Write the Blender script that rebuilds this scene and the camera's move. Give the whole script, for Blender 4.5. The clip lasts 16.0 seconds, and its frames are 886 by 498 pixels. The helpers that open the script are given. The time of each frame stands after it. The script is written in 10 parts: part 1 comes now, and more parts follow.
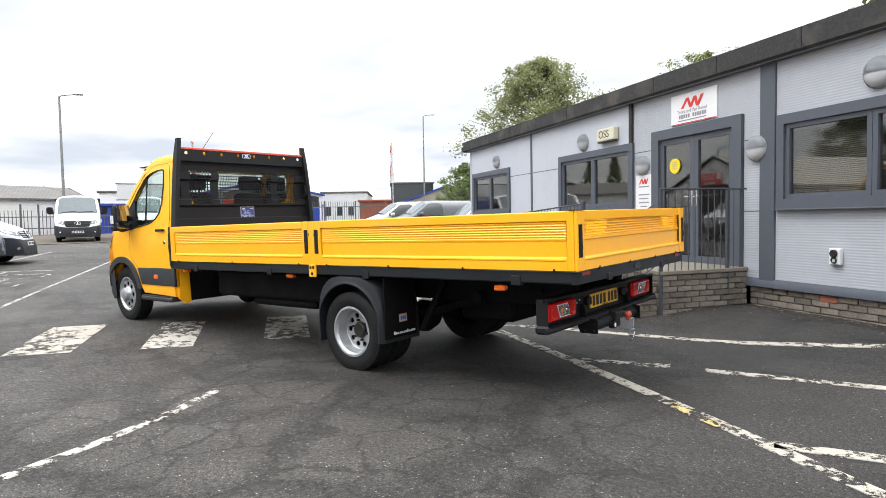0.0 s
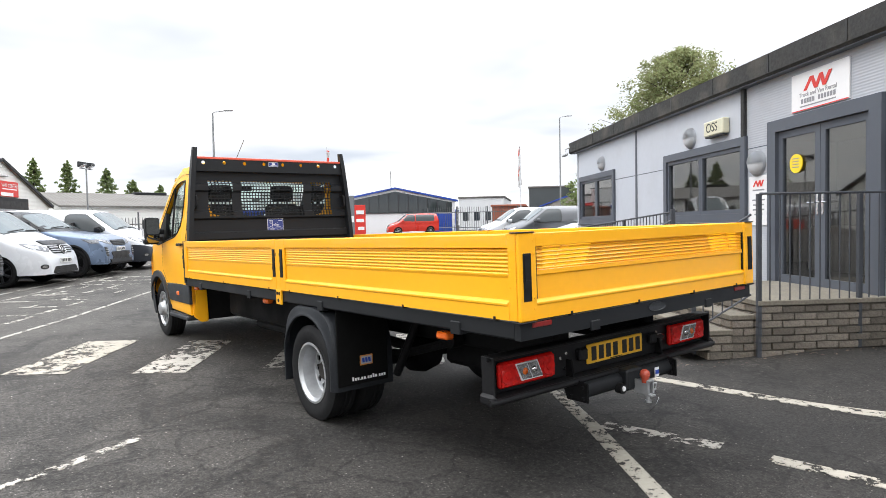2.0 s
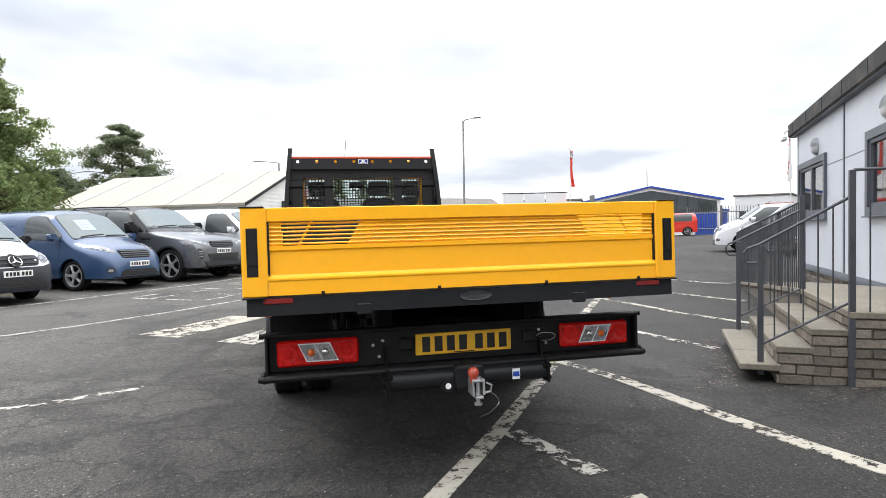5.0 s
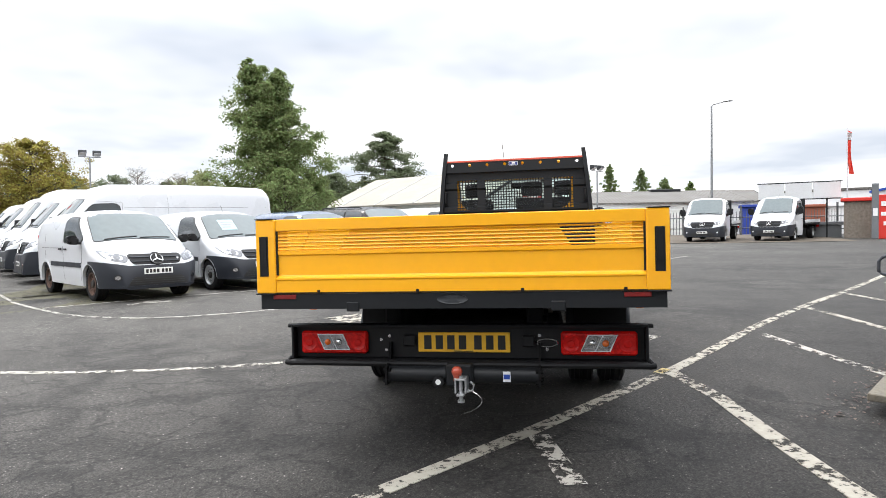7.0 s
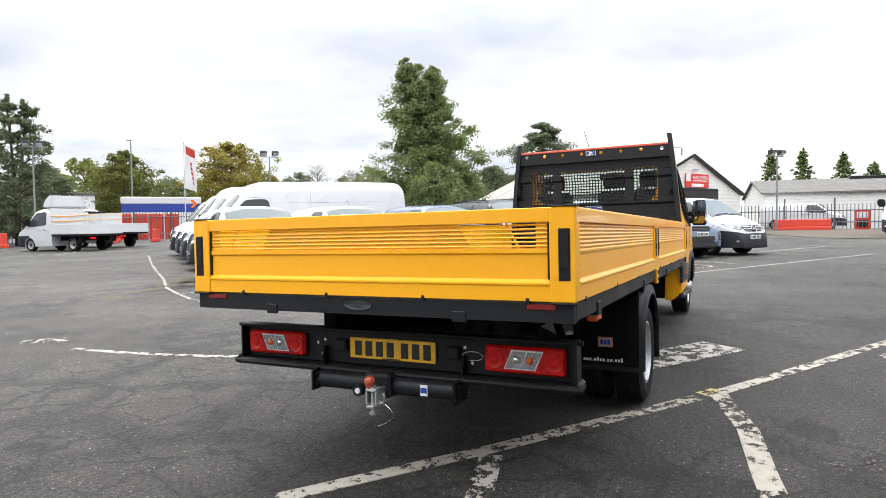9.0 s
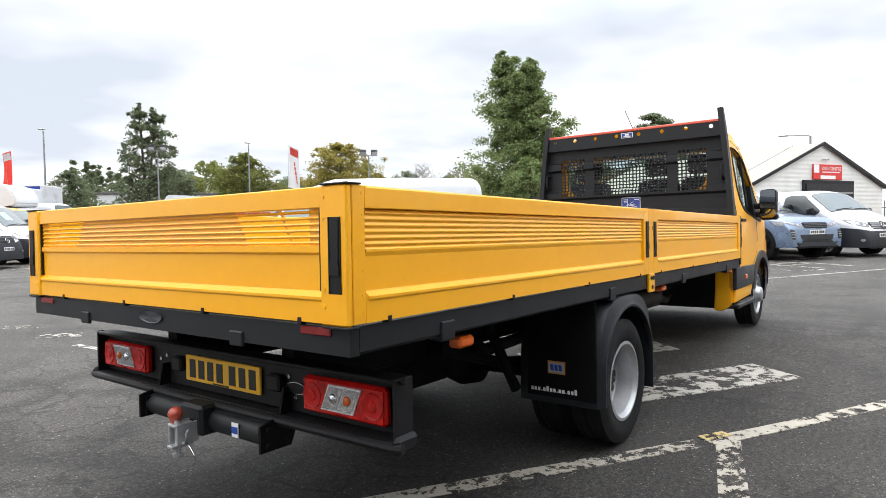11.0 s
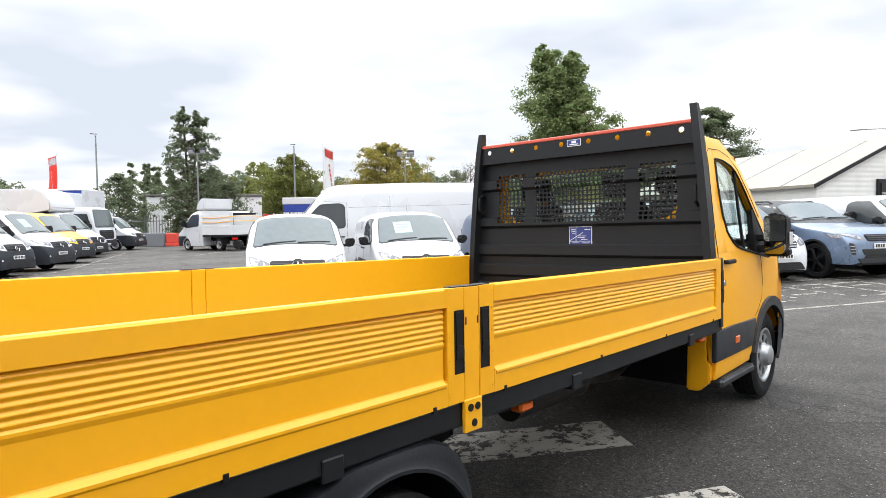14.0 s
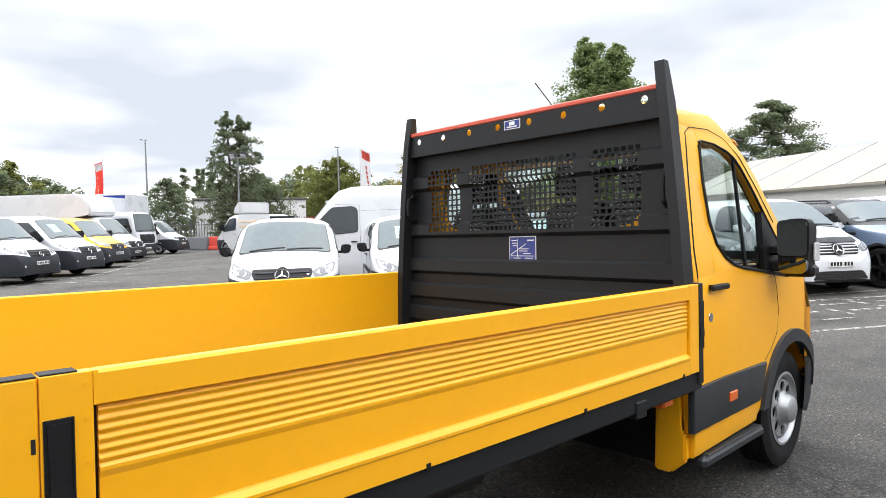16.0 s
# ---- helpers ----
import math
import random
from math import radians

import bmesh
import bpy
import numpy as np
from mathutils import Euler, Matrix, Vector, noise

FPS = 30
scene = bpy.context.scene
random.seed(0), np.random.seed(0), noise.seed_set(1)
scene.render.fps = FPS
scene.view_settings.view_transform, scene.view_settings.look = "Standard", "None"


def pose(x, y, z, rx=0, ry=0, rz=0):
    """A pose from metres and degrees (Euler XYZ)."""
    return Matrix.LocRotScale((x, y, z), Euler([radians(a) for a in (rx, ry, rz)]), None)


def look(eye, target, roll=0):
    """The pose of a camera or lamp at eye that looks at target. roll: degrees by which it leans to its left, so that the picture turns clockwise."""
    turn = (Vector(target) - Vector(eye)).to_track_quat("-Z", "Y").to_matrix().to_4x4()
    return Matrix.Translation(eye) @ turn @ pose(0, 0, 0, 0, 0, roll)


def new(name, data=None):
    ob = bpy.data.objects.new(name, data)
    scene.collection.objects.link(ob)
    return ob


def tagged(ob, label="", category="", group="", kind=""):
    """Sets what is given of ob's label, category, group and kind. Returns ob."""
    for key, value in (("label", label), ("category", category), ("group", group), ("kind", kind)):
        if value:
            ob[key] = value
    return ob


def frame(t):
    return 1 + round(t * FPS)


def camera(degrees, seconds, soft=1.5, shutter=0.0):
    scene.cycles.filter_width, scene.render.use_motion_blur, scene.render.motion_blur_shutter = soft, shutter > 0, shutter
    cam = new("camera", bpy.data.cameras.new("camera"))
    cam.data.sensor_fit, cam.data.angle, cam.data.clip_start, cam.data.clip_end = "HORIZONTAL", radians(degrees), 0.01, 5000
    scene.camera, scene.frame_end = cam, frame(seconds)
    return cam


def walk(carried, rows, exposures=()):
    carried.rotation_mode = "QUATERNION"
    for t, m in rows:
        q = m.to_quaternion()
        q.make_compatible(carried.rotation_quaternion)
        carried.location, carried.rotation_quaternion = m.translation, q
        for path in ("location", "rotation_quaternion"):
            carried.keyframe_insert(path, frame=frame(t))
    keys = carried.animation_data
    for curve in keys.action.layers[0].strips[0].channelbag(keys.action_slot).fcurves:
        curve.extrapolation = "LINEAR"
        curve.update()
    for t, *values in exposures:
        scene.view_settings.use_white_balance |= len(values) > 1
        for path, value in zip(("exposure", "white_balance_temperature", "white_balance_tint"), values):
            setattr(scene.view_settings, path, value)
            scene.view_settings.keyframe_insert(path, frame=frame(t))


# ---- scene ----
from mathutils.bvhtree import BVHTree

cam = camera(70.9, 16.0, soft=0.8)
METRES, EYE, TILT, LEAN, TURN = 11.972, 1.305, 0.0, 0.0, 40.9
ROWS = [
    (0.0, 0.0, 0.0, 0.0, -0.05, -2.82, 0.99),
    (0.5, 0.0227, 0.0292, 0.0032, 2.6, -2.66, 1.1),
    (1.0, 0.0466, 0.0556, 0.0057, 6.04, -2.43, 1.1),
    (1.5, 0.0731, 0.0806, 0.0077, 9.84, -2.33, 1.14),
    (2.0, 0.0979, 0.1046, 0.0066, 13.41, -2.2, 1.1),
    (2.5, 0.1245, 0.126, 0.0034, 16.7, -2.02, 1.12),
    (3.0, 0.1542, 0.1439, 0.0007, 20.08, -1.91, 1.13),
    (5.5, 0.2981, 0.2157, -0.0075, 44.55, -1.53, 0.92),
    (6.0, 0.321, 0.2319, -0.0062, 50.91, -1.56, 0.91),
    (6.5, 0.3409, 0.2515, -0.0051, 56.88, -1.62, 0.84),
    (7.0, 0.3599, 0.2748, -0.0029, 61.76, -1.71, 0.9),
    (7.5, 0.3743, 0.2999, -0.0017, 65.56, -1.8, 0.87),
    (8.0, 0.3832, 0.3275, -0.0005, 69.31, -1.96, 0.89),
    (8.5, 0.3847, 0.3558, -0.0001, 73.43, -2.08, 0.86),
    (9.0, 0.3789, 0.3837, -0.0008, 77.47, -2.21, 0.86),
    (11.5, 0.3083, 0.515, -0.005, 89.35, -2.25, 0.92),
    (12.0, 0.2884, 0.5381, -0.0029, 90.47, -2.28, 0.92),
    (12.5, 0.2663, 0.5578, 0.0007, 91.72, -2.3, 0.88),
    (13.0, 0.244, 0.5759, 0.0069, 92.68, -2.35, 0.94),
    (13.5, 0.2197, 0.5934, 0.0144, 93.23, -2.37, 0.98),
    (14.0, 0.195, 0.609, 0.0198, 93.44, -2.36, 0.95),
    (14.5, 0.168, 0.6256, 0.0223, 93.63, -2.4, 1.03),
    (15.0, 0.1416, 0.6399, 0.0222, 94.15, -2.34, 1.03),
    (15.5, 0.1156, 0.6584, 0.0218, 95.95, -2.19, 1.1),
    (16.0, 0.092, 0.6792, 0.022, 98.39, -2.1, 1.25),
]
walk(cam, [(t, pose(0, 0, EYE, TILT, LEAN, TURN) @ pose(METRES * x, METRES * y, METRES * z, 90 + pitch, roll, yaw)) for t, x, y, z, yaw, pitch, roll in ROWS])

# ---- world and light ----
SUN_DIR = Vector((0.35, 0.45, -0.82))
world = bpy.data.worlds.new("overcast_sky")
scene.world = world
world.use_nodes = True
wn, wl = world.node_tree.nodes, world.node_tree.links
wn.clear()
w_out = wn.new("ShaderNodeOutputWorld")
w_bg = wn.new("ShaderNodeBackground")
w_sky = wn.new("ShaderNodeTexSky")
w_sky.sky_type, w_sky.sun_disc = "NISHITA", False
w_sky.sun_elevation, w_sky.sun_rotation = radians(55), radians(218)
w_tc = wn.new("ShaderNodeTexCoord")
w_sep = wn.new("ShaderNodeSeparateXYZ")
wl.new(w_tc.outputs["Generated"], w_sep.inputs[0])
w_up = wn.new("ShaderNodeMath"); w_up.operation = "MAXIMUM"; w_up.inputs[1].default_value = 0.0
wl.new(w_sep.outputs[2], w_up.inputs[0])
# cloud plane: direction over height
w_den = wn.new("ShaderNodeMath"); w_den.operation = "ADD"; w_den.inputs[1].default_value = 0.12
wl.new(w_up.outputs[0], w_den.inputs[0])
w_div = wn.new("ShaderNodeVectorMath"); w_div.operation = "DIVIDE"
w_comb = wn.new("ShaderNodeCombineXYZ")
for k in range(3):
    wl.new(w_den.outputs[0], w_comb.inputs[k])
wl.new(w_tc.outputs["Generated"], w_div.inputs[0]); wl.new(w_comb.outputs[0], w_div.inputs[1])
w_noise = wn.new("ShaderNodeTexNoise")
w_noise.inputs["Scale"].default_value, w_noise.inputs["Detail"].default_value, w_noise.inputs["Roughness"].default_value = 0.62, 4.0, 0.52
wl.new(w_div.outputs[0], w_noise.inputs["Vector"])
w_ramp = wn.new("ShaderNodeValToRGB")
w_ramp.color_ramp.elements[0].position, w_ramp.color_ramp.elements[0].color = 0.36, (0.62, 0.67, 0.755, 1)
w_ramp.color_ramp.elements[1].position, w_ramp.color_ramp.elements[1].color = 0.56, (1.02, 1.02, 1.03, 1)
wl.new(w_noise.outputs["Fac"], w_ramp.inputs[0])
# overcast gradient: the zenith is brighter than the horizon
w_grad = wn.new("ShaderNodeMapRange")
w_grad.inputs["From Min"].default_value, w_grad.inputs["From Max"].default_value = 0.28, 0.85
w_grad.inputs["To Min"].default_value, w_grad.inputs["To Max"].default_value = 1.26, 4.75
wl.new(w_up.outputs[0], w_grad.inputs["Value"])
w_mul = wn.new("ShaderNodeVectorMath"); w_mul.operation = "SCALE"
wl.new(w_ramp.outputs[0], w_mul.inputs[0]); wl.new(w_grad.outputs[0], w_mul.inputs["Scale"])
w_skys = wn.new("ShaderNodeVectorMath"); w_skys.operation = "SCALE"; w_skys.inputs["Scale"].default_value = 0.1
wl.new(w_sky.outputs[0], w_skys.inputs[0])
w_mix = wn.new("ShaderNodeMix"); w_mix.data_type = "RGBA"; w_mix.inputs[0].default_value = 0.94
wl.new(w_skys.outputs[0], w_mix.inputs[6]); wl.new(w_mul.outputs[0], w_mix.inputs[7])
wl.new(w_mix.outputs[2], w_bg.inputs[0])
w_bg.inputs[1].default_value = 1.0
wl.new(w_bg.outputs[0], w_out.inputs[0])

sun_data = bpy.data.lights.new("sun", "SUN")
sun_data.energy, sun_data.angle, sun_data.color = 1.4, radians(18), (1.0, 0.96, 0.90)
sun = new("sun", sun_data)
sun.matrix_world = look((0, 0, 30), Vector((0, 0, 30)) + SUN_DIR)


# ---- materials ----
def material(name, color, rough=0.5, metal=0.0, var=0.12, scale=3.0, fine=40.0, bump=0.0, coat=0.0, spec=0.5, rand=0.0, stretch=(1, 1, 1), dirt=0.0):
    """A Principled surface with two scales of variation in its colour and gloss, and a fine relief."""
    m = bpy.data.materials.new(name)
    m.use_nodes = True
    n, l = m.node_tree.nodes, m.node_tree.links
    b = n["Principled BSDF"]
    b.inputs["Metallic"].default_value = metal
    b.inputs["Specular IOR Level"].default_value = spec
    b.inputs["Coat Weight"].default_value = coat
    b.inputs["Coat Roughness"].default_value = 0.04
    tc = n.new("ShaderNodeTexCoord")
    mp = n.new("ShaderNodeMapping"); mp.inputs["Scale"].default_value = stretch
    l.new(tc.outputs["Object"], mp.inputs[0])
    big = n.new("ShaderNodeTexNoise"); big.inputs["Scale"].default_value = scale; big.inputs["Detail"].default_value = 4
    small = n.new("ShaderNodeTexNoise"); small.inputs["Scale"].default_value = fine; small.inputs["Detail"].default_value = 3
    l.new(mp.outputs[0], big.inputs["Vector"]); l.new(mp.outputs[0], small.inputs["Vector"])
    add = n.new("ShaderNodeMath"); add.operation = "ADD"
    l.new(big.outputs["Fac"], add.inputs[0]); l.new(small.outputs["Fac"], add.inputs[1])
    mr = n.new("ShaderNodeMapRange")
    mr.inputs["From Min"].default_value, mr.inputs["From Max"].default_value = 0.6, 1.4
    mr.inputs["To Min"].default_value, mr.inputs["To Max"].default_value = 1 - var, 1 + var
    l.new(add.outputs[0], mr.inputs["Value"])
    val = mr.outputs[0]
    if rand:
        oi = n.new("ShaderNodeObjectInfo")
        r2 = n.new("ShaderNodeMapRange")
        r2.inputs["To Min"].default_value, r2.inputs["To Max"].default_value = 1 - rand, 1 + rand
        l.new(oi.outputs["Random"], r2.inputs["Value"])
        mm = n.new("ShaderNodeMath"); mm.operation = "MULTIPLY"
        l.new(val, mm.inputs[0]); l.new(r2.outputs[0], mm.inputs[1])
        val = mm.outputs[0]
    sc = n.new("ShaderNodeVectorMath"); sc.operation = "SCALE"
    sc.inputs[0].default_value = color[:3]
    l.new(val, sc.inputs["Scale"])
    col = sc.outputs[0]
    if dirt:
        dn = n.new("ShaderNodeTexNoise"); dn.inputs["Scale"].default_value = 1.7; dn.inputs["Detail"].default_value = 6
        l.new(tc.outputs["Object"], dn.inputs["Vector"])
        dm = n.new("ShaderNodeMapRange")
        dm.inputs["From Min"].default_value, dm.inputs["From Max"].default_value = 0.5, 0.75
        dm.inputs["To Max"].default_value = dirt
        l.new(dn.outputs["Fac"], dm.inputs["Value"])
        mx = n.new("ShaderNodeMix"); mx.data_type = "RGBA"
        mx.inputs[7].default_value = (0.16, 0.14, 0.11, 1)
        l.new(dm.outputs[0], mx.inputs[0]); l.new(col, mx.inputs[6])
        col = mx.outputs[2]
    l.new(col, b.inputs["Base Color"])
    rr = n.new("ShaderNodeMapRange")
    rr.inputs["From Min"].default_value, rr.inputs["From Max"].default_value = 0.3, 0.7
    rr.inputs["To Min"].default_value, rr.inputs["To Max"].default_value = max(rough * 0.8, 0.01), min(rough * 1.2, 1)
    l.new(big.outputs["Fac"], rr.inputs["Value"]); l.new(rr.outputs[0], b.inputs["Roughness"])
    if bump:
        bp = n.new("ShaderNodeBump"); bp.inputs["Strength"].default_value = bump; bp.inputs["Distance"].default_value = 0.004
        l.new(small.outputs["Fac"], bp.inputs["Height"]); l.new(bp.outputs[0], b.inputs["Normal"])
    return m


def glowing(name, color, strength):
    m = bpy.data.materials.new(name)
    m.use_nodes = True
    b = m.node_tree.nodes["Principled BSDF"]
    b.inputs["Base Color"].default_value = (*color, 1)
    b.inputs["Emission Color"].default_value = (*color, 1)
    b.inputs["Emission Strength"].default_value = strength
    return m


def glass(name, tint=(0.75, 0.8, 0.78), gloss=1.0):
    """A thin pane: tinted see-through with a Fresnel reflection."""
    m = bpy.data.materials.new(name)
    m.use_nodes = True
    n, l = m.node_tree.nodes, m.node_tree.links
    n.remove(n["Principled BSDF"])
    tr = n.new("ShaderNodeBsdfTransparent"); tr.inputs[0].default_value = (*tint, 1)
    gl = n.new("ShaderNodeBsdfGlossy"); gl.inputs["Roughness"].default_value = 0.02
    fr = n.new("ShaderNodeLayerWeight"); fr.inputs[0].default_value = 0.5
    pw = n.new("ShaderNodeMath"); pw.operation = "POWER"; pw.inputs[1].default_value = 5.0
    l.new(fr.outputs["Facing"], pw.inputs[0])
    mu = n.new("ShaderNodeMath"); mu.operation = "MULTIPLY_ADD"; mu.inputs[1].default_value = 0.95; mu.inputs[2].default_value = 0.042 * gloss
    mu.use_clamp = True
    mx = n.new("ShaderNodeMixShader")
    l.new(pw.outputs[0], mu.inputs[0]); l.new(mu.outputs[0], mx.inputs[0])
    l.new(tr.outputs[0], mx.inputs[1]); l.new(gl.outputs[0], mx.inputs[2])
    l.new(mx.outputs[0], n["Material Output"].inputs[0])
    return m


def asphalt_material():
    m = bpy.data.materials.new("worn_asphalt")
    m.use_nodes = True
    n, l = m.node_tree.nodes, m.node_tree.links
    b = n["Principled BSDF"]
    tc = n.new("ShaderNodeTexCoord")

    def noise_tex(scale, detail=4, rough=0.5, dist=0.0):
        t = n.new("ShaderNodeTexNoise")
        t.inputs["Scale"].default_value, t.inputs["Detail"].default_value = scale, detail
        t.inputs["Roughness"].default_value, t.inputs["Distortion"].default_value = rough, dist
        l.new(tc.outputs["Object"], t.inputs["Vector"])
        return t

    def ramp(src, a, b_, ca, cb):
        r = n.new("ShaderNodeMapRange")
        r.inputs["From Min"].default_value, r.inputs["From Max"].default_value = a, b_
        r.inputs["To Min"].default_value, r.inputs["To Max"].default_value = ca, cb
        l.new(src, r.inputs["Value"])
        return r.outputs[0]

    def mul(a, b_):
        k = n.new("ShaderNodeMath"); k.operation = "MULTIPLY"
        l.new(a, k.inputs[0]); l.new(b_, k.inputs[1])
        return k.outputs[0]

    patch = ramp(noise_tex(0.35, 5, 0.6).outputs["Fac"], 0.35, 0.65, 0.76, 1.24)
    mid = ramp(noise_tex(2.3, 6, 0.7).outputs["Fac"], 0.3, 0.7, 0.80, 1.20)
    clod = ramp(noise_tex(38, 3, 0.7).outputs["Fac"], 0.32, 0.68, 0.34, 1.66)
    grit_t = noise_tex(105, 3, 0.7)
    grit = ramp(grit_t.outputs["Fac"], 0.32, 0.68, 0.08, 1.92)
    chips = n.new("ShaderNodeTexVoronoi"); chips.inputs["Scale"].default_value = 46
    l.new(tc.outputs["Object"], chips.inputs["Vector"])
    pick = n.new("ShaderNodeSeparateColor"); l.new(chips.outputs["Color"], pick.inputs[0])
    rare = ramp(pick.outputs[0], 0.60, 1.0, 0.0, 1.0)
    core = ramp(chips.outputs["Distance"], 0.10, 0.26, 1.0, 0.0)
    chip = ramp(mul(rare, core), 0.0, 1.0, 1.0, 8.0)
    # crack network with crumbled bands along it, only in some stretches
    warp = noise_tex(2.6, 5, 0.65)
    wv = n.new("ShaderNodeVectorMath"); wv.operation = "MULTIPLY_ADD"
    wv.inputs[1].default_value = (0.5, 0.5, 0.0)
    l.new(warp.outputs["Color"], wv.inputs[0]); l.new(tc.outputs["Object"], wv.inputs[2])

    def edge(scale):
        v = n.new("ShaderNodeTexVoronoi"); v.feature = "DISTANCE_TO_EDGE"; v.inputs["Scale"].default_value = scale
        l.new(wv.outputs[0], v.inputs["Vector"])
        return v.outputs["Distance"]

    def either(a, b_):
        k = n.new("ShaderNodeMath"); k.operation = "MAXIMUM"
        l.new(a, k.inputs[0]); l.new(b_, k.inputs[1])
        return k.outputs[0]

    zone = ramp(noise_tex(0.5, 3).outputs["Fac"], 0.50, 0.60, 1.0, 0.0)
    spot = n.new("ShaderNodeVectorMath"); spot.operation = "DISTANCE"; spot.inputs[1].default_value = (-3.0, 2.7, 0.0)
    l.new(wv.outputs[0], spot.inputs[0])
    near = ramp(spot.outputs["Value"], 1.4, 2.6, 0.0, 1.0)
    zone = mul(zone, near)
    frayed = ramp(noise_tex(24, 5, 0.75).outputs["Fac"], 0.42, 0.60, 0.0, 1.0)
    e1, e0 = edge(2.3), edge(0.8)
    fine = either(either(ramp(e1, 0.0, 0.05, 0.0, 1.0), ramp(frayed, 0.0, 1.0, 0.0, 0.7)), zone)
    band = either(either(ramp(e0, 0.0, 0.12, 0.0, 1.0), frayed), ramp(zone, 0.0, 1.0, 0.35, 0.9))
    crack = mul(fine, band)
    crackv = ramp(crack, 0.0, 1.0, 0.24, 1.0)
    # tone falls gradually from the lane towards the office side, wavering with noise
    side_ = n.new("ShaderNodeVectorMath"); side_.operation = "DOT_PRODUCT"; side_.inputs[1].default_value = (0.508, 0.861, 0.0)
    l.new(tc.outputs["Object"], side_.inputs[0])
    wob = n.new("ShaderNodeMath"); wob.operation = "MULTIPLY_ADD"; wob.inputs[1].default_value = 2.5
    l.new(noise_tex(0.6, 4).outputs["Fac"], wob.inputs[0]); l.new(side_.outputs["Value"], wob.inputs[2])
    office_tone = ramp(wob.outputs[0], -4.5, 6.5, 1.34, 0.50)
    v = mul(mul(mul(mul(patch, mid), mul(grit, clod)), mul(crackv, chip)), office_tone)
    sc = n.new("ShaderNodeVectorMath"); sc.operation = "SCALE"
    sc.inputs[0].default_value = (0.0530, 0.0497, 0.0452)
    l.new(v, sc.inputs["Scale"]); l.new(sc.outputs[0], b.inputs["Base Color"])
    b.inputs["Roughness"].default_value = 0.78
    b.inputs["Specular IOR Level"].default_value = 0.32
    h = mul(grit_t.outputs["Fac"], crack)
    bp = n.new("ShaderNodeBump"); bp.inputs["Strength"].default_value = 0.9; bp.inputs["Distance"].default_value = 0.006
    l.new(h, bp.inputs["Height"]); l.new(bp.outputs[0], b.inputs["Normal"])
    return m


def paint_line_material(name, color, worn):
    """Road paint, flaked off in places so that the asphalt shows through."""
    m = bpy.data.materials.new(name)
    m.use_nodes = True
    n, l = m.node_tree.nodes, m.node_tree.links
    b = n["Principled BSDF"]
    tc = n.new("ShaderNodeTexCoord")
    a = n.new("ShaderNodeTexNoise"); a.inputs["Scale"].default_value = 9; a.inputs["Detail"].default_value = 8; a.inputs["Roughness"].default_value = 0.75
    g = n.new("ShaderNodeTexNoise"); g.inputs["Scale"].default_value = 1.3; g.inputs["Detail"].default_value = 3
    l.new(tc.outputs["Object"], a.inputs["Vector"]); l.new(tc.outputs["Object"], g.inputs["Vector"])
    add = n.new("ShaderNodeMath"); add.operation = "MULTIPLY_ADD"; add.inputs[1].default_value = 0.3
    l.new(g.outputs["Fac"], add.inputs[0]); l.new(a.outputs["Fac"], add.inputs[2])
    mr = n.new("ShaderNodeMapRange")
    mr.inputs["From Min"].default_value, mr.inputs["From Max"].default_value = worn - 0.012, worn + 0.02
    l.new(add.outputs[0], mr.inputs["Value"])
    sc = n.new("ShaderNodeVectorMath"); sc.operation = "SCALE"; sc.inputs[0].default_value = color
    vr = n.new("ShaderNodeMapRange"); vr.inputs["From Min"].default_value, vr.inputs["From Max"].default_value = 0.3, 0.7
    vr.inputs["To Min"].default_value, vr.inputs["To Max"].default_value = 0.7, 1.1
    l.new(a.outputs["Fac"], vr.inputs["Value"]); l.new(vr.outputs[0], sc.inputs["Scale"]); l.new(sc.outputs[0], b.inputs["Base Color"])
    b.inputs["Roughness"].default_value = 0.8
    tr = n.new("ShaderNodeBsdfTransparent")
    mx = n.new("ShaderNodeMixShader")
    l.new(mr.outputs[0], mx.inputs[0]); l.new(tr.outputs[0], mx.inputs[1]); l.new(b.outputs[0], mx.inputs[2])
    l.new(mx.outputs[0], n["Material Output"].inputs[0])
    return m


def leaf_material(name, color, spread=0.35):
    m = bpy.data.materials.new(name)
    m.use_nodes = True
    n, l = m.node_tree.nodes, m.node_tree.links
    b = n["Principled BSDF"]
    geo = n.new("ShaderNodeNewGeometry")
    hs = n.new("ShaderNodeHueSaturation"); hs.inputs["Color"].default_value = (*color, 1)
    mr = n.new("ShaderNodeMapRange"); mr.inputs["To Min"].default_value, mr.inputs["To Max"].default_value = 1 - spread, 1 + spread
    l.new(geo.outputs["Random Per Island"], mr.inputs["Value"]); l.new(mr.outputs[0], hs.inputs["Value"])
    mh = n.new("ShaderNodeMapRange"); mh.inputs["To Min"].default_value, mh.inputs["To Max"].default_value = 0.47, 0.53
    l.new(geo.outputs["Random Per Island"], mh.inputs["Value"]); l.new(mh.outputs[0], hs.inputs["Hue"])
    l.new(hs.outputs[0], b.inputs["Base Color"])
    b.inputs["Roughness"].default_value = 0.6
    b.inputs["Specular IOR Level"].default_value = 0.3
    tl = n.new("ShaderNodeBsdfTranslucent"); l.new(hs.outputs[0], tl.inputs[0])
    mx = n.new("ShaderNodeMixShader"); mx.inputs[0].default_value = 0.48
    l.new(b.outputs[0], mx.inputs[1]); l.new(tl.outputs[0], mx.inputs[2]); l.new(mx.outputs[0], n["Material Output"].inputs[0])
    return m


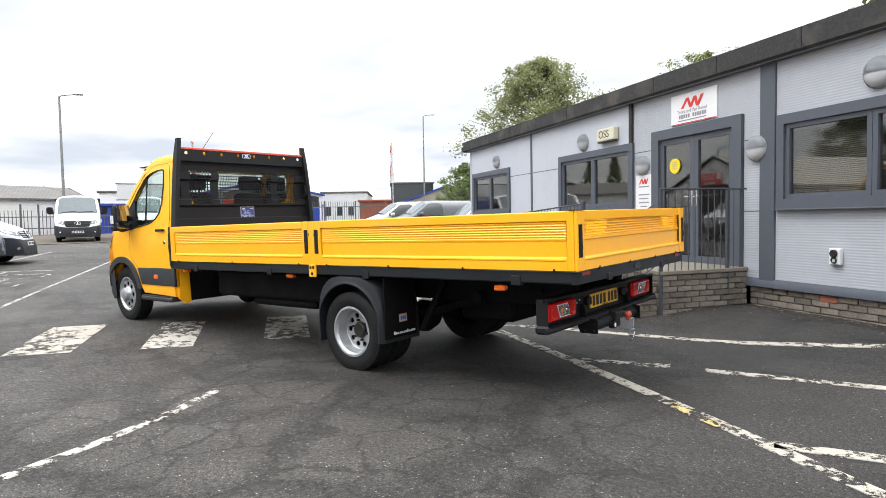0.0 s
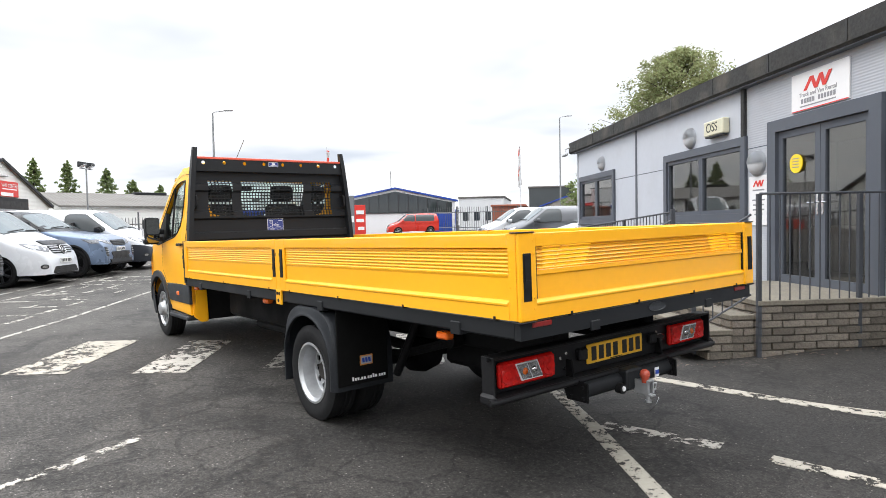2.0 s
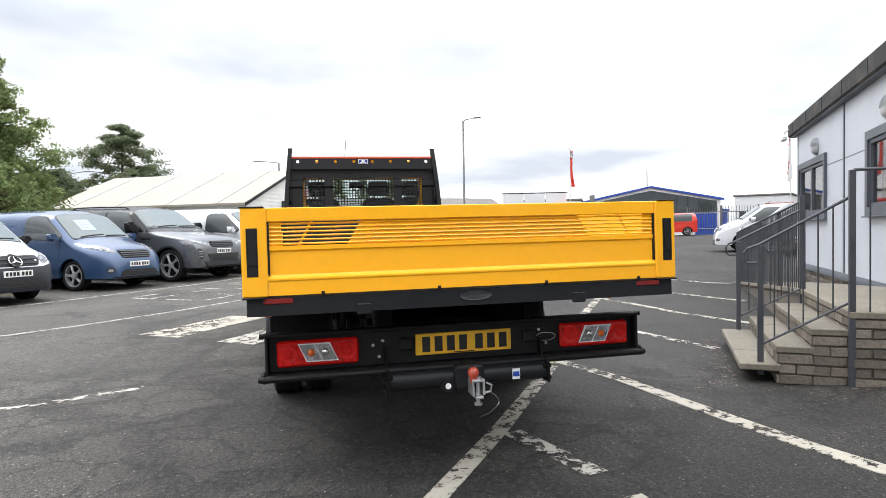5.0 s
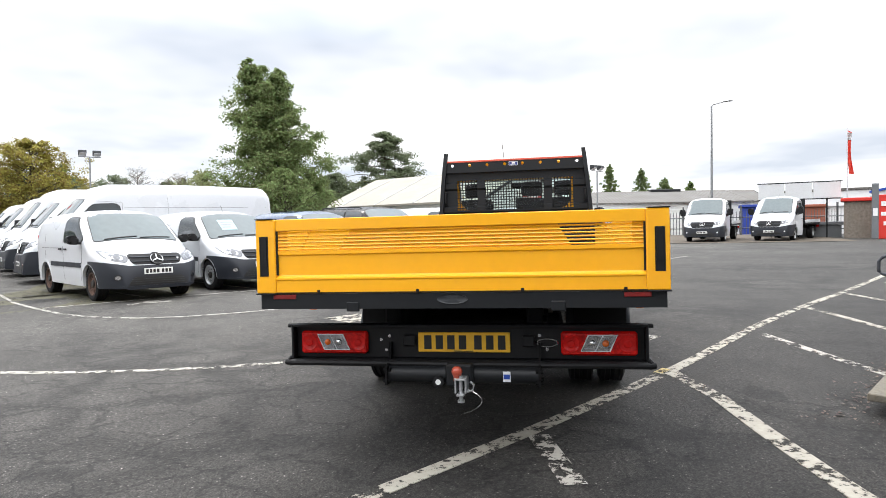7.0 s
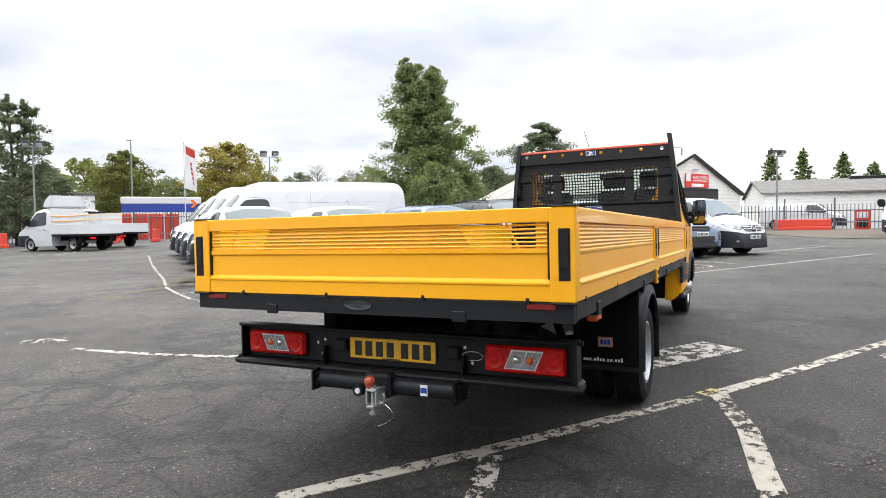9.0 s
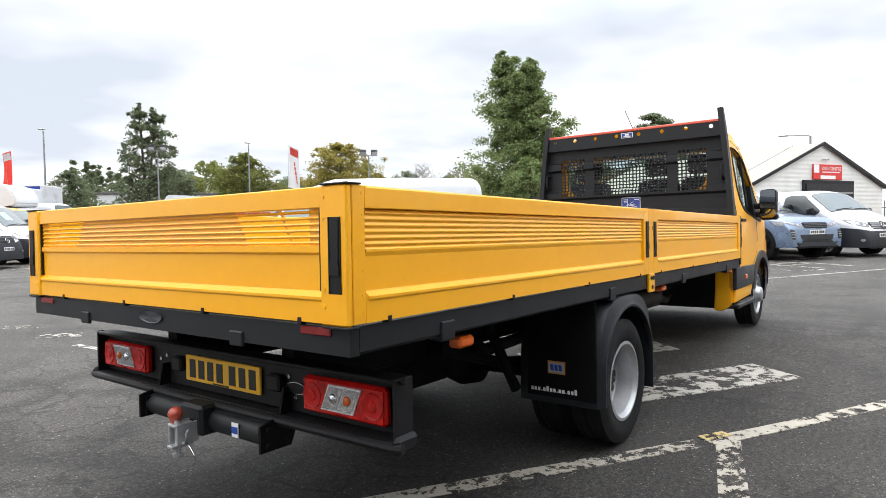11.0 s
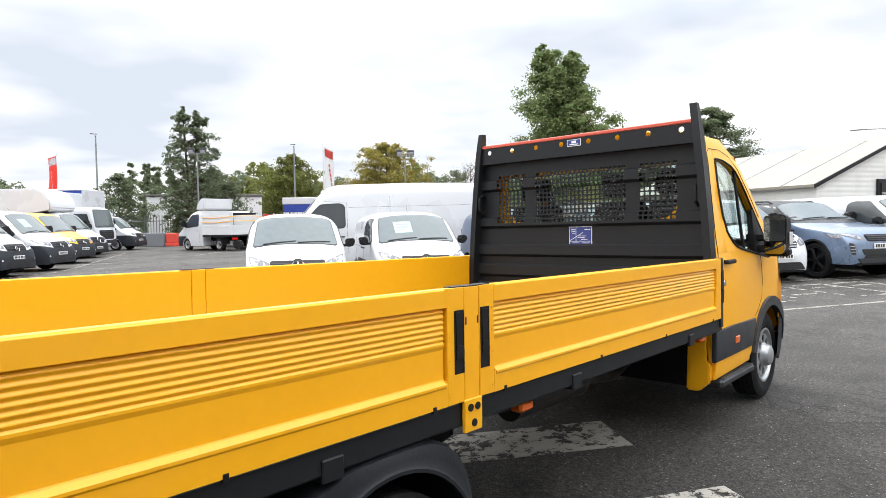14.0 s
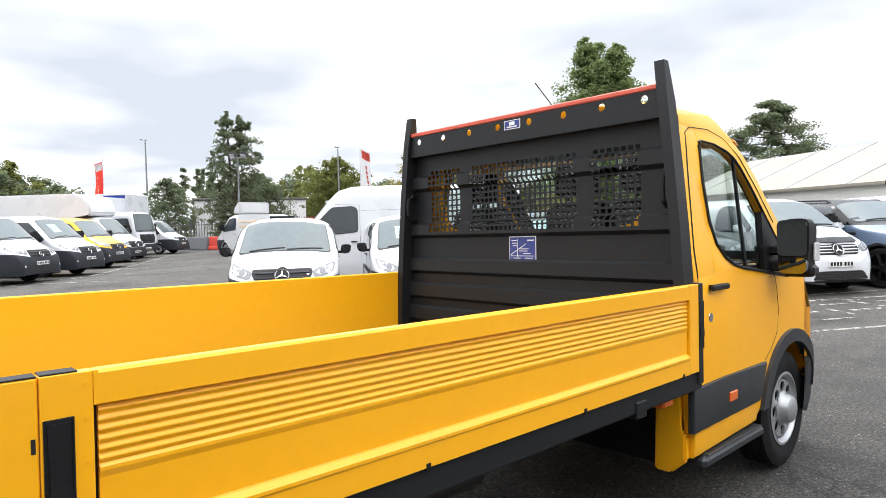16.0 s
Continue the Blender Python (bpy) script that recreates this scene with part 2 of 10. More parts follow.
def ribbed_material(name, color, pitch, axis, depth, rough=0.45, metal=0.0, spec=0.5):
    """Profiled sheet metal: even ribs every pitch metres along one axis."""
    m = material(name, color, rough, metal, 0.05, 0.7, 6.0, spec=spec, dirt=0.10)
    n, l = m.node_tree.nodes, m.node_tree.links
    tc = n.new("ShaderNodeTexCoord")
    w = n.new("ShaderNodeTexWave"); w.bands_direction = axis; w.wave_profile = "SIN"
    w.inputs["Scale"].default_value = 1.0 / pitch * 0.314159
    l.new(tc.outputs["Object"], w.inputs["Vector"])
    bp = n.new("ShaderNodeBump"); bp.inputs["Strength"].default_value = 1.0; bp.inputs["Distance"].default_value = depth
    l.new(w.outputs["Fac"], bp.inputs["Height"]); l.new(bp.outputs[0], n["Principled BSDF"].inputs["Normal"])
    return m


YELLOW = material("yellow_paint", (0.96, 0.445, 0.008), 0.36, 0, 0.03, 1.2, 25, coat=0.25, spec=0.4)
DARK = material("anthracite_paint", (0.0120, 0.0132, 0.0150), 0.46, 0, 0.10, 2.0, 30, spec=0.3)
BLACK = material("black_plastic", (0.008, 0.008, 0.009), 0.55, 0, 0.2, 3, 60, bump=0.15, spec=0.3)
GREYPLASTIC = material("grey_plastic", (0.024, 0.027, 0.031), 0.5, 0, 0.12, 3, 60, bump=0.15)
RUBBER = material("tyre_rubber", (0.010, 0.010, 0.0105), 0.8, 0, 0.25, 4, 40, bump=0.3, spec=0.25)
VANBUMPER = material("dark_bumper_plastic", (0.017, 0.020, 0.027), 0.5, 0, 0.12, 3, 60, bump=0.15, spec=0.4)
RUSTRIM = material("rusty_steel_wheel", (0.085, 0.048, 0.034), 0.8, 0.1, 0.35, 8, 40, bump=0.3)
SILVER = material("silver_wheel_paint", (0.42, 0.43, 0.44), 0.38, 0.6, 0.1, 5, 40)
CHROME = material("bright_metal", (0.72, 0.72, 0.73), 0.18, 1.0, 0.05, 5, 40)
GALV = material("galvanised_steel", (0.45, 0.46, 0.47), 0.45, 0.8, 0.15, 6, 30)
CHASSIS = material("chassis_black", (0.006, 0.006, 0.0065), 0.75, 0, 0.3, 3, 30, bump=0.2, spec=0.15)
FLAP = material("black_rubber_flap", (0.005, 0.005, 0.005), 0.8, 0, 0.2, 3, 30, spec=0.12)
MUDDYSTEEL = material("dull_exhaust_steel", (0.028, 0.024, 0.021), 0.6, 0.4, 0.3, 4, 30)
BADGEORANGE = material("orange_badge", (0.55, 0.22, 0.04), 0.5, 0, 0.05, 5, 40)
GUARD = material("black_guard_plastic", (0.014, 0.016, 0.019), 0.5, 0, 0.2, 3, 60, bump=0.2, spec=0.28)
LENSMETAL = material("faceted_lens", (0.50, 0.50, 0.52), 0.12, 0.85, 0.35, 14, 40, bump=0.5, coat=0.5)
REDBRIGHT = material("bright_red_lens", (0.52, 0.010, 0.008), 0.15, 0, 0.6, 22, 60, coat=0.1, spec=0.35)
REDLENS = material("red_lens", (0.55, 0.009, 0.007), 0.16, 0, 0.25, 20, 60, coat=0.1, spec=0.35)
REDREFLECTOR = material("dull_red_reflector", (0.20, 0.012, 0.010), 0.35, 0, 0.2, 40, 120)
CLEARLENS = material("clear_lens", (0.75, 0.76, 0.78), 0.12, 0.2, 0.2, 30, 80, coat=0.5)
ORANGELENS = material("orange_lens", (0.75, 0.13, 0.01), 0.2, 0, 0.12, 20, 60, coat=0.4)
PLATEYELLOW = material("yellow_plate", (0.84, 0.47, 0.03), 0.35, 0, 0.04, 5, 40)
PLATEWHITE = material("white_plate", (0.75, 0.75, 0.73), 0.35, 0, 0.04, 5, 40)
INK = material("black_ink", (0.012, 0.012, 0.012), 0.5, 0, 0.1, 5, 40)
WHITEINK = material("white_ink", (0.78, 0.78, 0.78), 0.5, 0, 0.05, 5, 40)
REDSTRIP = material("red_edge_strip", (0.62, 0.10, 0.06), 0.45, 0, 0.1, 5, 30)
REDCAP = material("red_ball_cover", (0.42, 0.07, 0.04), 0.3, 0, 0.15, 8, 40)
BLUESTICKER = material("blue_sticker", (0.03, 0.05, 0.22), 0.4, 0, 0.05, 5, 40)
DECK = material("grey_deck_plywood", (0.10, 0.095, 0.09), 0.7, 0, 0.2, 2, 40, bump=0.2, dirt=0.3)
FABRIC = material("seat_fabric", (0.03, 0.03, 0.033), 0.9, 0, 0.2, 8, 120, bump=0.3)
CABGLASS = glass("cab_glass", (0.90, 0.94, 0.93))
HEADLAMP = material("headlamp_lens", (0.13, 0.135, 0.145), 0.15, 0.2, 0.4, 14, 60, coat=0.6)
GLOSSBLACK = material("gloss_black_paint", (0.008, 0.008, 0.009), 0.25, 0, 0.1, 2, 40, spec=0.3)
REFLECTOR = material("headlamp_reflector", (0.30, 0.31, 0.33), 0.32, 0.55, 0.5, 18, 60, bump=0.6)
NOTICE = material("pale_blue_notice", (0.32, 0.50, 0.52), 0.5, 0, 0.05, 4, 40)
ASPHALT = asphalt_material()
WHITELINE = paint_line_material("white_road_paint", (0.38, 0.355, 0.30), 0.622)
YELLOWLINE = paint_line_material("faded_yellow_road_paint", (0.50, 0.40, 0.17), 0.60)
BAYLINE = paint_line_material("bay_line_paint", (0.37, 0.355, 0.32), 0.605)
WORNLINE = paint_line_material("worn_road_paint", (0.42, 0.40, 0.355), 0.640)
MOSS = paint_line_material("moss_and_dirt", (0.080, 0.074, 0.040), 0.610)
OIL = paint_line_material("oil_stain", (0.012, 0.012, 0.012), 0.610)
FADEDLINE = paint_line_material("faded_road_paint", (0.42, 0.40, 0.36), 0.700)
CLADDING = ribbed_material("grey_ribbed_cladding", (0.395, 0.415, 0.452), 0.032, "Z", 0.002)
FLATCLAD = material("pale_grey_flat_panel", (0.475, 0.50, 0.55), 0.45, 0, 0.04, 0.8, 9, dirt=0.08)
TRIM = material("slate_grey_trim", (0.075, 0.085, 0.105), 0.45, 0, 0.06, 1, 20)
FASCIA = material("dark_roof_fascia", (0.030, 0.030, 0.029), 0.85, 0, 0.55, 2.5, 30, bump=0.7, dirt=0.5)
BRICK = material("grey_brick", (0.145, 0.126, 0.104), 0.88, 0, 0.55, 9, 60, bump=1.0, rand=0.34, dirt=0.65)
REDBRICK = material("red_air_brick", (0.30, 0.10, 0.06), 0.8, 0, 0.2, 9, 70, bump=0.4)
MORTAR = material("mortar", (0.135, 0.122, 0.102), 0.95, 0, 0.2, 5, 60, bump=0.4)
SLAB = material("concrete_slab", (0.165, 0.148, 0.117), 0.88, 0, 0.4, 4, 40, bump=0.6, rand=0.15, dirt=0.6)
RAIL = material("dark_steel_rail", (0.05, 0.055, 0.065), 0.5, 0.1, 0.15, 5, 30)
LAMPWHITE = material("opal_plastic", (0.46, 0.47, 0.49), 0.35, 0, 0.05, 5, 30)
LAMPGREY = material("grey_lamp_cover", (0.36, 0.38, 0.41), 0.4, 0, 0.05, 5, 30)
SIGNWHITE = material("white_sign_board", (0.76, 0.76, 0.77), 0.4, 0, 0.03, 2, 20)
SIGNRED = material("red_sign_vinyl", (0.62, 0.03, 0.02), 0.4, 0, 0.05, 2, 20)
SIGNGREY = material("grey_sign_print", (0.25, 0.25, 0.27), 0.5, 0, 0.05, 2, 20)
STICKERYELLOW = material("yellow_sticker", (0.85, 0.62, 0.02), 0.5, 0, 0.04, 5, 40)
CREAM = material("cream_alarm_box", (0.62, 0.60, 0.45), 0.4, 0, 0.05, 5, 40)
ROOMWALL = material("office_wall", (0.35, 0.33, 0.31), 0.8, 0, 0.06, 1, 20)
ROOMFLOOR = material("office_carpet", (0.08, 0.08, 0.09), 0.95, 0, 0.2, 4, 90)
BLIND = material("venetian_blind", (0.30, 0.27, 0.24), 0.6, 0, 0.05, 2, 20)
SHOPGLASS = glass("window_glass", (0.80, 0.80, 0.78), 2.8)
TUBE = glowing("lit_tube", (1.0, 0.97, 0.92), 2.2)
GLAZE = material("dark_vehicle_glass", (0.040, 0.048, 0.052), 0.04, 0, 0.1, 0.8, 8, spec=0.6, coat=0.0)
GLAZELIGHT = material("vehicle_windscreen", (0.10, 0.125, 0.13), 0.04, 0, 0.1, 0.8, 8, spec=0.5, coat=0.15)
WHITEVAN = material("white_van_paint", (0.60, 0.615, 0.64), 0.3, 0, 0.04, 0.8, 20, coat=0.5)
BLUEVAN = material("blue_metallic_paint", (0.024, 0.058, 0.132), 0.3, 0.25, 0.06, 0.8, 120, coat=0.7)
LIGHTBLUE = material("pale_blue_metallic_paint", (0.145, 0.20, 0.295), 0.3, 0.4, 0.06, 0.8, 120, coat=0.7)
GREYCAR = material("grey_metallic_paint", (0.10, 0.105, 0.115), 0.3, 0.5, 0.06, 0.8, 120, coat=0.7)
DARKCAR = material("dark_car_paint", (0.03, 0.033, 0.038), 0.3, 0.3, 0.06, 0.8, 120, coat=0.7)
REDCAR = material("red_car_paint", (0.60, 0.03, 0.015), 0.3, 0, 0.05, 0.8, 60, coat=0.6)
BLUETARP = material("blue_curtain", (0.02, 0.05, 0.30), 0.6, 0, 0.12, 1.5, 20)
PALEGREY = material("pale_grey_panel", (0.64, 0.65, 0.66), 0.5, 0, 0.08, 1, 15)
WHITESHEET = ribbed_material("white_profiled_sheet", (0.72, 0.72, 0.69), 0.22, "Z", 0.007)
CREAMROOF = material("cream_sheet_roof", (0.29, 0.268, 0.222), 0.6, 0, 0.08, 0.5, 6, stretch=(1, 1, 1), dirt=0.15)
GREYROOF = ribbed_material("grey_sheet_roof", (0.135, 0.128, 0.118), 0.3, "X", 0.04, 0.85)
BLUETRIM = material("blue_trim", (0.015, 0.06, 0.34), 0.45, 0, 0.05, 1, 15)
FENCESTEEL = material("palisade_steel", (0.115, 0.12, 0.125), 0.6, 0.2, 0.15, 2, 20)
POLE = material("lamp_pole_steel", (0.26, 0.27, 0.28), 0.5, 0.6, 0.1, 3, 20)
REDBARRIER = material("red_plastic_barrier", (0.62, 0.055, 0.03), 0.5, 0, 0.08, 2, 20)
CONCRETE = material("grey_concrete_block", (0.16, 0.17, 0.18), 0.85, 0, 0.15, 2, 30, bump=0.3)
GRAVEL = material("gravel_verge", (0.088, 0.070, 0.050), 0.95, 0, 0.6, 1.3, 14, bump=0.9, dirt=0.5)
GRASS = material("rough_grass", (0.06, 0.08, 0.025), 0.9, 0, 0.35, 0.6, 12, bump=0.5)
BARK = material("tree_bark", (0.07, 0.055, 0.04), 0.9, 0, 0.3, 6, 30, bump=0.6)
LEAF = leaf_material("green_leaves", (0.20, 0.25, 0.10))
LEAFDARK = leaf_material("dark_green_leaves", (0.155, 0.185, 0.105))
LEAFYELLOW = leaf_material("yellowing_leaves", (0.31, 0.26, 0.065), 0.45)
LEAFOLIVE = leaf_material("olive_leaves", (0.18, 0.19, 0.05), 0.5)
LEAFWILLOW = leaf_material("willow_leaves", (0.27, 0.29, 0.14), 0.35)
TWIG = leaf_material("bare_twigs", (0.16, 0.12, 0.10), 0.3)
FLAGRED = material("red_flag_cloth", (0.70, 0.09, 0.06), 0.7, 0, 0.08, 2, 30)
FLAGWHITE = material("white_flag_cloth", (0.75, 0.75, 0.75), 0.7, 0, 0.05, 2, 30)


# ---- mesh helpers ----
def smooth_step(k):
    k = min(max(k, 0.0), 1.0)
    return k * k * (3 - 2 * k)


def ground_z(x, y):
    """The yard: level by the truck, rising gently to the far fence and to the office wall."""
    slope = max(0.017 * min(max(-x - 8, 0), 36), 0.055 * smooth_step((-x - 4.6) / 4.0))
    return slope + 0.09 * smooth_step((0.508 * x + 0.861 * y - 4.6) / 1.4)


def part(name, bm, mat, parent=None, label="", sharp=35, matrix=None):
    me = bpy.data.meshes.new(name)
    if not isinstance(bm, bmesh.types.BMesh):
        me.from_pydata(*bm)
        me.update()
    else:
        bmesh.ops.recalc_face_normals(bm, faces=bm.faces)
        lim = radians(sharp)
        for e in bm.edges:
            e.smooth = len(e.link_faces) == 2 and e.calc_face_angle(9) < lim
        for f in bm.faces:
            f.smooth = True
        bm.to_mesh(me)
        bm.free()
    if mat:
        me.materials.append(mat)
    ob = new(name, me)
    if matrix is not None:
        ob.matrix_basis = matrix
    if parent is not None:
        ob.parent = parent
    if label:
        ob["label"] = label
    return ob


def group_at(name, m, label, category, group="", kind=""):
    e = new(name)
    e.empty_display_size = 0.2
    e.matrix_basis = m
    return tagged(e, label, category, group, kind)


def box(bm, x0, x1, y0, y1, z0, z1, bevel=0.0, seg=1):
    vs = [bm.verts.new((x, y, z)) for x in (x0, x1) for y in (y0, y1) for z in (z0, z1)]
    fs = [bm.faces.new([vs[i] for i in q]) for q in ((0, 1, 3, 2), (4, 6, 7, 5), (0, 4, 5, 1), (2, 3, 7, 6), (0, 2, 6, 4), (1, 5, 7, 3))]
    if bevel:
        es = list({e for f in fs for e in f.edges})
        bmesh.ops.bevel(bm, geom=es, offset=bevel, segments=seg, affect="EDGES", profile=0.5)
    return bm


def boxes(*rows, bevel=0.0):
    bm = bmesh.new()
    for r in rows:
        box(bm, *r, bevel=bevel)
    return bm


def rod(bm, a, b, r, seg=10, r2=None, cap=True):
    a, b = Vector(a), Vector(b)
    d = (b - a).normalized()
    u = d.orthogonal().normalized()
    v = d.cross(u)
    r2 = r if r2 is None else r2
    ring = lambda c, q: [bm.verts.new(c + q * (math.cos(k * math.tau / seg) * u + math.sin(k * math.tau / seg) * v)) for k in range(seg)]
    p, q = ring(a, r), ring(b, r2)
    for k in range(seg):
        bm.faces.new((p[k], p[(k + 1) % seg], q[(k + 1) % seg], q[k]))
    if cap:
        bm.faces.new(p[::-1]); bm.faces.new(q)
    return bm


def pipe(bm, pts, r, seg=8):
    """A round bar along a polyline."""
    pts = [Vector(p) for p in pts]
    rings = []
    for i, p in enumerate(pts):
        a = pts[max(i - 1, 0)]; b = pts[min(i + 1, len(pts) - 1)]
        d = (b - a).normalized()
        ref = Vector((0, 0, 1)) if abs(d.z) < 0.9 else Vector((1, 0, 0))
        u = d.cross(ref).normalized(); v = d.cross(u)
        rings.append([bm.verts.new(p + r * (math.cos(k * math.tau / seg) * u + math.sin(k * math.tau / seg) * v)) for k in range(seg)])
    for p, q in zip(rings, rings[1:]):
        for k in range(seg):
            bm.faces.new((p[k], p[(k + 1) % seg], q[(k + 1) % seg], q[k]))
    bm.faces.new(rings[0][::-1]); bm.faces.new(rings[-1])
    return bm


def lathe(bm, prof, seg=32, axis="y", at=(0, 0, 0)):
    """Turns (radius, along) points about an axis through at. A closed profile makes a ring."""
    at = Vector(at)
    rings = []
    for r, h in prof:
        ring = []
        for k in range(seg):
            c, s = r * math.cos(k * math.tau / seg), r * math.sin(k * math.tau / seg)
            p = {"y": (c, h, s), "x": (h, c, s), "z": (c, s, h)}[axis]
            ring.append(bm.verts.new(at + Vector(p)))
        rings.append(ring)
    for p, q in zip(rings, rings[1:]):
        for k in range(seg):
            bm.faces.new((p[k], p[(k + 1) % seg], q[(k + 1) % seg], q[k]))
    return rings


def prism(bm, poly, a, b, axis="y"):
    """Extrudes a 2D outline from a to b. axis y: outline in (x, z); x: in (y, z); z: in (x, y)."""
    put = {"y": lambda p, h: (p[0], h, p[1]), "x": lambda p, h: (h, p[0], p[1]), "z": lambda p, h: (p[0], p[1], h)}[axis]
    v0 = [bm.verts.new(put(p, a)) for p in poly]
    v1 = [bm.verts.new(put(p, b)) for p in poly]
    n = len(poly)
    fs = [bm.faces.new(v0[::-1]), bm.faces.new(v1)]
    for k in range(n):
        fs.append(bm.faces.new((v0[k], v0[(k + 1) % n], v1[(k + 1) % n], v1[k])))
    return fs


def cut(bm, axis, levels):
    co = Vector((0, 0, 0)); no = Vector((0, 0, 0))
    i = "xyz".index(axis)
    for h in levels:
        co = Vector((0, 0, 0)); co[i] = h
        no = Vector((0, 0, 0)); no[i] = 1
        bmesh.ops.bisect_plane(bm, geom=bm.verts[:] + bm.edges[:] + bm.faces[:], plane_co=co, plane_no=no, dist=1e-5)


def moved(bm, fn):
    for v in bm.verts:
        v.co = fn(v.co)
    return bm


def text_bm(words, size, depth=0.001):
    """Lettering as a mesh in the x, y plane, centred."""
    cu = bpy.data.curves.new("lettering", "FONT")
    cu.body, cu.size, cu.extrude, cu.align_x, cu.align_y = words, size, depth, "CENTER", "CENTER"
    ob = bpy.data.objects.new("lettering", cu)
    me = bpy.data.meshes.new_from_object(ob)
    bm = bmesh.new()
    bm.from_mesh(me)
    bpy.data.objects.remove(ob); bpy.data.meshes.remove(me); bpy.data.curves.remove(cu)
    return bm


def holed_plate(bm, outer, holes, h0, h1, axis="y"):
    """A plate with holes: outer and holes are 2D outlines."""
    put = {"y": lambda p, h: (p[0], h, p[1]), "x": lambda p, h: (h, p[0], p[1])}[axis]
    loops = []
    es = []
    for loop in (outer, *holes):
        vs = [bm.verts.new(put(p, h0)) for p in loop]
        es += [bm.edges.new((vs[k], vs[(k + 1) % len(vs)])) for k in range(len(vs))]
        loops.append(vs)
    got = bmesh.ops.triangle_fill(bm, edges=es, use_beauty=True)["geom"]
    fs = [f for f in got if isinstance(f, bmesh.types.BMFace)]
    ex = bmesh.ops.extrude_face_region(bm, geom=fs)["geom"]
    d = Vector(put((0, 0), h1)) - Vector(put((0, 0), h0))
    bmesh.ops.translate(bm, verts=[v for v in ex if isinstance(v, bmesh.types.BMVert)], vec=d)
    return bm


def rounded(poly, r, n=3):
    """The polygon with its corners rounded."""
    res = []
    for k, p in enumerate(poly):
        p = Vector(p); a, b = Vector(poly[k - 1]), Vector(poly[(k + 1) % len(poly)])
        ra, rb = min(r, (a - p).length * 0.45), min(r, (b - p).length * 0.45)
        s, e = p + (a - p).normalized() * ra, p + (b - p).normalized() * rb
        for j in range(n + 1):
            t = j / n
            q = s * (1 - t) ** 2 + p * (2 * t * (1 - t)) + e * t ** 2
            res.append((q.x, q.y))
    return res


def circle(cx, cz, r, n):
    return [(cx + r * math.cos(k * math.tau / n), cz + r * math.sin(k * math.tau / n)) for k in range(n)]


# ---- ground and road markings ----
def ground_sheet():
    def lines(lo, near0, near1, hi, step):
        a = [lo, lo / 2, -150, -80] + list(np.arange(-60, near0, 4)) + list(np.arange(near0, near1, step)) + list(np.arange(near1, 60, 4)) + [80, 150, hi / 2, hi]
        return sorted({round(float(v), 3) for v in a} | {-44.0, -8.0})
    xs, ys = lines(-900, -12, 5, 900, 0.3), lines(-900, 2, 14, 900, 0.3)
    verts = [(x, y, ground_z(x, y)) for x in xs for y in ys]
    ny = len(ys)
    faces = [(i * ny + j, (i + 1) * ny + j, (i + 1) * ny + j + 1, i * ny + j + 1) for i in range(len(xs) - 1) for j in range(ny - 1)]
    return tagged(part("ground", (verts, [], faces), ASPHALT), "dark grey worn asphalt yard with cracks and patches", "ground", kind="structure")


ground_sheet()
U2, N2 = Vector((-0.861, 0.508)), Vector((0.508, 0.861))


def strip(pts, width, mat, label="worn white painted line on the asphalt", name="road_line", lift=0.006, step=0.25):
    """A painted line along a polyline, laid on the ground."""
    pts = [Vector(p) for p in pts]
    path = []
    for a, b in zip(pts, pts[1:]):
        k = max(1, int((b - a).length / step))
        path += [a.lerp(b, i / k) for i in range(k)]
    path.append(pts[-1])
    verts, faces = [], []
    for i, p in enumerate(path):
        d = (path[min(i + 1, len(path) - 1)] - path[max(i - 1, 0)]).normalized()
        o = Vector((-d.y, d.x)) * (width / 2)
        for q in (p + o, p - o):
            verts.append((q.x, q.y, ground_z(q.x, q.y) + lift))
    n = len(path)
    faces = [(2 * i, 2 * i + 1, 2 * i + 3, 2 * i + 2) for i in range(n - 1)]
    # thin skirt so that the paint has a thickness
    base = len(verts)
    verts += [(x, y, z - 0.005) for x, y, z in verts]
    for i in range(n - 1):
        faces += [(2 * i, 2 * i + 2, base + 2 * i + 2, base + 2 * i), (2 * i + 1, base + 2 * i + 1, base + 2 * i + 3, 2 * i + 3)]
    return tagged(part(name, (verts, [], faces), mat), label, "road marking", "yard markings", "structure")


# long diagonal line under the truck's tail, with hatching
strip([(-0.30, 3.40), (-1.67, 4.28), (-2.78, 4.97), (-4.65, 6.05), (-6.96, 7.27), (-9.5, 8.75), (-14.8, 12.0)], 0.11, WHITELINE)
strip([(-4.60, 6.05), (-3.80, 6.28), (-3.05, 6.39), (-2.30, 6.52), (-0.6, 6.87), (2.0, 7.35)], 0.13, WHITELINE)
strip([(-2.72, 5.03), (-2.0, 5.26)], 0.13, WORNLINE)
strip([(-1.72, 5.29), (-0.5, 5.53), (1.5, 5.95)], 0.12, WHITELINE)
strip([(-0.86, 3.80), (0.4, 4.12), (1.8, 4.5)], 0.12, WHITELINE)
strip([(-6.60, 7.30), (-4.75, 7.80)], 0.10, WORNLINE)
strip([(-8.90, 8.50), (-7.10, 8.76), (-6.0, 9.15)], 0.10, WHITELINE)
strip([(-11.0, 9.80), (-9.85, 9.95), (-7.85, 10.4)], 0.10, WHITELINE)
strip([(-13.0, 11.2), (-10.5, 12.1)], 0.10, WORNLINE)
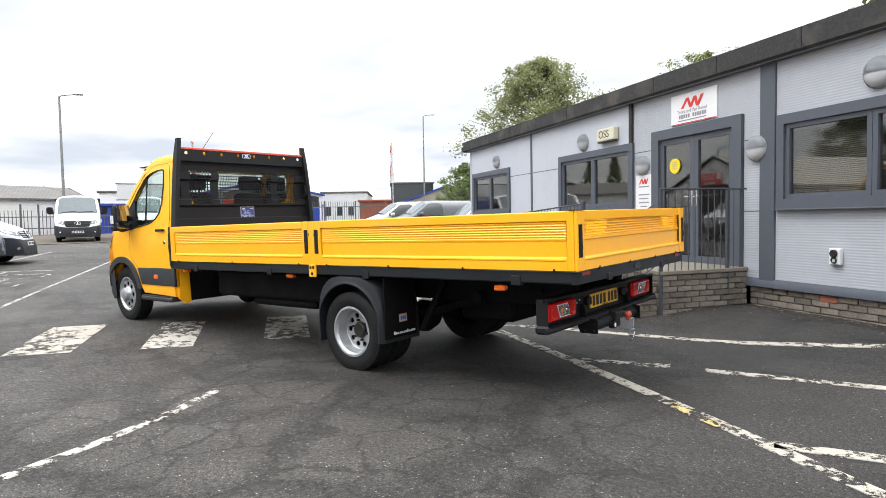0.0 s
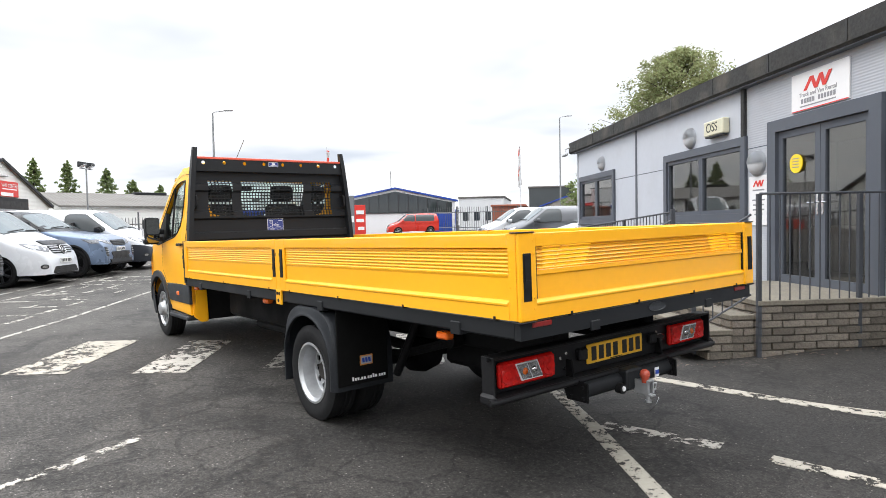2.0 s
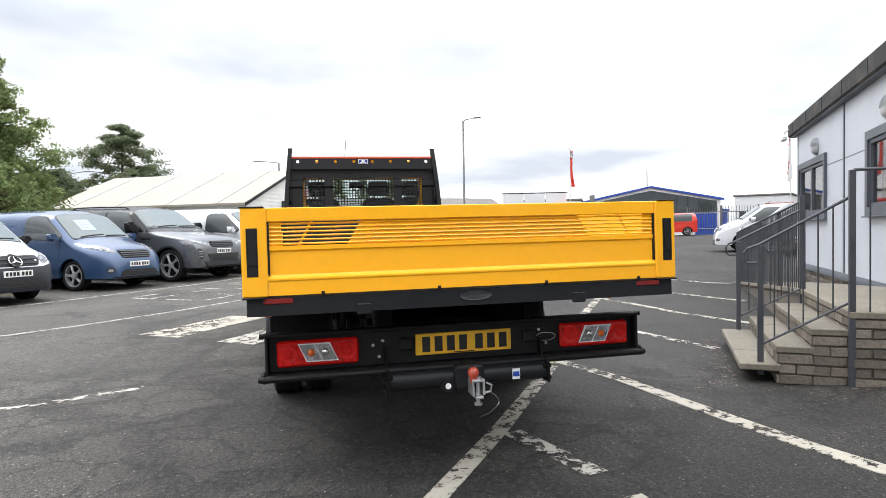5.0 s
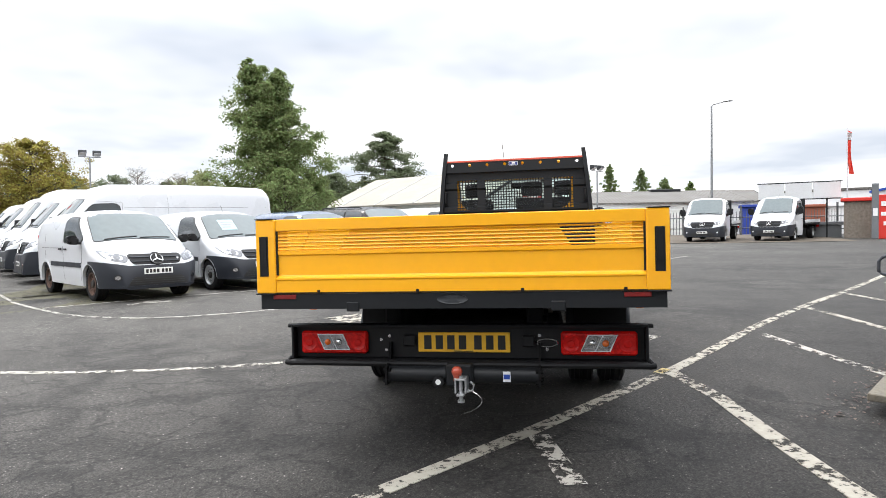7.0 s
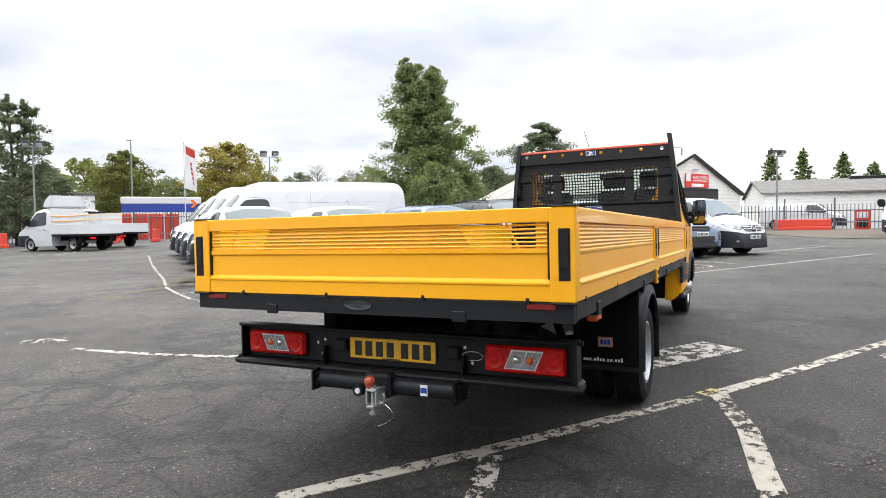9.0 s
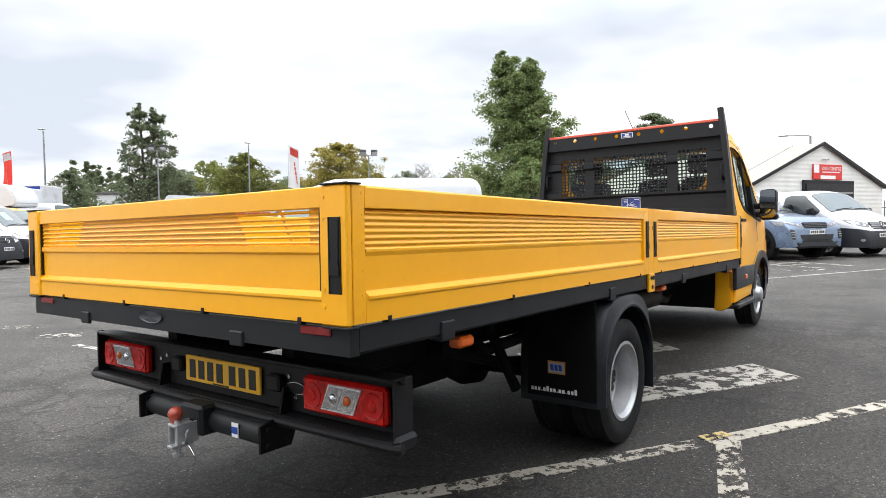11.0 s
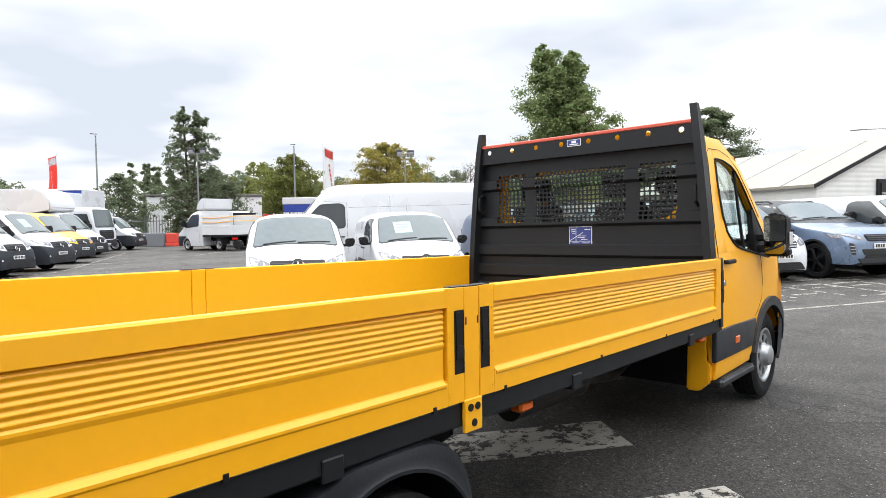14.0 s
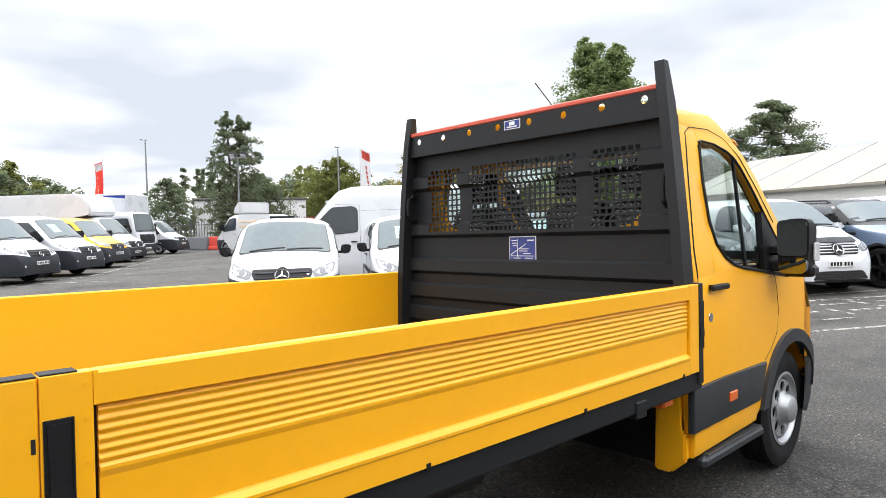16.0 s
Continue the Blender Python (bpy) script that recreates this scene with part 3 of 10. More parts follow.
# curved line and its straight run beside the truck
strip([(-4.50, 2.50), (-4.20, 1.98), (-3.96, 1.40), (-3.80, 0.86), (-3.68, 0.30), (-3.60, -0.35)], 0.085, WORNLINE)
strip([(-3.55, -1.35), (-3.95, -1.0)], 0.25, FADEDLINE)
strip([(-3.45, -2.5), (-3.9, -2.1)], 0.3, FADEDLINE)
# bay kerb line: a rounded corner and long line in front of the parked vans
strip([(-17.2, -17.6), (-12.95, -11.6), (-9.88, -7.07), (-8.3, -4.9), (-7.63, -3.71), (-7.15, -2.75), (-6.94, -2.05), (-6.90, -1.2), (-7.1, -0.55), (-7.55, 0.1), (-8.2, 0.75), (-9.3, 1.55), (-13.5, 3.95), (-17.0, 6.0), (-22.0, 8.9)], 0.065, BAYLINE)
strip([(-7.70, -3.68), (-9.88, -2.27), (-14.07, 0.84), (-17.8, 3.0), (-21.6, 5.25), (-26.0, 7.9)], 0.08, BAYLINE, "white painted line in front of the parked vans")
# give-way blocks across the lane
for (ax, ay), (bx, by), w_, mt in (((-6.99, 1.94), (-8.37, 2.83), 0.60, WHITELINE), ((-6.31, 2.92), (-7.63, 3.78), 0.50, WORNLINE), ((-5.76, 4.0), (-6.97, 4.85), 0.50, WORNLINE), ((-5.05, 5.08), (-6.45, 5.95), 0.5, WORNLINE)):
    strip([(ax, ay), (bx, by)], w_, mt, "wide worn white painted block on the asphalt", "painted_block")
for a, b in (((-1.60, 4.20), (-1.42, 4.08)), ((-1.30, 4.00), (-1.18, 3.93)), ((-4.53, 5.93), (-4.70, 6.02))):
    strip([a, b], 0.075, YELLOWLINE, "faded yellow paint on the white line", "yellow_patch", 0.010)
# worn bay letters and ticks beyond the lane
random.seed(5)
for k in range(8):
    left_ = 10.3 + k * 0.98
    for low_, length, along in ((-4.12, 0.78, True), (-4.75, 0.62, True), (-5.35, 0.60, True), (-5.78, 0.80, True), (-5.7, 0.75, False), (-4.9, 0.7, False)):
        if random.random() < 0.74:
            a_ = left_ + (random.uniform(0.0, 0.12) if along else random.choice((0.0, 0.8)))
            q = U2 * a_ + N2 * (low_ + random.uniform(-0.04, 0.04))
            strip([q, q + (U2 if along else N2) * length * random.uniform(0.6, 1.0)], random.uniform(0.05, 0.09), WORNLINE, "faded remains of painted lettering on the asphalt", "faded_lettering")
for a, b, w_ in (((-8.25, -2.50), (-8.62, -2.32), 0.10), ((-8.55, -2.28), (-8.9, -2.06), 0.12), ((-8.62, -2.55), (-8.9, -2.3), 0.08), ((-16.5, 3.2), (-16.85, 3.42), 0.08), ((-18.5, 3.72), (-19.0, 4.18), 0.12)):
    strip([a, b], w_, WORNLINE, "faded remains of painted lettering on the asphalt", "faded_lettering")
for k in range(7):
    q = Vector((-8.5, -3.4)) + U2 * (1.0 + k * 2.25) - N2 * 0.25
    strip([q, q - N2 * 3.2], 0.08, WORNLINE, "painted bay line between the parked vans")
for k in range(5):
    q = Vector((-7.6, -15.9)) + Vector((-0.42, -0.907)) * (k * 3.6)
    strip([q, q + Vector((-1.6, 0.9))], 0.09, WORNLINE, "painted bay line by the parked vans")
strip([(-6.5, -15.9), (-9.2, -17.9), (-16.0, -31.5)], 0.09, WORNLINE, "painted line in front of the parked vans")
strip([(-16.5, -23.5), (-19.5, -25.8)], 0.09, WORNLINE)
# dark oil stain and a mossy patch in the parking bays
for c, r, mat, lab, nm in (((-8.7, -4.7), 0.42, OIL, "dark oil stain on the parking bay", "oil_stain"), ((-10.3, -5.0), 1.5, MOSS, "mossy brown patch on the parking bay", "moss_patch"), ((-9.6, -4.3), 1.9, MOSS, "mossy brown patch on the parking bay", "moss_patch"), ((-11.9, -6.2), 1.8, MOSS, "mossy brown patch on the parking bay", "moss_patch"), ((-13.0, -3.4), 1.4, MOSS, "mossy brown patch on the parking bay", "moss_patch")):
    pts = [(c[0] + r * (1 + 0.25 * math.sin(3 * a + r)) * math.cos(a) * 1.3, c[1] + r * (1 + 0.2 * math.cos(4 * a)) * math.sin(a) * 0.8) for a in (k * math.tau / 20 for k in range(20))]
    verts = [(c[0], c[1], ground_z(*c) + 0.004)] + [(x, y, ground_z(x, y) + 0.004) for x, y in pts]
    faces = [(0, k + 1, (k + 1) % 20 + 1) for k in range(20)]
    tagged(part(nm, (verts, [], faces), mat), lab, "stain", kind="structure")
# gravel and grass verges along the far fences
for nm, pts, mat, lab in (("gravel_verge", [(-48, 3.0), (-38.6, 4.2), (-38.2, 5.8), (-35.4, 6.9), (-33.1, 7.9), (-32.2, 10.0), (-32.4, 14.0), (-33.2, 18.5), (-48, 20)], GRAVEL, "brown gravel verge before the palisade fence"),
                          ("grass_verge", [(-30, -60), (40, -95), (60, -160), (-80, -160), (-90, -70)], GRASS, "rough grass beyond the yard fence")):
    bm = bmesh.new()
    bm.faces.new([bm.verts.new((x, y, 0)) for x, y in pts])
    xs_, ys_ = [p[0] for p in pts], [p[1] for p in pts]
    cut(bm, "x", np.linspace(min(xs_), max(xs_), 26)[1:-1]); cut(bm, "y", np.linspace(min(ys_), max(ys_), 26)[1:-1])
    moved(bm, lambda c: Vector((c.x, c.y, ground_z(c.x, c.y) + 0.02)))
    tagged(part(nm, bm, mat), lab, "verge", kind="structure")


# ---- wheels ----
def tyre_bm(r, rim, w, seg=40):
    """A tyre about the y axis, outer face at y = w / 2."""
    bm = bmesh.new()
    h = w / 2
    prof = [(rim - 0.005, h * 0.72), (rim + 0.012, h * 0.86), (rim + (r - rim) * 0.5, h), (r - 0.035, h * 0.97), (r - 0.01, h * 0.84)]
    for k, q in enumerate((0.80, 0.55, 0.50, 0.16, 0.11)):
        prof.append((r if k in (0, 1, 3) else r - 0.008, h * q))
    full = prof + [(a, -b) for a, b in prof[::-1]]
    full.append(full[0])
    lathe(bm, full, seg)
    bmesh.ops.remove_doubles(bm, verts=bm.verts, dist=1e-5)
    return bm


def steel_rim_bm(rim, w, dish, holes=10, hub=0.075, seg=40, size=0.145):
    """A painted steel wheel about the y axis; dish: how far its disc lies inside (-) or outside (+) of the outer edge."""
    bm = bmesh.new()
    e = w / 2 * 0.9
    d = e + dish
    lathe(bm, [(rim, e - 0.012), (rim + 0.010, e), (rim - 0.006, e + 0.002), (rim - 0.012, e - 0.012), (rim - 0.024, e - 0.022), (rim - 0.027, e - 0.040), (rim - 0.035, min(d + 0.02, e - 0.044)), (rim - 0.036, min(d + 0.004, e - 0.046)), (rim - 0.040, d)], seg)
    rd = rim - 0.040
    out = circle(0, 0, rd, seg)
    hl = [circle(rd * 0.765 * math.cos(a), rd * 0.765 * math.sin(a), rd * size, 12) for a in (k * math.tau / holes for k in range(holes))]
    hl.append(circle(0, 0, hub, 20))
    holed_plate(bm, out, hl, d, d - 0.012)
    return bm


def wheel(parent, r, rim, w, side, at, dish=-0.05, hubcap=None, rim_mat=None, spokes=0, name="wheel"):
    """A wheel whose outer face looks to side (+1: +y, -1: -y)."""
    rim_mat = rim_mat or SILVER
    m = pose(*at) @ (pose(0, 0, 0) if side > 0 else pose(0, 0, 0, 0, 0, 180))
    t = part(name, tyre_bm(r, rim, w), RUBBER, parent, "black rubber tyre", matrix=m)
    if spokes:
        bm = bmesh.new()
        e = w / 2 * 0.9
        lathe(bm, [(rim, e - 0.02), (rim + 0.006, e), (rim - 0.012, e), (rim - 0.02, e - 0.05), (rim - 0.02, -e)], 36)
        for k in range(spokes):
            a = k * math.tau / spokes
            c, s = math.cos(a), math.sin(a)
            for da in (-0.09, 0.09):
                c2, s2 = math.cos(a + da), math.sin(a + da)
                rod(bm, (0.05 * c, e - 0.03, 0.05 * s), ((rim - 0.01) * c2, e - 0.018, (rim - 0.01) * s2), 0.022, 6, 0.014)
        lathe(bm, [(0.0, e), (0.06, e), (0.075, e - 0.03), (0.075, e - 0.06)], 20)
        part("alloy_rim", bm, rim_mat, t)
        bm = bmesh.new(); lathe(bm, [(0.0, e - 0.09), (rim - 0.02, e - 0.09)], 24)
        part("brake_disc", bm, CHASSIS, t)
    else:
        part("steel_rim", steel_rim_bm(rim, w, dish, 8, size=0.20) if hubcap else steel_rim_bm(rim, w, dish), rim_mat, t, "silver painted steel rim with round holes")
        bm = bmesh.new(); lathe(bm, [(0.0, w / 2 * 0.9 + dish - 0.05), (rim - 0.03, w / 2 * 0.9 + dish - 0.05)], 24)
        part("brake_drum", bm, CHASSIS, t)
        bm = bmesh.new()
        d = w / 2 * 0.9 + dish
        if hubcap:
            lathe(bm, [(0.0, d + hubcap), (0.06, d + hubcap), (0.078, d + hubcap - 0.012), (0.088, d + hubcap - 0.04), (0.094, d + 0.012), (0.106, d + 0.004), (0.106, d - 0.004)], 28)
            part("hub_cover", bm, SILVER, t, "rounded silver hub cover")
        else:
            lathe(bm, [(0.0, d + 0.03), (0.055, d + 0.03), (0.07, d + 0.015), (0.072, d - 0.03)], 24)
            for k in range(6 if name.startswith("rear") else 0):
                a = k * math.tau / 6 + 0.3
                nut = bmesh.new(); rod(nut, (0.088 * math.cos(a), d - 0.01, 0.088 * math.sin(a)), (0.088 * math.cos(a), d + 0.022, 0.088 * math.sin(a)), 0.012, 6)
                part("wheel_nut", nut, MUDDYSTEEL, t)
            part("hub", bm, MUDDYSTEEL, t)
    return t


# ---- the yellow dropside truck ----
# local frame: x forward from the tailgate, y to the truck's left, z up; it stands slightly nose-down
RAKE = 0.916
TRUCK = pose(-1.995, 4.662, 0, -0.649, RAKE, 182.377)
truck = group_at("dropside_truck", TRUCK, "yellow dropside truck with dark grey headboard and frame, parked", "truck")
HW, ZB, ZT, LEN = 1.068, 0.960, 1.353, 5.185


def rise(x):
    return x * math.tan(radians(RAKE))


def panel_profile(flip):
    """Outline (y outwards from the inner face, z) of a pressed side panel."""
    o, i = 0.030, 0.002
    pts = [(o, 0.0), (o, 0.062), (o + 0.004, 0.068), (o + 0.004, 0.076), (o - 0.010, 0.088), (o - 0.012, 0.092), (o - 0.012, 0.190), (o - 0.0075, 0.203), (o - 0.0075, 0.210)]
    for k in range(6 * 12 + 1):
        pts.append((o - 0.0105 - 0.0020 * math.cos(k / 12 * math.tau), 0.216 + 0.0181 * k / 12))
    pts += [(o - 0.018, 0.327), (o - 0.002, 0.328), (o, 0.330), (o, 0.386), (o - 0.004, 0.392), (i, 0.393), (i - 0.004, 0.388), (i - 0.004, 0.0)]
    return pts


def latch_bm():
    """A drop latch: recess plate with its paddle; it looks along +y and is centred on z."""
    bm = bmesh.new()
    box(bm, -0.024, 0.024, -0.004, 0.0015, -0.108, 0.108, 0.001)
    prism(bm, [(-0.015, -0.012), (0.015, -0.012), (0.020, -0.035), (0.019, -0.055), (-0.019, -0.055), (-0.020, -0.035)], 0.0015, 0.0075, "y")
    prism(bm, [(-0.015, -0.012), (0.015, -0.012), (0.018, 0.100), (-0.018, 0.100)], 0.0015, 0.0045, "y")
    for x0, x1 in ((-0.024, -0.021), (0.021, 0.024)):
        box(bm, x0, x1, 0.0015, 0.0035, -0.108, 0.108)
    return bm


LATCH = None


def add_latch(parent, m):
    global LATCH
    if LATCH is None:
        ob = part("latch", latch_bm(), BLACK, parent, "black drop latch")
        LATCH = ob.data
    else:
        ob = new("latch", LATCH)
        ob.parent = parent
        ob["label"] = "black drop latch"
    ob.matrix_basis = m
    return ob


def side_panel(x0, x1, side, ends):
    """One hinged side panel; ends: the latch places along x."""
    y = HW - 0.030
    bm = bmesh.new()
    a, b = x0 + (0.052 if x0 < 0.1 else 0.085), x1 - 0.085
    prism(bm, [(side * (y + p), ZB + z) for p, z in panel_profile(1)], a + 0.008, b - 0.008, "x")
    pan = part("side_panel", bm, YELLOW, truck, "yellow pressed steel drop side with ribs", 16)
    # black strips paint the shade in the gaps between skin and stiles
    for s0, s1 in ((a, a + 0.0075), (b - 0.0075, b)):
        bm = boxes((s0, s1, *sorted((side * (y + 0.001), side * (y + 0.010))), ZB + 0.085, ZB + 0.328))
        part("shadow_gap", bm, BLACK, pan)
        for z0, z1 in ((0.0, 0.084), (0.329, 0.392)):
            bm = boxes((s0 - 0.0005, s1 + 0.0005, *sorted((side * (y - 0.001), side * (y + 0.0299))), ZB + z0, ZB + z1))
            part("rail_end", bm, YELLOW, pan)
    for s0, s1 in ((x0, a - 0.001), (b + 0.001, x1)):
        bm = bmesh.new()
        box(bm, s0, s1, *sorted((side * y, side * (y + 0.0305))), ZB, ZT, 0.002)
        xr = s0 + 0.012 if s0 > x0 else s1 - 0.012
        for zz in (0.03, 0.08, 0.15, 0.23, 0.31, 0.37):
            rod(bm, (xr, side * (y + 0.030), ZB + zz), (xr, side * (y + 0.0325), ZB + zz), 0.0045, 6)
            rod(bm, (xr, side * (y - 0.0145), ZB + zz), (xr, side * (y + 0.001), ZB + zz), 0.0045, 6)
        part("end_stile", bm, YELLOW, pan)
    bm = bmesh.new()
    box(bm, x0 + 0.001, x1 - 0.001, *sorted((side * (y - 0.012), side * (y - 0.001))), ZB + 0.005, ZT - 0.004, 0.002)
    part("inner_skin", bm, YELLOW, pan)
    for xl in ends:
        add_latch(pan, pose(xl, side * (y + 0.0306), ZB + 0.208) @ (pose(0, 0, 0) if side > 0 else pose(0, 0, 0, 0, 0, 180)))
    n = max(2, int((x1 - x0) / 0.62))
    for k in range(n):
        bm = bmesh.new()
        xx = x0 + 0.15 + (x1 - x0 - 0.3) * k / (n - 1)
        box(bm, xx - 0.008, xx + 0.008, *sorted((side * (y + 0.005), side * (y + 0.0325))), ZB - 0.008, ZB + 0.012, 0.001)
        part("hinge", bm, BLACK, pan)
    return pan


for side in (1, -1):
    P0, P1 = (2.575, 2.657) if side > 0 else (2.510, 2.592)
    side_panel(0.016, P0 - 0.002, side, (P0 - 0.028,))
    side_panel(P1 + 0.002, LEN - 0.07, side, (P1 + 0.030,))
    # middle post with its bolted foot
    y = HW - 0.028
    bm = bmesh.new()
    box(bm, P0, P1, *sorted((side * (y - 0.016), side * (y + 0.028))), ZB - 0.06, ZT - 0.001, 0.003)
    box(bm, P0 - 0.006, P1 + 0.006, *sorted((side * (y + 0.018), side * (y + 0.034))), ZB - 0.110, ZB + 0.004, 0.003)
    post = part("centre_post", bm, YELLOW, truck, "yellow removable centre post")
    for dx, dz in ((0.022, -0.025), (0.060, -0.025), (0.041, -0.080)):
        bm = bmesh.new(); rod(bm, (P0 + dx, side * (y + 0.03), ZB + dz), (P0 + dx, side * (y + 0.038), ZB + dz), 0.0135, 12)
        part("bolt", bm, BLACK, post)
    for dx in (0.006, 0.070):
        bm = boxes((P0 + dx, P0 + dx + 0.007, *sorted((side * (y + 0.02), side * (y + 0.0290))), ZB + 0.262, ZB + 0.288))
        part("latch_slot", bm, INK, post)
    for x0_, x1_, zz in ((P0 - 0.062, P0 - 0.003, ZT), (P0 + 0.001, P1 - 0.001, ZT - 0.001), (P1 + 0.003, P1 + 0.062, ZT)):
        bm = boxes((x0_, x1_, *sorted((side * (y - 0.012), side * (y + 0.0275))), zz + 0.0003, zz + 0.0035), bevel=0.001)
        part("rubber_cap", bm, BLACK, post)
    # front corner post
    bm = bmesh.new()
    box(bm, LEN - 0.068, LEN - 0.02, *sorted((side * (y - 0.05), side * (y + 0.027))), ZB - 0.06, ZT + 0.004, 0.004)
    fp = part("front_post", bm, DARK, truck, "dark grey front corner post")
    add_latch(fp, pose(LEN - 0.045, side * (y + 0.0272), ZB + 0.208) @ (pose(0, 0, 0) if side > 0 else pose(0, 0, 0, 0, 0, 180)))

# tailgate: louvred band, closed behind its middle by an inner plate
bm = bmesh.new()
E1 = HW - 0.11


def tail_box(y0, y1, z0, z1, x0=-0.004, x1=0.022, bev=0.0):
    box(bm, x0, x1, y0, y1, ZB + z0, ZB + z1, bev)


prof = [(0.0, 0.0), (0.0, 0.062), (-0.004, 0.068), (-0.004, 0.076), (0.010, 0.088), (0.012, 0.092), (0.012, 0.196), (0.004, 0.203), (0.004, 0.222), (0.024, 0.222), (0.024, 0.0)]
put = [bm.verts.new((x, -E1, ZB + z)) for x, z in prof], [bm.verts.new((x, E1, ZB + z)) for x, z in prof]
bm.faces.new(put[0][::-1]); bm.faces.new(put[1])
for k in range(len(prof)):
    bm.faces.new((put[0][k], put[0][(k + 1) % len(prof)], put[1][(k + 1) % len(prof)], put[1][k]))
tg = part("tailgate", bm, YELLOW, truck, "yellow tailgate with a louvred band", 20)
bm = bmesh.new()
tail_box(-E1, E1, 0.330, 0.3925, -0.001, 0.026, 0.003)
part("top_rail", bm, YELLOW, tg)
for k in range(6):
    bm = bmesh.new()
    z = 0.226 + k * 0.0180
    sec = [(0.0105, z), (0.0075, z + 0.0045), (0.0105, z + 0.009), (0.019, z + 0.009), (0.019, z)]
    a = [bm.verts.new((x, -E1 + 0.004, ZB + zz)) for x, zz in sec]; b = [bm.verts.new((x, E1 - 0.004, ZB + zz)) for x, zz in sec]
    bm.faces.new(a[::-1]); bm.faces.new(b)
    for i in range(5):
        bm.faces.new((a[i], a[(i + 1) % 5], b[(i + 1) % 5], b[i]))
    part("louvre", bm, YELLOW, tg)
bm = bmesh.new()
prism(bm, [(-E1 + 0.355, ZB + 0.223), (E1 - 0.355, ZB + 0.223), (E1 - 0.42, ZB + 0.331), (-E1 + 0.42, ZB + 0.331)], 0.0135, 0.0185, "x")
part("inner_plate", bm, YELLOW, tg)
for side in (1, -1):
    bm = boxes((0.0135, 0.0185, *sorted((side * (E1 - 0.062), side * (E1 - 0.0095))), ZB + 0.223, ZB + 0.331))
    part("end_plate", bm, YELLOW, tg)
    bm = bmesh.new()
    prism(bm, [(side * (E1 - 0.202), ZB + 0.331), (side * (E1 - 0.190), ZB + 0.331), (side * (E1 - 0.132), ZB + 0.223), (side * (E1 - 0.144), ZB + 0.223)], 0.0140, 0.0180, "x")
    part("slot_divider", bm, YELLOW, tg)
    # black strip painted in for the shade where the ribs end
    bm = boxes((0.0015, 0.0125, *sorted((side * (E1 - 0.009), side * E1)), ZB + 0.092, ZB + 0.3295))
    part("shadow_gap", bm, BLACK, tg)
for side in (1, -1):
    bm = bmesh.new()
    box(bm, -0.008, 0.014, *sorted((side * (E1 + 0.001), side * (HW + 0.002))), ZB - 0.004, ZT, 0.005)
    for zz in (0.05, 0.10, 0.30, 0.36):
        rod(bm, (-0.007, side * (E1 + 0.02), ZB + zz), (-0.011, side * (E1 + 0.02), ZB + zz), 0.006, 6)
    st = part("end_stile", bm, YELLOW, tg)
    add_latch(tg, pose(-0.0084, side * (HW - 0.045), ZB + 0.195) @ pose(0, 0, 0, 0, 0, 90))
    for x1_, z0_, z1_ in ((0.05, ZT + 0.0005, ZT + 0.006), (0.034, ZB - 0.012, ZB - 0.0045)):
        bm = boxes((-0.012, x1_, *sorted((side * (HW - 0.10), side * (HW + 0.006))), z0_, z1_), bevel=0.002)
        part("corner_cap", bm, BLACK, tg)
for yy in (-0.86, -0.36, 0.18, 0.72):
    bm = boxes((-0.0025, 0.02, yy - 0.008, yy + 0.008, ZB - 0.010, ZB + 0.012), bevel=0.001)
    part("hinge", bm, BLACK, tg)

# deck and its dark frame
bm = boxes((0.03, LEN - 0.08, -HW + 0.05, HW - 0.05, ZB - 0.025, ZB))
part("deck", bm, DECK, truck, "grey plywood load deck")
F = 0.875
for side in (1, -1):
    bm = bmesh.new()
    prism(bm, [(side * (HW - 0.085), F - 0.005), (side * (HW - 0.020), F - 0.005), (side * (HW - 0.012), F + 0.004), (side * (HW - 0.012), ZB - 0.008), (side * (HW - 0.085), ZB - 0.008)], 0.05, LEN - 0.02, "x")
    fr = part("side_rail", bm, DARK, truck, "dark grey frame rail")
    for xx in (0.47, 1.95, 3.28, 4.62):
        bm = boxes((xx - 0.038, xx + 0.038, *sorted((side * (HW - 0.06), side * (HW - 0.004))), F - 0.022, F + 0.045), bevel=0.004)
        part("rope_hook", bm, DARK, fr)
bm = bmesh.new()
prism(bm, [(-HW + 0.013, F - 0.006), (HW - 0.013, F - 0.006), (HW - 0.013, ZB - 0.010), (-HW + 0.013, ZB - 0.010)], 0.012, 0.0495, "x")
rr = part("rear_rail", bm, DARK, truck, "dark grey rear frame rail")
for side in (1, -1):
    bm = boxes((0.006, 0.014, *sorted((side * (HW - 0.085), side * (HW - 0.215))), ZB - 0.038, ZB - 0.014), bevel=0.003)
    part("reflector", bm, REDREFLECTOR, rr, "dull red reflector")
    bm = boxes((0.004, 0.02, *sorted((side * 0.50, side * 0.57)), F - 0.02, F + 0.03), bevel=0.004)
    part("bracket", bm, DARK, rr)
bm = bmesh.new()
lathe(bm, [(0.0, 0.010), (0.045, 0.0095), (0.052, 0.006), (0.052, 0.014)], 28, "x", (0, 0.0, 0.918))
moved(bm, lambda c: Vector((c.x, c.y * 1.55, 0.918 + (c.z - 0.918) * 0.48)))
part("oval_badge", bm, GREYPLASTIC, rr)
# cross bearers
for xx in (0.55, 1.2, 2.75, 3.5, 4.3, 4.95):
    bm = boxes((xx - 0.03, xx + 0.03, -HW + 0.09, HW - 0.09, F - 0.03, ZB - 0.026))
    part("cross_bearer", bm, CHASSIS, truck)

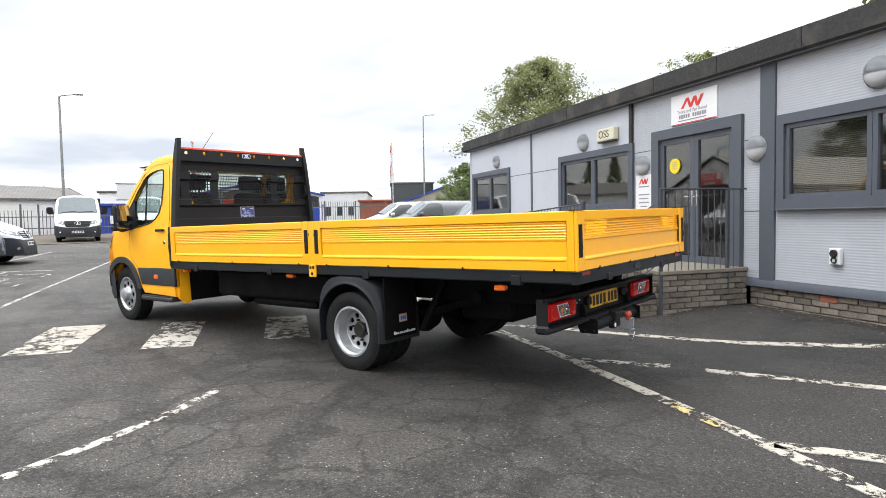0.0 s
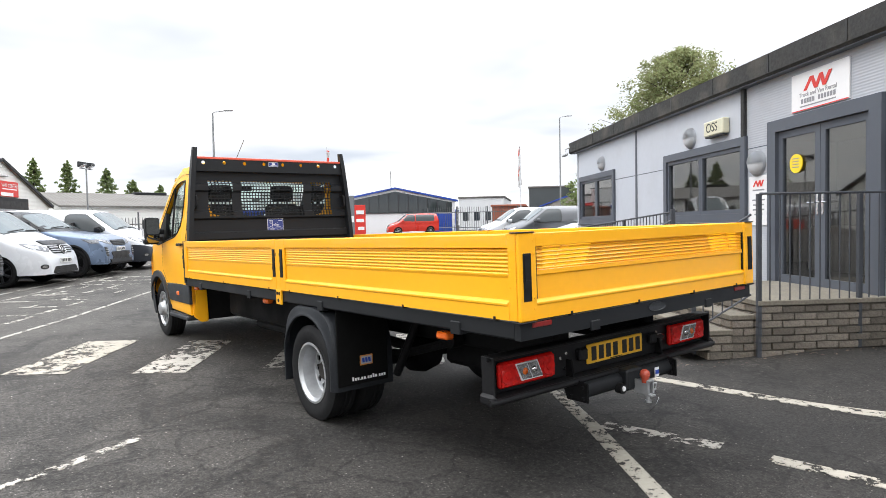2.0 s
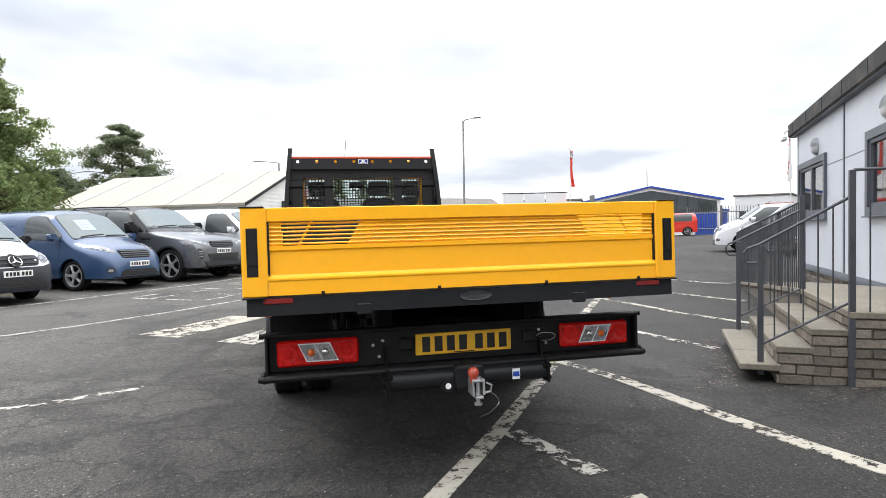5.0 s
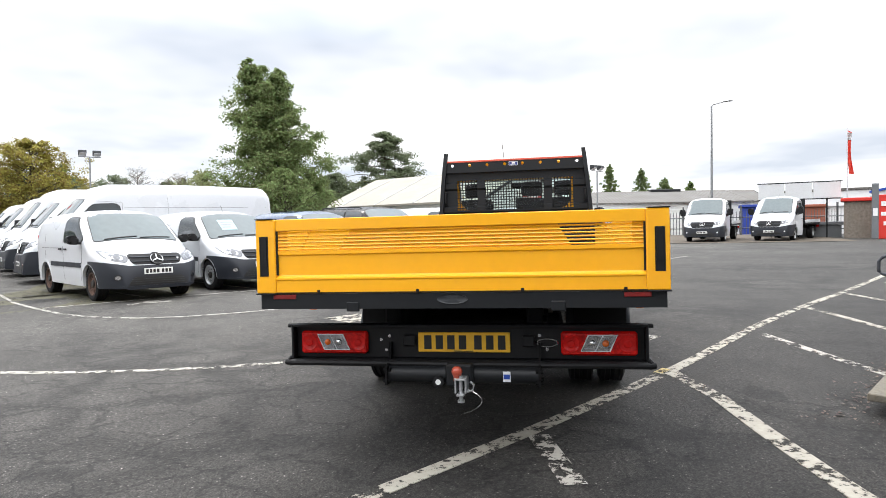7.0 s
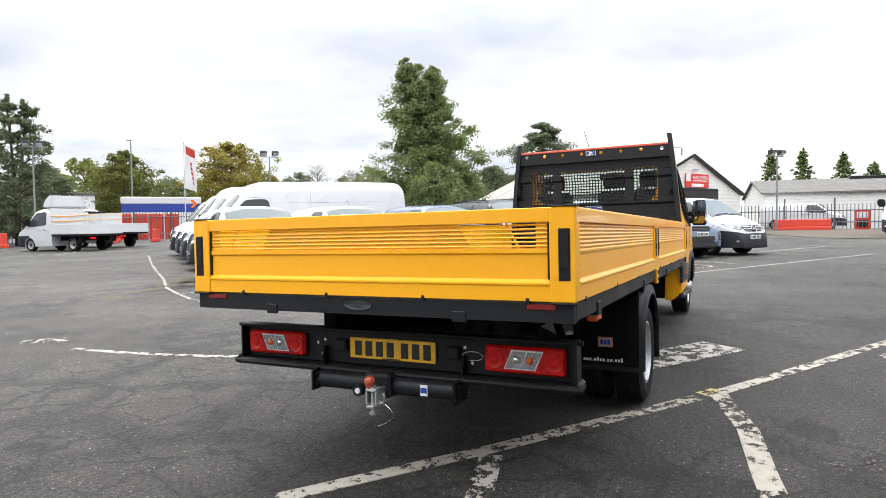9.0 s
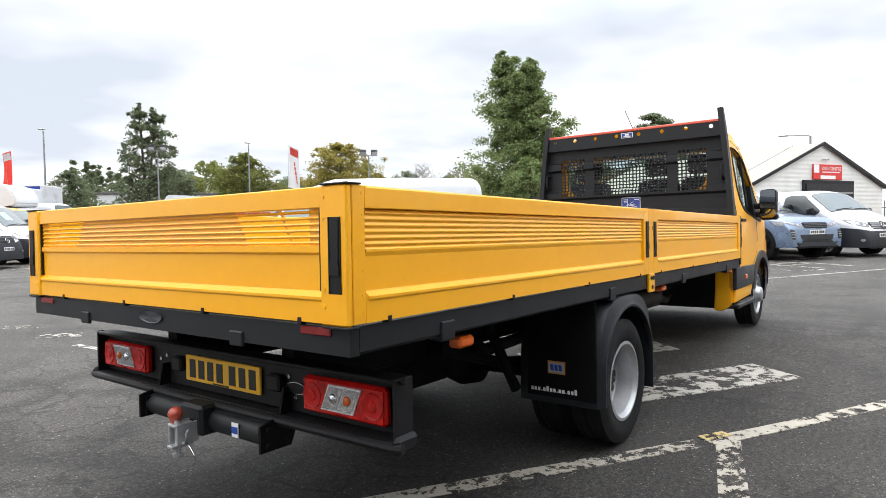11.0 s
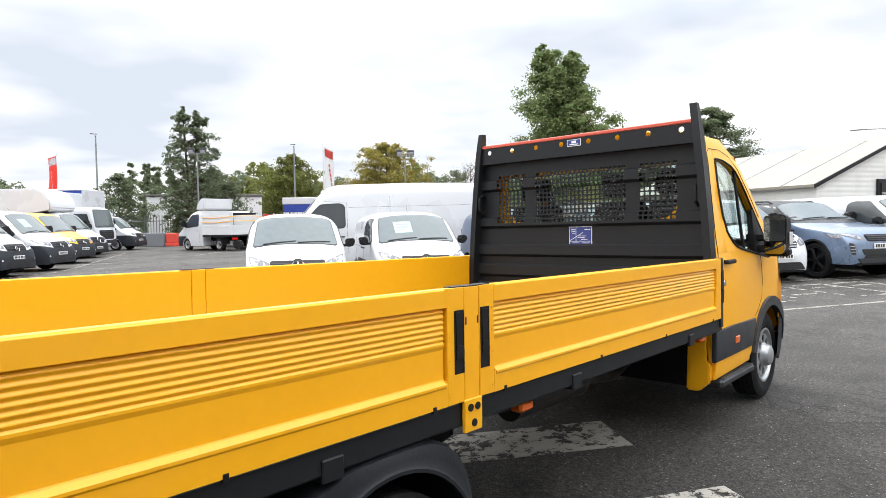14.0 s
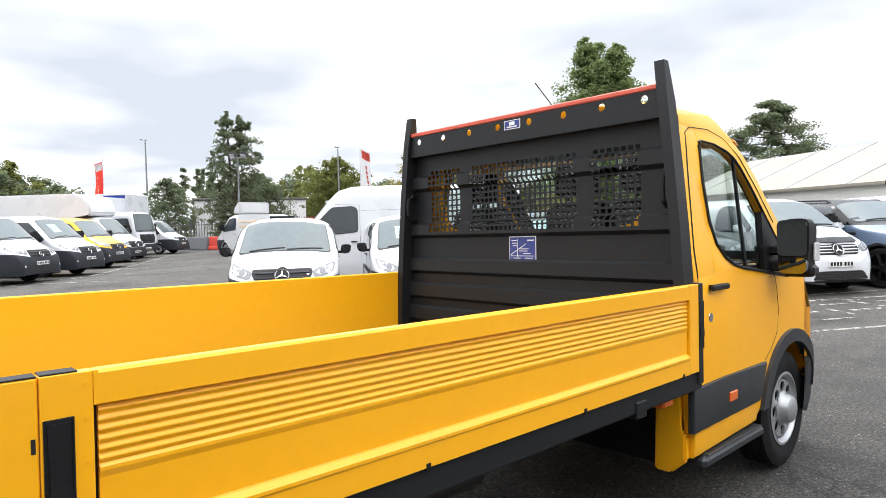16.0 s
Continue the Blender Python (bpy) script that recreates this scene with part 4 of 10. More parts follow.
# headboard: a pressed sheet with ridges behind a deep top rail
HX, HS = 5.12, 5.168
RIDGES = ((1.915, 1.985), (1.603, 1.668), (1.365, 1.437), (1.195, 1.272), (1.040, 1.115))
MW = ((0.488, 0.770, 7), (-0.391, 0.391, 22), (-0.770, -0.488, 7))
MZ = (1.618, 2.030)


def ridge(z):
    """How far the sheet is pressed back at height z."""
    for lo_, hi_ in RIDGES:
        if lo_ - 0.022 < z < hi_ + 0.014:
            return 0.030 * min(1.0, max(0.0, (z - lo_ + 0.022) / 0.022), max(0.0, (hi_ + 0.014 - z) / 0.014))
    return 0.0


def pressed(bm):
    cut(bm, "z", [q for lo_, hi_ in RIDGES for q in (lo_ - 0.0219, lo_, hi_, hi_ + 0.0139)])
    return moved(bm, lambda c: Vector((c.x - ridge(c.z), c.y, c.z)))


bm = bmesh.new()
holed_plate(bm, [(-1.0, 0.97), (1.0, 0.97), (0.955, 2.12), (0.95, 2.145), (-0.95, 2.145), (-0.955, 2.12)],
            [[(a - 0.004, MZ[0] - 0.004), (b + 0.004, MZ[0] - 0.004), (b + 0.004, MZ[1] + 0.004), (a - 0.004, MZ[1] + 0.004)] for a, b, n_ in MW], HS, HS + 0.006, "x")
board = part("headboard", pressed(bm), DARK, truck, "dark grey pressed steel headboard", 25)
for a, b, n_ in MW:
    bm = bmesh.new()
    py, pz = (b - a) / n_, (MZ[1] - MZ[0]) / 12
    cells = [rounded([(a + (i + 0.15) * py, MZ[0] + (j + 0.15) * pz), (a + (i + 0.85) * py, MZ[0] + (j + 0.15) * pz), (a + (i + 0.85) * py, MZ[0] + (j + 0.85) * pz), (a + (i + 0.15) * py, MZ[0] + (j + 0.85) * pz)], 0.0035, 1) for i in range(n_) for j in range(12)]
    holed_plate(bm, [(a - 0.0045, MZ[0] - 0.0045), (b + 0.0045, MZ[0] - 0.0045), (b + 0.0045, MZ[1] + 0.0045), (a - 0.0045, MZ[1] + 0.0045)], cells, HS + 0.0005, HS + 0.0045, "x")
    part("window_mesh", pressed(bm), DARK, board, "punched steel window mesh")
bm = bmesh.new()
holed_plate(bm, [(-0.945, 2.132), (0.945, 2.132), (0.915, 2.268), (-0.915, 2.268)], [circle(-0.817 + k * 0.2334, 2.222, 0.020, 16) for k in range(8)], HX - 0.010, HX - 0.004, "x")
prism(bm, [(-0.945, 2.126), (0.945, 2.126), (0.945, 2.1315), (-0.945, 2.1315)], HX - 0.010, HS + 0.005, "x")
part("top_rail", bm, DARK, board, "dark grey top rail with round holes")
for side in (1, -1):
    bm = bmesh.new()
    o = [(side * 1.022, 0.90), (side * 0.975, 2.16), (side * 0.930, 2.335), (side * 0.930, 2.387), (side * 0.885, 2.387), (side * 0.885, 2.33), (side * 0.925, 2.15), (side * 0.965, 0.90)]
    # upright: a tapering channel seen from the side as a deep leg
    prof = [(HX - 0.05, 0.90), (HX + 0.055, 0.90), (HX + 0.045, 2.2), (HX + 0.02, 2.387), (HX - 0.02, 2.387), (HX - 0.035, 2.2)]
    ins = lambda z: 1.038 - 0.115 * max(0, (z - 0.9) / 1.5) ** 1.6
    fs = prism(bm, prof, 0.0, 0.05, "y")
    cut(bm, "z", [1.3, 1.6, 1.9, 2.05, 2.2, 2.3])
    moved(bm, lambda c: Vector((c.x, side * (ins(c.z) - 0.05 + c.y), c.z)))
    up = part("upright", bm, DARK, board, "dark grey tapered upright")
    bm2 = bmesh.new()
    yy = side * 0.915
    pipe(bm2, [(HS - 0.004, yy, 1.862), (HS - 0.045, yy, 1.868), (HS - 0.074, yy, 1.842), (HS - 0.080, yy, 1.79), (HS - 0.074, yy, 1.738), (HS - 0.045, yy, 1.712), (HS - 0.004, yy, 1.718)], 0.0125)
    for zz in (1.862, 1.718):
        box(bm2, HS - 0.008, HS - 0.001, yy - 0.022, yy + 0.022, zz - 0.018, zz + 0.018, 0.002)
    part("lashing_handle", bm2, BLACK, board)
bm = boxes((HX - 0.016, HX + 0.03, -0.905, 0.905, 2.260, 2.286), bevel=0.005)
part("edge_strip", bm, REDSTRIP, board, "red protective edge strip")
bm = boxes((HS - 0.0025, HS - 0.0004, -0.112, 0.086, 1.443, 1.583))
lab = part("loading_label", bm, WHITEINK, truck, "blue load chart sticker with white print and edge")
bm = boxes((HS - 0.0038, HS - 0.0026, -0.107, 0.081, 1.448, 1.578))
part("label_field", bm, BLUESTICKER, lab)


def print_box(y0, y1, z0, z1, x0):
    box(bm, x0 - 0.0012, x0, y0, y1, z0, z1)


bm = bmesh.new()
for y0, y1, z0, z1 in ((0.030, 0.068, 1.556, 1.562), (0.030, 0.062, 1.541, 1.546), (0.030, 0.058, 1.527, 1.531), (-0.098, -0.050, 1.556, 1.563), (-0.06, 0.0, 1.508, 1.512), (-0.05, 0.01, 1.496, 1.500), (-0.075, -0.02, 1.482, 1.486), (-0.10, 0.076, 1.468, 1.471), (0.0, 0.055, 1.455, 1.459), (-0.09, -0.03, 1.455, 1.459)):
    print_box(y0, y1, z0, z1, HS - 0.0039)
prism(bm, [(0.022, 1.465), (0.026, 1.465), (0.026, 1.570), (0.022, 1.570)], HS - 0.0051, HS - 0.0039, "x")
prism(bm, [(0.075, 1.474), (0.075, 1.478), (-0.04, 1.540), (-0.04, 1.536)], HS - 0.0064, HS - 0.0052, "x")
part("label_print", bm, WHITEINK, lab)
bm = boxes((HX - 0.0125, HX - 0.0104, -0.057, 0.062, 2.196, 2.248))
st = part("small_sticker", bm, WHITEINK, truck, "small blue sticker with white print and edge")
bm = boxes((HX - 0.0138, HX - 0.0126, -0.052, 0.057, 2.200, 2.244))
part("label_field", bm, BLUESTICKER, st)
bm = boxes((HX - 0.0151, HX - 0.0139, -0.035, 0.04, 2.206, 2.213), (HX - 0.0151, HX - 0.0139, -0.018, 0.022, 2.218, 2.238))
part("label_print", bm, WHITEINK, st)

# chassis
for side in (1, -1):
    bm = boxes((0.33, 5.6, *sorted((side * 0.36, side * 0.44)), 0.62, 0.84), bevel=0.01)
    part("chassis_rail", bm, CHASSIS, truck)
bm = bmesh.new()
rod(bm, (2.175, -0.95, 0.345 + rise(2.175)), (2.175, 0.95, 0.345 + rise(2.175)), 0.05, 12)
lathe(bm, [(0.02, -0.16), (0.13, -0.12), (0.16, 0), (0.13, 0.12), (0.02, 0.16)], 20, "y", (2.175, 0.05, 0.345 + rise(2.175)))
part("rear_axle", bm, CHASSIS, truck)
bm = bmesh.new()
rod(bm, (2.2, 0.05, 0.40), (5.6, 0.0, 0.55), 0.045, 10)
part("prop_shaft", bm, CHASSIS, truck)
for side in (1, -1):
    bm = bmesh.new()
    for k in range(3):
        pipe(bm, [(1.2, side * 0.52, 0.66 - k * 0.012), (1.7, side * 0.52, 0.52 - k * 0.012), (2.175, side * 0.52, 0.46 - k * 0.012), (2.6, side * 0.52, 0.52 - k * 0.012), (3.05, side * 0.52, 0.64 - k * 0.012)], 0.02, 6)
    part("leaf_spring", bm, CHASSIS, truck)
    bm = bmesh.new(); rod(bm, (1.75, side * 0.58, 0.36), (1.55, side * 0.50, 0.80), 0.03, 10)
    part("damper", bm, CHASSIS, truck)
    for xx, zz, rr_, y0, y1 in ((1.18, 0.66, 0.05, 0.46, 0.54), (0.62, 0.74, 0.022, 0.44, 0.47), (0.95, 0.74, 0.022, 0.44, 0.47)):
        bm = bmesh.new(); rod(bm, (xx, side * y0, zz), (xx, side * y1, zz), rr_, 12)
        part("spring_pin", bm, CHASSIS, truck)
bm = bmesh.new()
rod(bm, (3.45, -0.56, 0.66), (4.15, -0.56, 0.66), 0.085, 20)
ex = part("exhaust", bm, MUDDYSTEEL, truck, "dull steel exhaust silencer and pipe")
bm = bmesh.new()
pipe(bm, [(4.15, -0.56, 0.66), (4.7, -0.5, 0.58), (5.5, -0.3, 0.58)], 0.035)
part("front_pipe", bm, MUDDYSTEEL, ex)
bm = bmesh.new()
pipe(bm, [(3.45, -0.56, 0.66), (3.1, -0.57, 0.68), (2.8, -0.60, 0.70)], 0.03)
part("tail_pipe", bm, MUDDYSTEEL, ex)
bm = boxes((2.75, 4.72, 0.46, 0.74, 0.55, 0.84), bevel=0.03)
box(bm, 3.05, 4.1, 0.30, 0.70, 0.47, 0.56, 0.03)
part("fuel_tank", bm, CHASSIS, truck)
bm = boxes((2.75, 5.1, -0.52, -0.45, 0.66, 0.86), bevel=0.008)
part("bearer_rail", bm, CHASSIS, truck)
bm = boxes((0.95, 1.5, -0.34, 0.34, 0.44, 0.72), bevel=0.03)
part("spare_carrier", bm, CHASSIS, truck)

# rear dual wheels, guards and flaps
for side in (1, -1):
    z = 0.345 + rise(2.175)
    wheel(truck, 0.345, 0.212, 0.205, side, (2.175, side * 0.945, z), dish=-0.115, name="rear_outer_wheel")
    bm = tyre_bm(0.345, 0.212, 0.195, 32)
    part("rear_inner_wheel", bm, RUBBER, truck, "inner tyre of the twin rear wheels", matrix=pose(2.175, side * 0.705, z))
    # moulded guard: squared outline over a round opening
    bm = bmesh.new()
    vr = []
    for k in range(29):
        a = radians(-16 + 206 * k / 28)
        c, q = math.cos(a), math.sin(a)
        r_o = 1.0 / ((abs(c) / 0.405) ** 3.2 + (abs(q) / 0.492) ** 3.2) ** (1 / 3.2)
        r_o = min(r_o, 0.56)
        r_i = min(r_o - 0.045, 0.375 + 0.045 * max(q, 0))
        sec = [(r_o, 0.60), (r_o, 1.030), (r_o - 0.012, 1.056), (r_i + 0.5 * (r_o - r_i), 1.068), (r_i + 0.022, 1.070), (r_i + 0.012, 1.078), (r_i, 1.078), (r_i, 1.055), (r_o - 0.030, 1.030), (r_o - 0.030, 0.60)]
        vr.append([bm.verts.new((2.175 + r * c, side * y_, z + r * q)) for r, y_ in sec])
    for r0, r1 in zip(vr, vr[1:]):
        for k in range(10):
            bm.faces.new((r0[k], r0[(k + 1) % 10], r1[(k + 1) % 10], r1[k]))
    bm.faces.new(vr[0][::-1]); bm.faces.new(vr[-1])
    part("mudguard", bm, GUARD, truck, "dark grey moulded plastic mudguard")
    fx = 1.755
    bm = boxes((fx, fx + 0.012, *sorted((side * 0.65, side * 1.045)), 0.345, 0.86), bevel=0.003)
    flap = part("mud_flap", bm, FLAP, truck, "black rubber mud flap with white print")
    lo, hi = sorted((side * 0.775, side * 0.875))
    bm = boxes((fx - 0.0025, fx - 0.0002, lo, hi, 0.470, 0.538))
    badge = part("flap_badge", bm, BADGEORANGE, flap, "small orange and grey badge")
    bm = boxes((fx - 0.0040, fx - 0.0026, lo + 0.008, hi - 0.008, 0.478, 0.530))
    part("badge_field", bm, LAMPGREY, badge)
    for k in range(3):
        bm = bmesh.new()
        prism(bm, [(lo + 0.016 + k * 0.024, 0.488), (lo + 0.034 + k * 0.024, 0.488), (lo + 0.038 + k * 0.024, 0.520), (lo + 0.020 + k * 0.024, 0.520)], fx - 0.0052, fx - 0.0041, "x")
        part("badge_bar", bm, BLUETRIM, badge)
    y_ = 0.675
    for k in range(15):
        dot = k in (3, 8, 11)
        w_, h_ = (0.004, 0.005) if dot else (0.0135, 0.027 if k in (5, 14) else 0.018)
        bm = boxes((fx - 0.0025, fx - 0.0002, *sorted((side * y_, side * (y_ + w_))), 0.372, 0.372 + h_))
        part("print_bar", bm, WHITEINK, flap)
        y_ += w_ + 0.0065
    # side marker lamps
    for xx, zz in ((0.635, 0.822), (3.017 if side > 0 else 2.945, 0.842), (4.91, 0.850)):
        bm = boxes((xx - 0.046, xx + 0.046, *sorted((side * (HW - 0.10), side * (HW - 0.040))), zz - 0.021, zz + 0.021), bevel=0.010)
        part("side_marker", bm, ORANGELENS, truck, "orange side marker lamp")

# rear light bar
bm = bmesh.new()
box(bm, 0.285, 0.325, -0.985, 0.985, 0.555, 0.735, 0.004)
box(bm, 0.235, 0.325, -1.0, 1.0, 0.735, 0.750, 0.004)
bar = part("light_bar", bm, BLACK, truck, "black rear light bar")
bm = bmesh.new()
pipe(bm, [(0.235, -1.03, 0.535), (0.225, -1.0, 0.535), (0.215, 0.0, 0.535), (0.225, 1.0, 0.535), (0.235, 1.03, 0.535)], 0.018, 10)
box(bm, 0.225, 0.325, -0.99, 0.99, 0.535, 0.553, 0.004)
part("step_edge", bm, BLACK, bar)
for side in (1, -1):
    bm = boxes((0.215, 0.33, *sorted((side * 0.99, side * 1.022)), 0.512, 0.570), bevel=0.014)
    box(bm, 0.235, 0.325, *sorted((side * 0.986, side * 1.0)), 0.555, 0.75, 0.003)
    part("end_cap", bm, BLACK, bar, "black plastic end cap")
    bm = bmesh.new(); rod(bm, (0.262, side * 0.998, 0.742), (0.262, side * 1.026, 0.742), 0.012, 10)
    part("end_stud", bm, BLACK, bar)
    y0, y1 = sorted((side * 0.545, side * 0.945))
    bm = boxes((0.248, 0.286, y0, y1, 0.582, 0.712), bevel=0.012)
    lamp = part("tail_lamp", bm, REDLENS, truck, "red tail lamp with a clear centre")
    mid = (y0 + y1) / 2
    for q0, q1 in ((-0.192, -0.030), (0.030, 0.192)):
        bm = bmesh.new()
        prism(bm, [(0.252, 0.592), (0.2465, 0.592)] + [(0.2465 - 0.0010 * (k % 2), 0.596 + k * 0.0085) for k in range(13)] + [(0.2465, 0.702), (0.252, 0.702)], mid + q0, mid + q1, "y")
        part("red_lens", bm, REDBRIGHT, lamp, "bright red ribbed lens")
        c_ = mid + (q0 - 0.030 if q0 < 0 else q1 + 0.030) * 0.66
        bm = bmesh.new()
        lathe(bm, [(0.046, 0.2455), (0.044, 0.2425), (0.036, 0.2445), (0.020, 0.2450), (0.017, 0.2415), (0.0, 0.2405)], 24, "x", (0, c_, 0.646))
        part("round_reflector", bm, REDLENS, lamp, "round red reflector")
    # the clear centre leans outwards at its top
    lean_ = side * 0.020
    edge_ = lambda a, b, z0_, z1_: [(mid + a - lean_, z0_), (mid + b - lean_, z0_), (mid + b + lean_, z1_), (mid + a + lean_, z1_)]
    bm = bmesh.new()
    prism(bm, edge_(-0.078, 0.078, 0.604, 0.696), 0.2410, 0.250, "x")
    part("clear_lens", bm, CLEARLENS, lamp, "clear lens rim")
    for q0, q1 in ((-0.072, -0.003), (0.003, 0.072)):
        bm = bmesh.new()
        prism(bm, edge_(q0, q1, 0.610, 0.690), 0.2385, 0.2412, "x")
        part("lens_facet", bm, LENSMETAL, lamp, "faceted clear lens")
    for q, mt in ((0.034, ORANGELENS), (-0.034, CHROME)):
        bm = bmesh.new()
        lathe(bm, [(0.0, 0.229), (0.010, 0.231), (0.016, 0.2345), (0.018, 0.2388)], 18, "x", (0, mid + side * q, 0.650))
        part("bulb", bm, mt, lamp)
PX, PY = 0.270, 0.251
bm = boxes((PX, PX + 0.012, PY - 0.52, PY, 0.5915, 0.7025), bevel=0.003)
pl = part("number_plate", bm, PLATEYELLOW, truck, "yellow number plate")
for w_ in (0.0, 0.066, 0.132, 0.198, 0.285, 0.351, 0.417):
    bm = boxes((PX - 0.0025, PX - 0.0002, PY - 0.035 - w_ - 0.042, PY - 0.035 - w_, 0.6075, 0.6865))
    part("plate_character", bm, INK, pl)
bm = boxes((PX - 0.0025, PX - 0.0002, PY - 0.315, PY - 0.205, 0.5955, 0.6005))
part("plate_footer", bm, INK, pl)
for yy in (0.30, -0.37):
    bm = boxes((0.25, 0.286, yy - 0.035, yy + 0.035, 0.625, 0.69), bevel=0.008)
    part("plate_lamp", bm, BLACK, bar)
for yy, zz in ((0.42, 0.68), (0.47, 0.66), (0.44, 0.60), (-0.43, 0.685), (-0.47, 0.61)):
    bm = bmesh.new(); rod(bm, (0.286, yy, zz), (0.278, yy, zz), 0.009, 8)
    part("rivet", bm, CHROME, bar)
bm = bmesh.new()
lathe(bm, [(0.0, 0.2785), (0.056, 0.279), (0.062, 0.284)], 28, "x", (0, 0, 0))
moved(bm, lambda c: Vector((c.x, c.y - 0.47, c.z * 0.42 + 0.645)))
ov = part("oval_badge", bm, CHROME, truck, "oval chrome badge")
bm = bmesh.new()
lathe(bm, [(0.0, 0.2765), (0.050, 0.2768), (0.053, 0.2783)], 28, "x", (0, 0, 0))
moved(bm, lambda c: Vector((c.x, c.y - 0.47, c.z * 0.38 + 0.645)))
part("badge_field", bm, BLACK, ov)
for side in (1, -1):
    bm = boxes((0.3, 0.36, *sorted((side * 0.36, side * 0.45)), 0.56, 0.84), bevel=0.01)
    part("bar_bracket", bm, CHASSIS, bar)
# the bar and all that is bolted to it sit a little further under the deck
for ob in [o for o in truck.children if o.name.split(".")[0] in ("light_bar", "tail_lamp", "number_plate", "oval_badge")]:
    ob.location.x += 0.027
# tow bar
bm = bmesh.new()
rod(bm, (0.24, -0.43, 0.452), (0.24, 0.41, 0.452), 0.047, 18)
tow = part("tow_bar", bm, DARK, truck, "dark grey tubular tow bar with a red ball cover")
for side, yy in ((1, 0.41), (-1, -0.43)):
    bm = bmesh.new(); prism(bm, [(0.17, 0.40), (0.31, 0.40), (0.36, 0.52), (0.36, 0.62), (0.28, 0.62), (0.26, 0.52), (0.17, 0.50)], yy - 0.006, yy + 0.006, "y")
    for a, b in ((0.2, 0.42), (0.28, 0.42), (0.2, 0.48)):
        rod(bm, (a, yy - 0.02, b), (a, yy + 0.02, b), 0.012, 8)
    part("tow_plate", bm, CHASSIS, tow)
bm = boxes((0.16, 0.25, -0.075, 0.075, 0.40, 0.52), bevel=0.012)
part("tow_block", bm, DARK, tow)
bm = boxes((0.075, 0.165, -0.052, -0.042, 0.385, 0.465), (0.075, 0.165, 0.002, 0.012, 0.385, 0.465), (0.06, 0.15, -0.040, 0.0, 0.372, 0.384), (0.07, 0.15, -0.046, 0.006, 0.452, 0.464), bevel=0.002)
rod(bm, (0.095, -0.02, 0.345), (0.095, -0.02, 0.475), 0.011, 10)
rod(bm, (0.095, -0.02, 0.335), (0.095, -0.02, 0.347), 0.020, 10)
pipe(bm, [(0.1, -0.05, 0.39), (0.09, -0.085, 0.40), (0.09, -0.09, 0.43), (0.11, -0.07, 0.44)], 0.006)
part("tow_hook", bm, GALV, tow, "galvanised tow hook")
bm = bmesh.new()
lathe(bm, [(0.0, 0.056), (0.013, 0.053), (0.025, 0.043), (0.030, 0.028), (0.026, 0.012), (0.019, 0.0), (0.019, -0.02)], 18, "z", (0.10, 0.0, 0.470))
part("ball_cover", bm, REDCAP, tow, "red brown ball cover")
bm = bmesh.new()
pipe(bm, [(0.1, -0.06, 0.40)] + [(0.1, -0.07 - 0.05 * math.sin(k * math.pi / 8) * 1.2, 0.40 - 0.115 * k / 8) for k in range(1, 9)] + [(0.1, -0.03, 0.275)], 0.0025, 5)
part("breakaway_cable", bm, CHROME, tow)
bm = boxes((0.189, 0.193, -0.275, -0.235, 0.425, 0.48))
part("tow_sticker", bm, WHITEINK, tow)
bm = boxes((0.187, 0.1905, -0.272, -0.238, 0.44, 0.465))
part("tow_sticker_print", bm, BLUETRIM, tow)
bm = bmesh.new(); rod(bm, (0.2, 0.115, 0.425), (0.16, 0.115, 0.425), 0.03, 16); part("socket", bm, BLACK, tow)
bm = bmesh.new(); rod(bm, (0.162, 0.115, 0.425), (0.156, 0.115, 0.425), 0.015, 12); part("socket_cap", bm, WHITEINK, tow)
tow.location.z += 0.028


# ---- the cab ----
GALVGREY = material("grey_roof_lining", (0.20, 0.20, 0.20), 0.9, 0, 0.1, 3, 60)
MIRROR = material("mirror_glass", (0.30, 0.32, 0.33), 0.02, 1.0, 0.0)
CR = 5.19                      # rear of the cab
CW = 1.015                     # half width


def cab_map(c):
    x, y, z = c
    f = min(abs(y) / CW, 1.2)
    t = smooth_step((z - 1.40) / 0.95) if z > 1.40 else 0.0
    zz = max(0.0, (z - 1.38) / 0.9)
    y *= 1 - 0.135 * min(zz, 1.1) - 0.02 * smooth_step((0.75 - z) / 0.4)
    up = smooth_step((z - 1.12) / 0.28)
    x -= 0.60 * f ** 3 * smooth_step((x - 6.76) / 0.6) * (1 - up) + up * (0.30 * f ** 2.5 * smooth_step((x - 5.5) / 0.8) + 0.22 * f ** 3 * smooth_step((x - 6.8) / 0.6))
    z -= 0.10 * f ** 3 * smooth_step((z - 2.0) / 0.25)
    return Vector((x, y, z))


def unmap(poly):
    """Side outline points before cab_map, from where they are to lie."""
    out = []
    for x, z in poly:
        lo, hi = z, z + 0.12
        for _ in range(24):
            m = (lo + hi) / 2
            if cab_map((5.3, CW, m)).z < z:
                lo = m
            else:
                hi = m
        zz = lo
        lo, hi = x, x + 0.8
        for _ in range(24):
            m = (lo + hi) / 2
            if cab_map((m, CW, zz)).x < x:
                lo = m
            else:
                hi = m
        out.append((lo, zz))
    return out


AX, AR = 6.46, 0.445
AZ = 0.508


def arch(cx, cz, r, zlow, n=14, rev=False):
    a0 = math.asin(min(1, max(-1, (zlow - cz) / r)))
    pts = [(cx + r * math.cos(a0 + (math.pi - 2 * a0) * k / n), cz + r * math.sin(a0 + (math.pi - 2 * a0) * k / n)) for k in range(n + 1)]
    return pts[::-1] if rev else pts


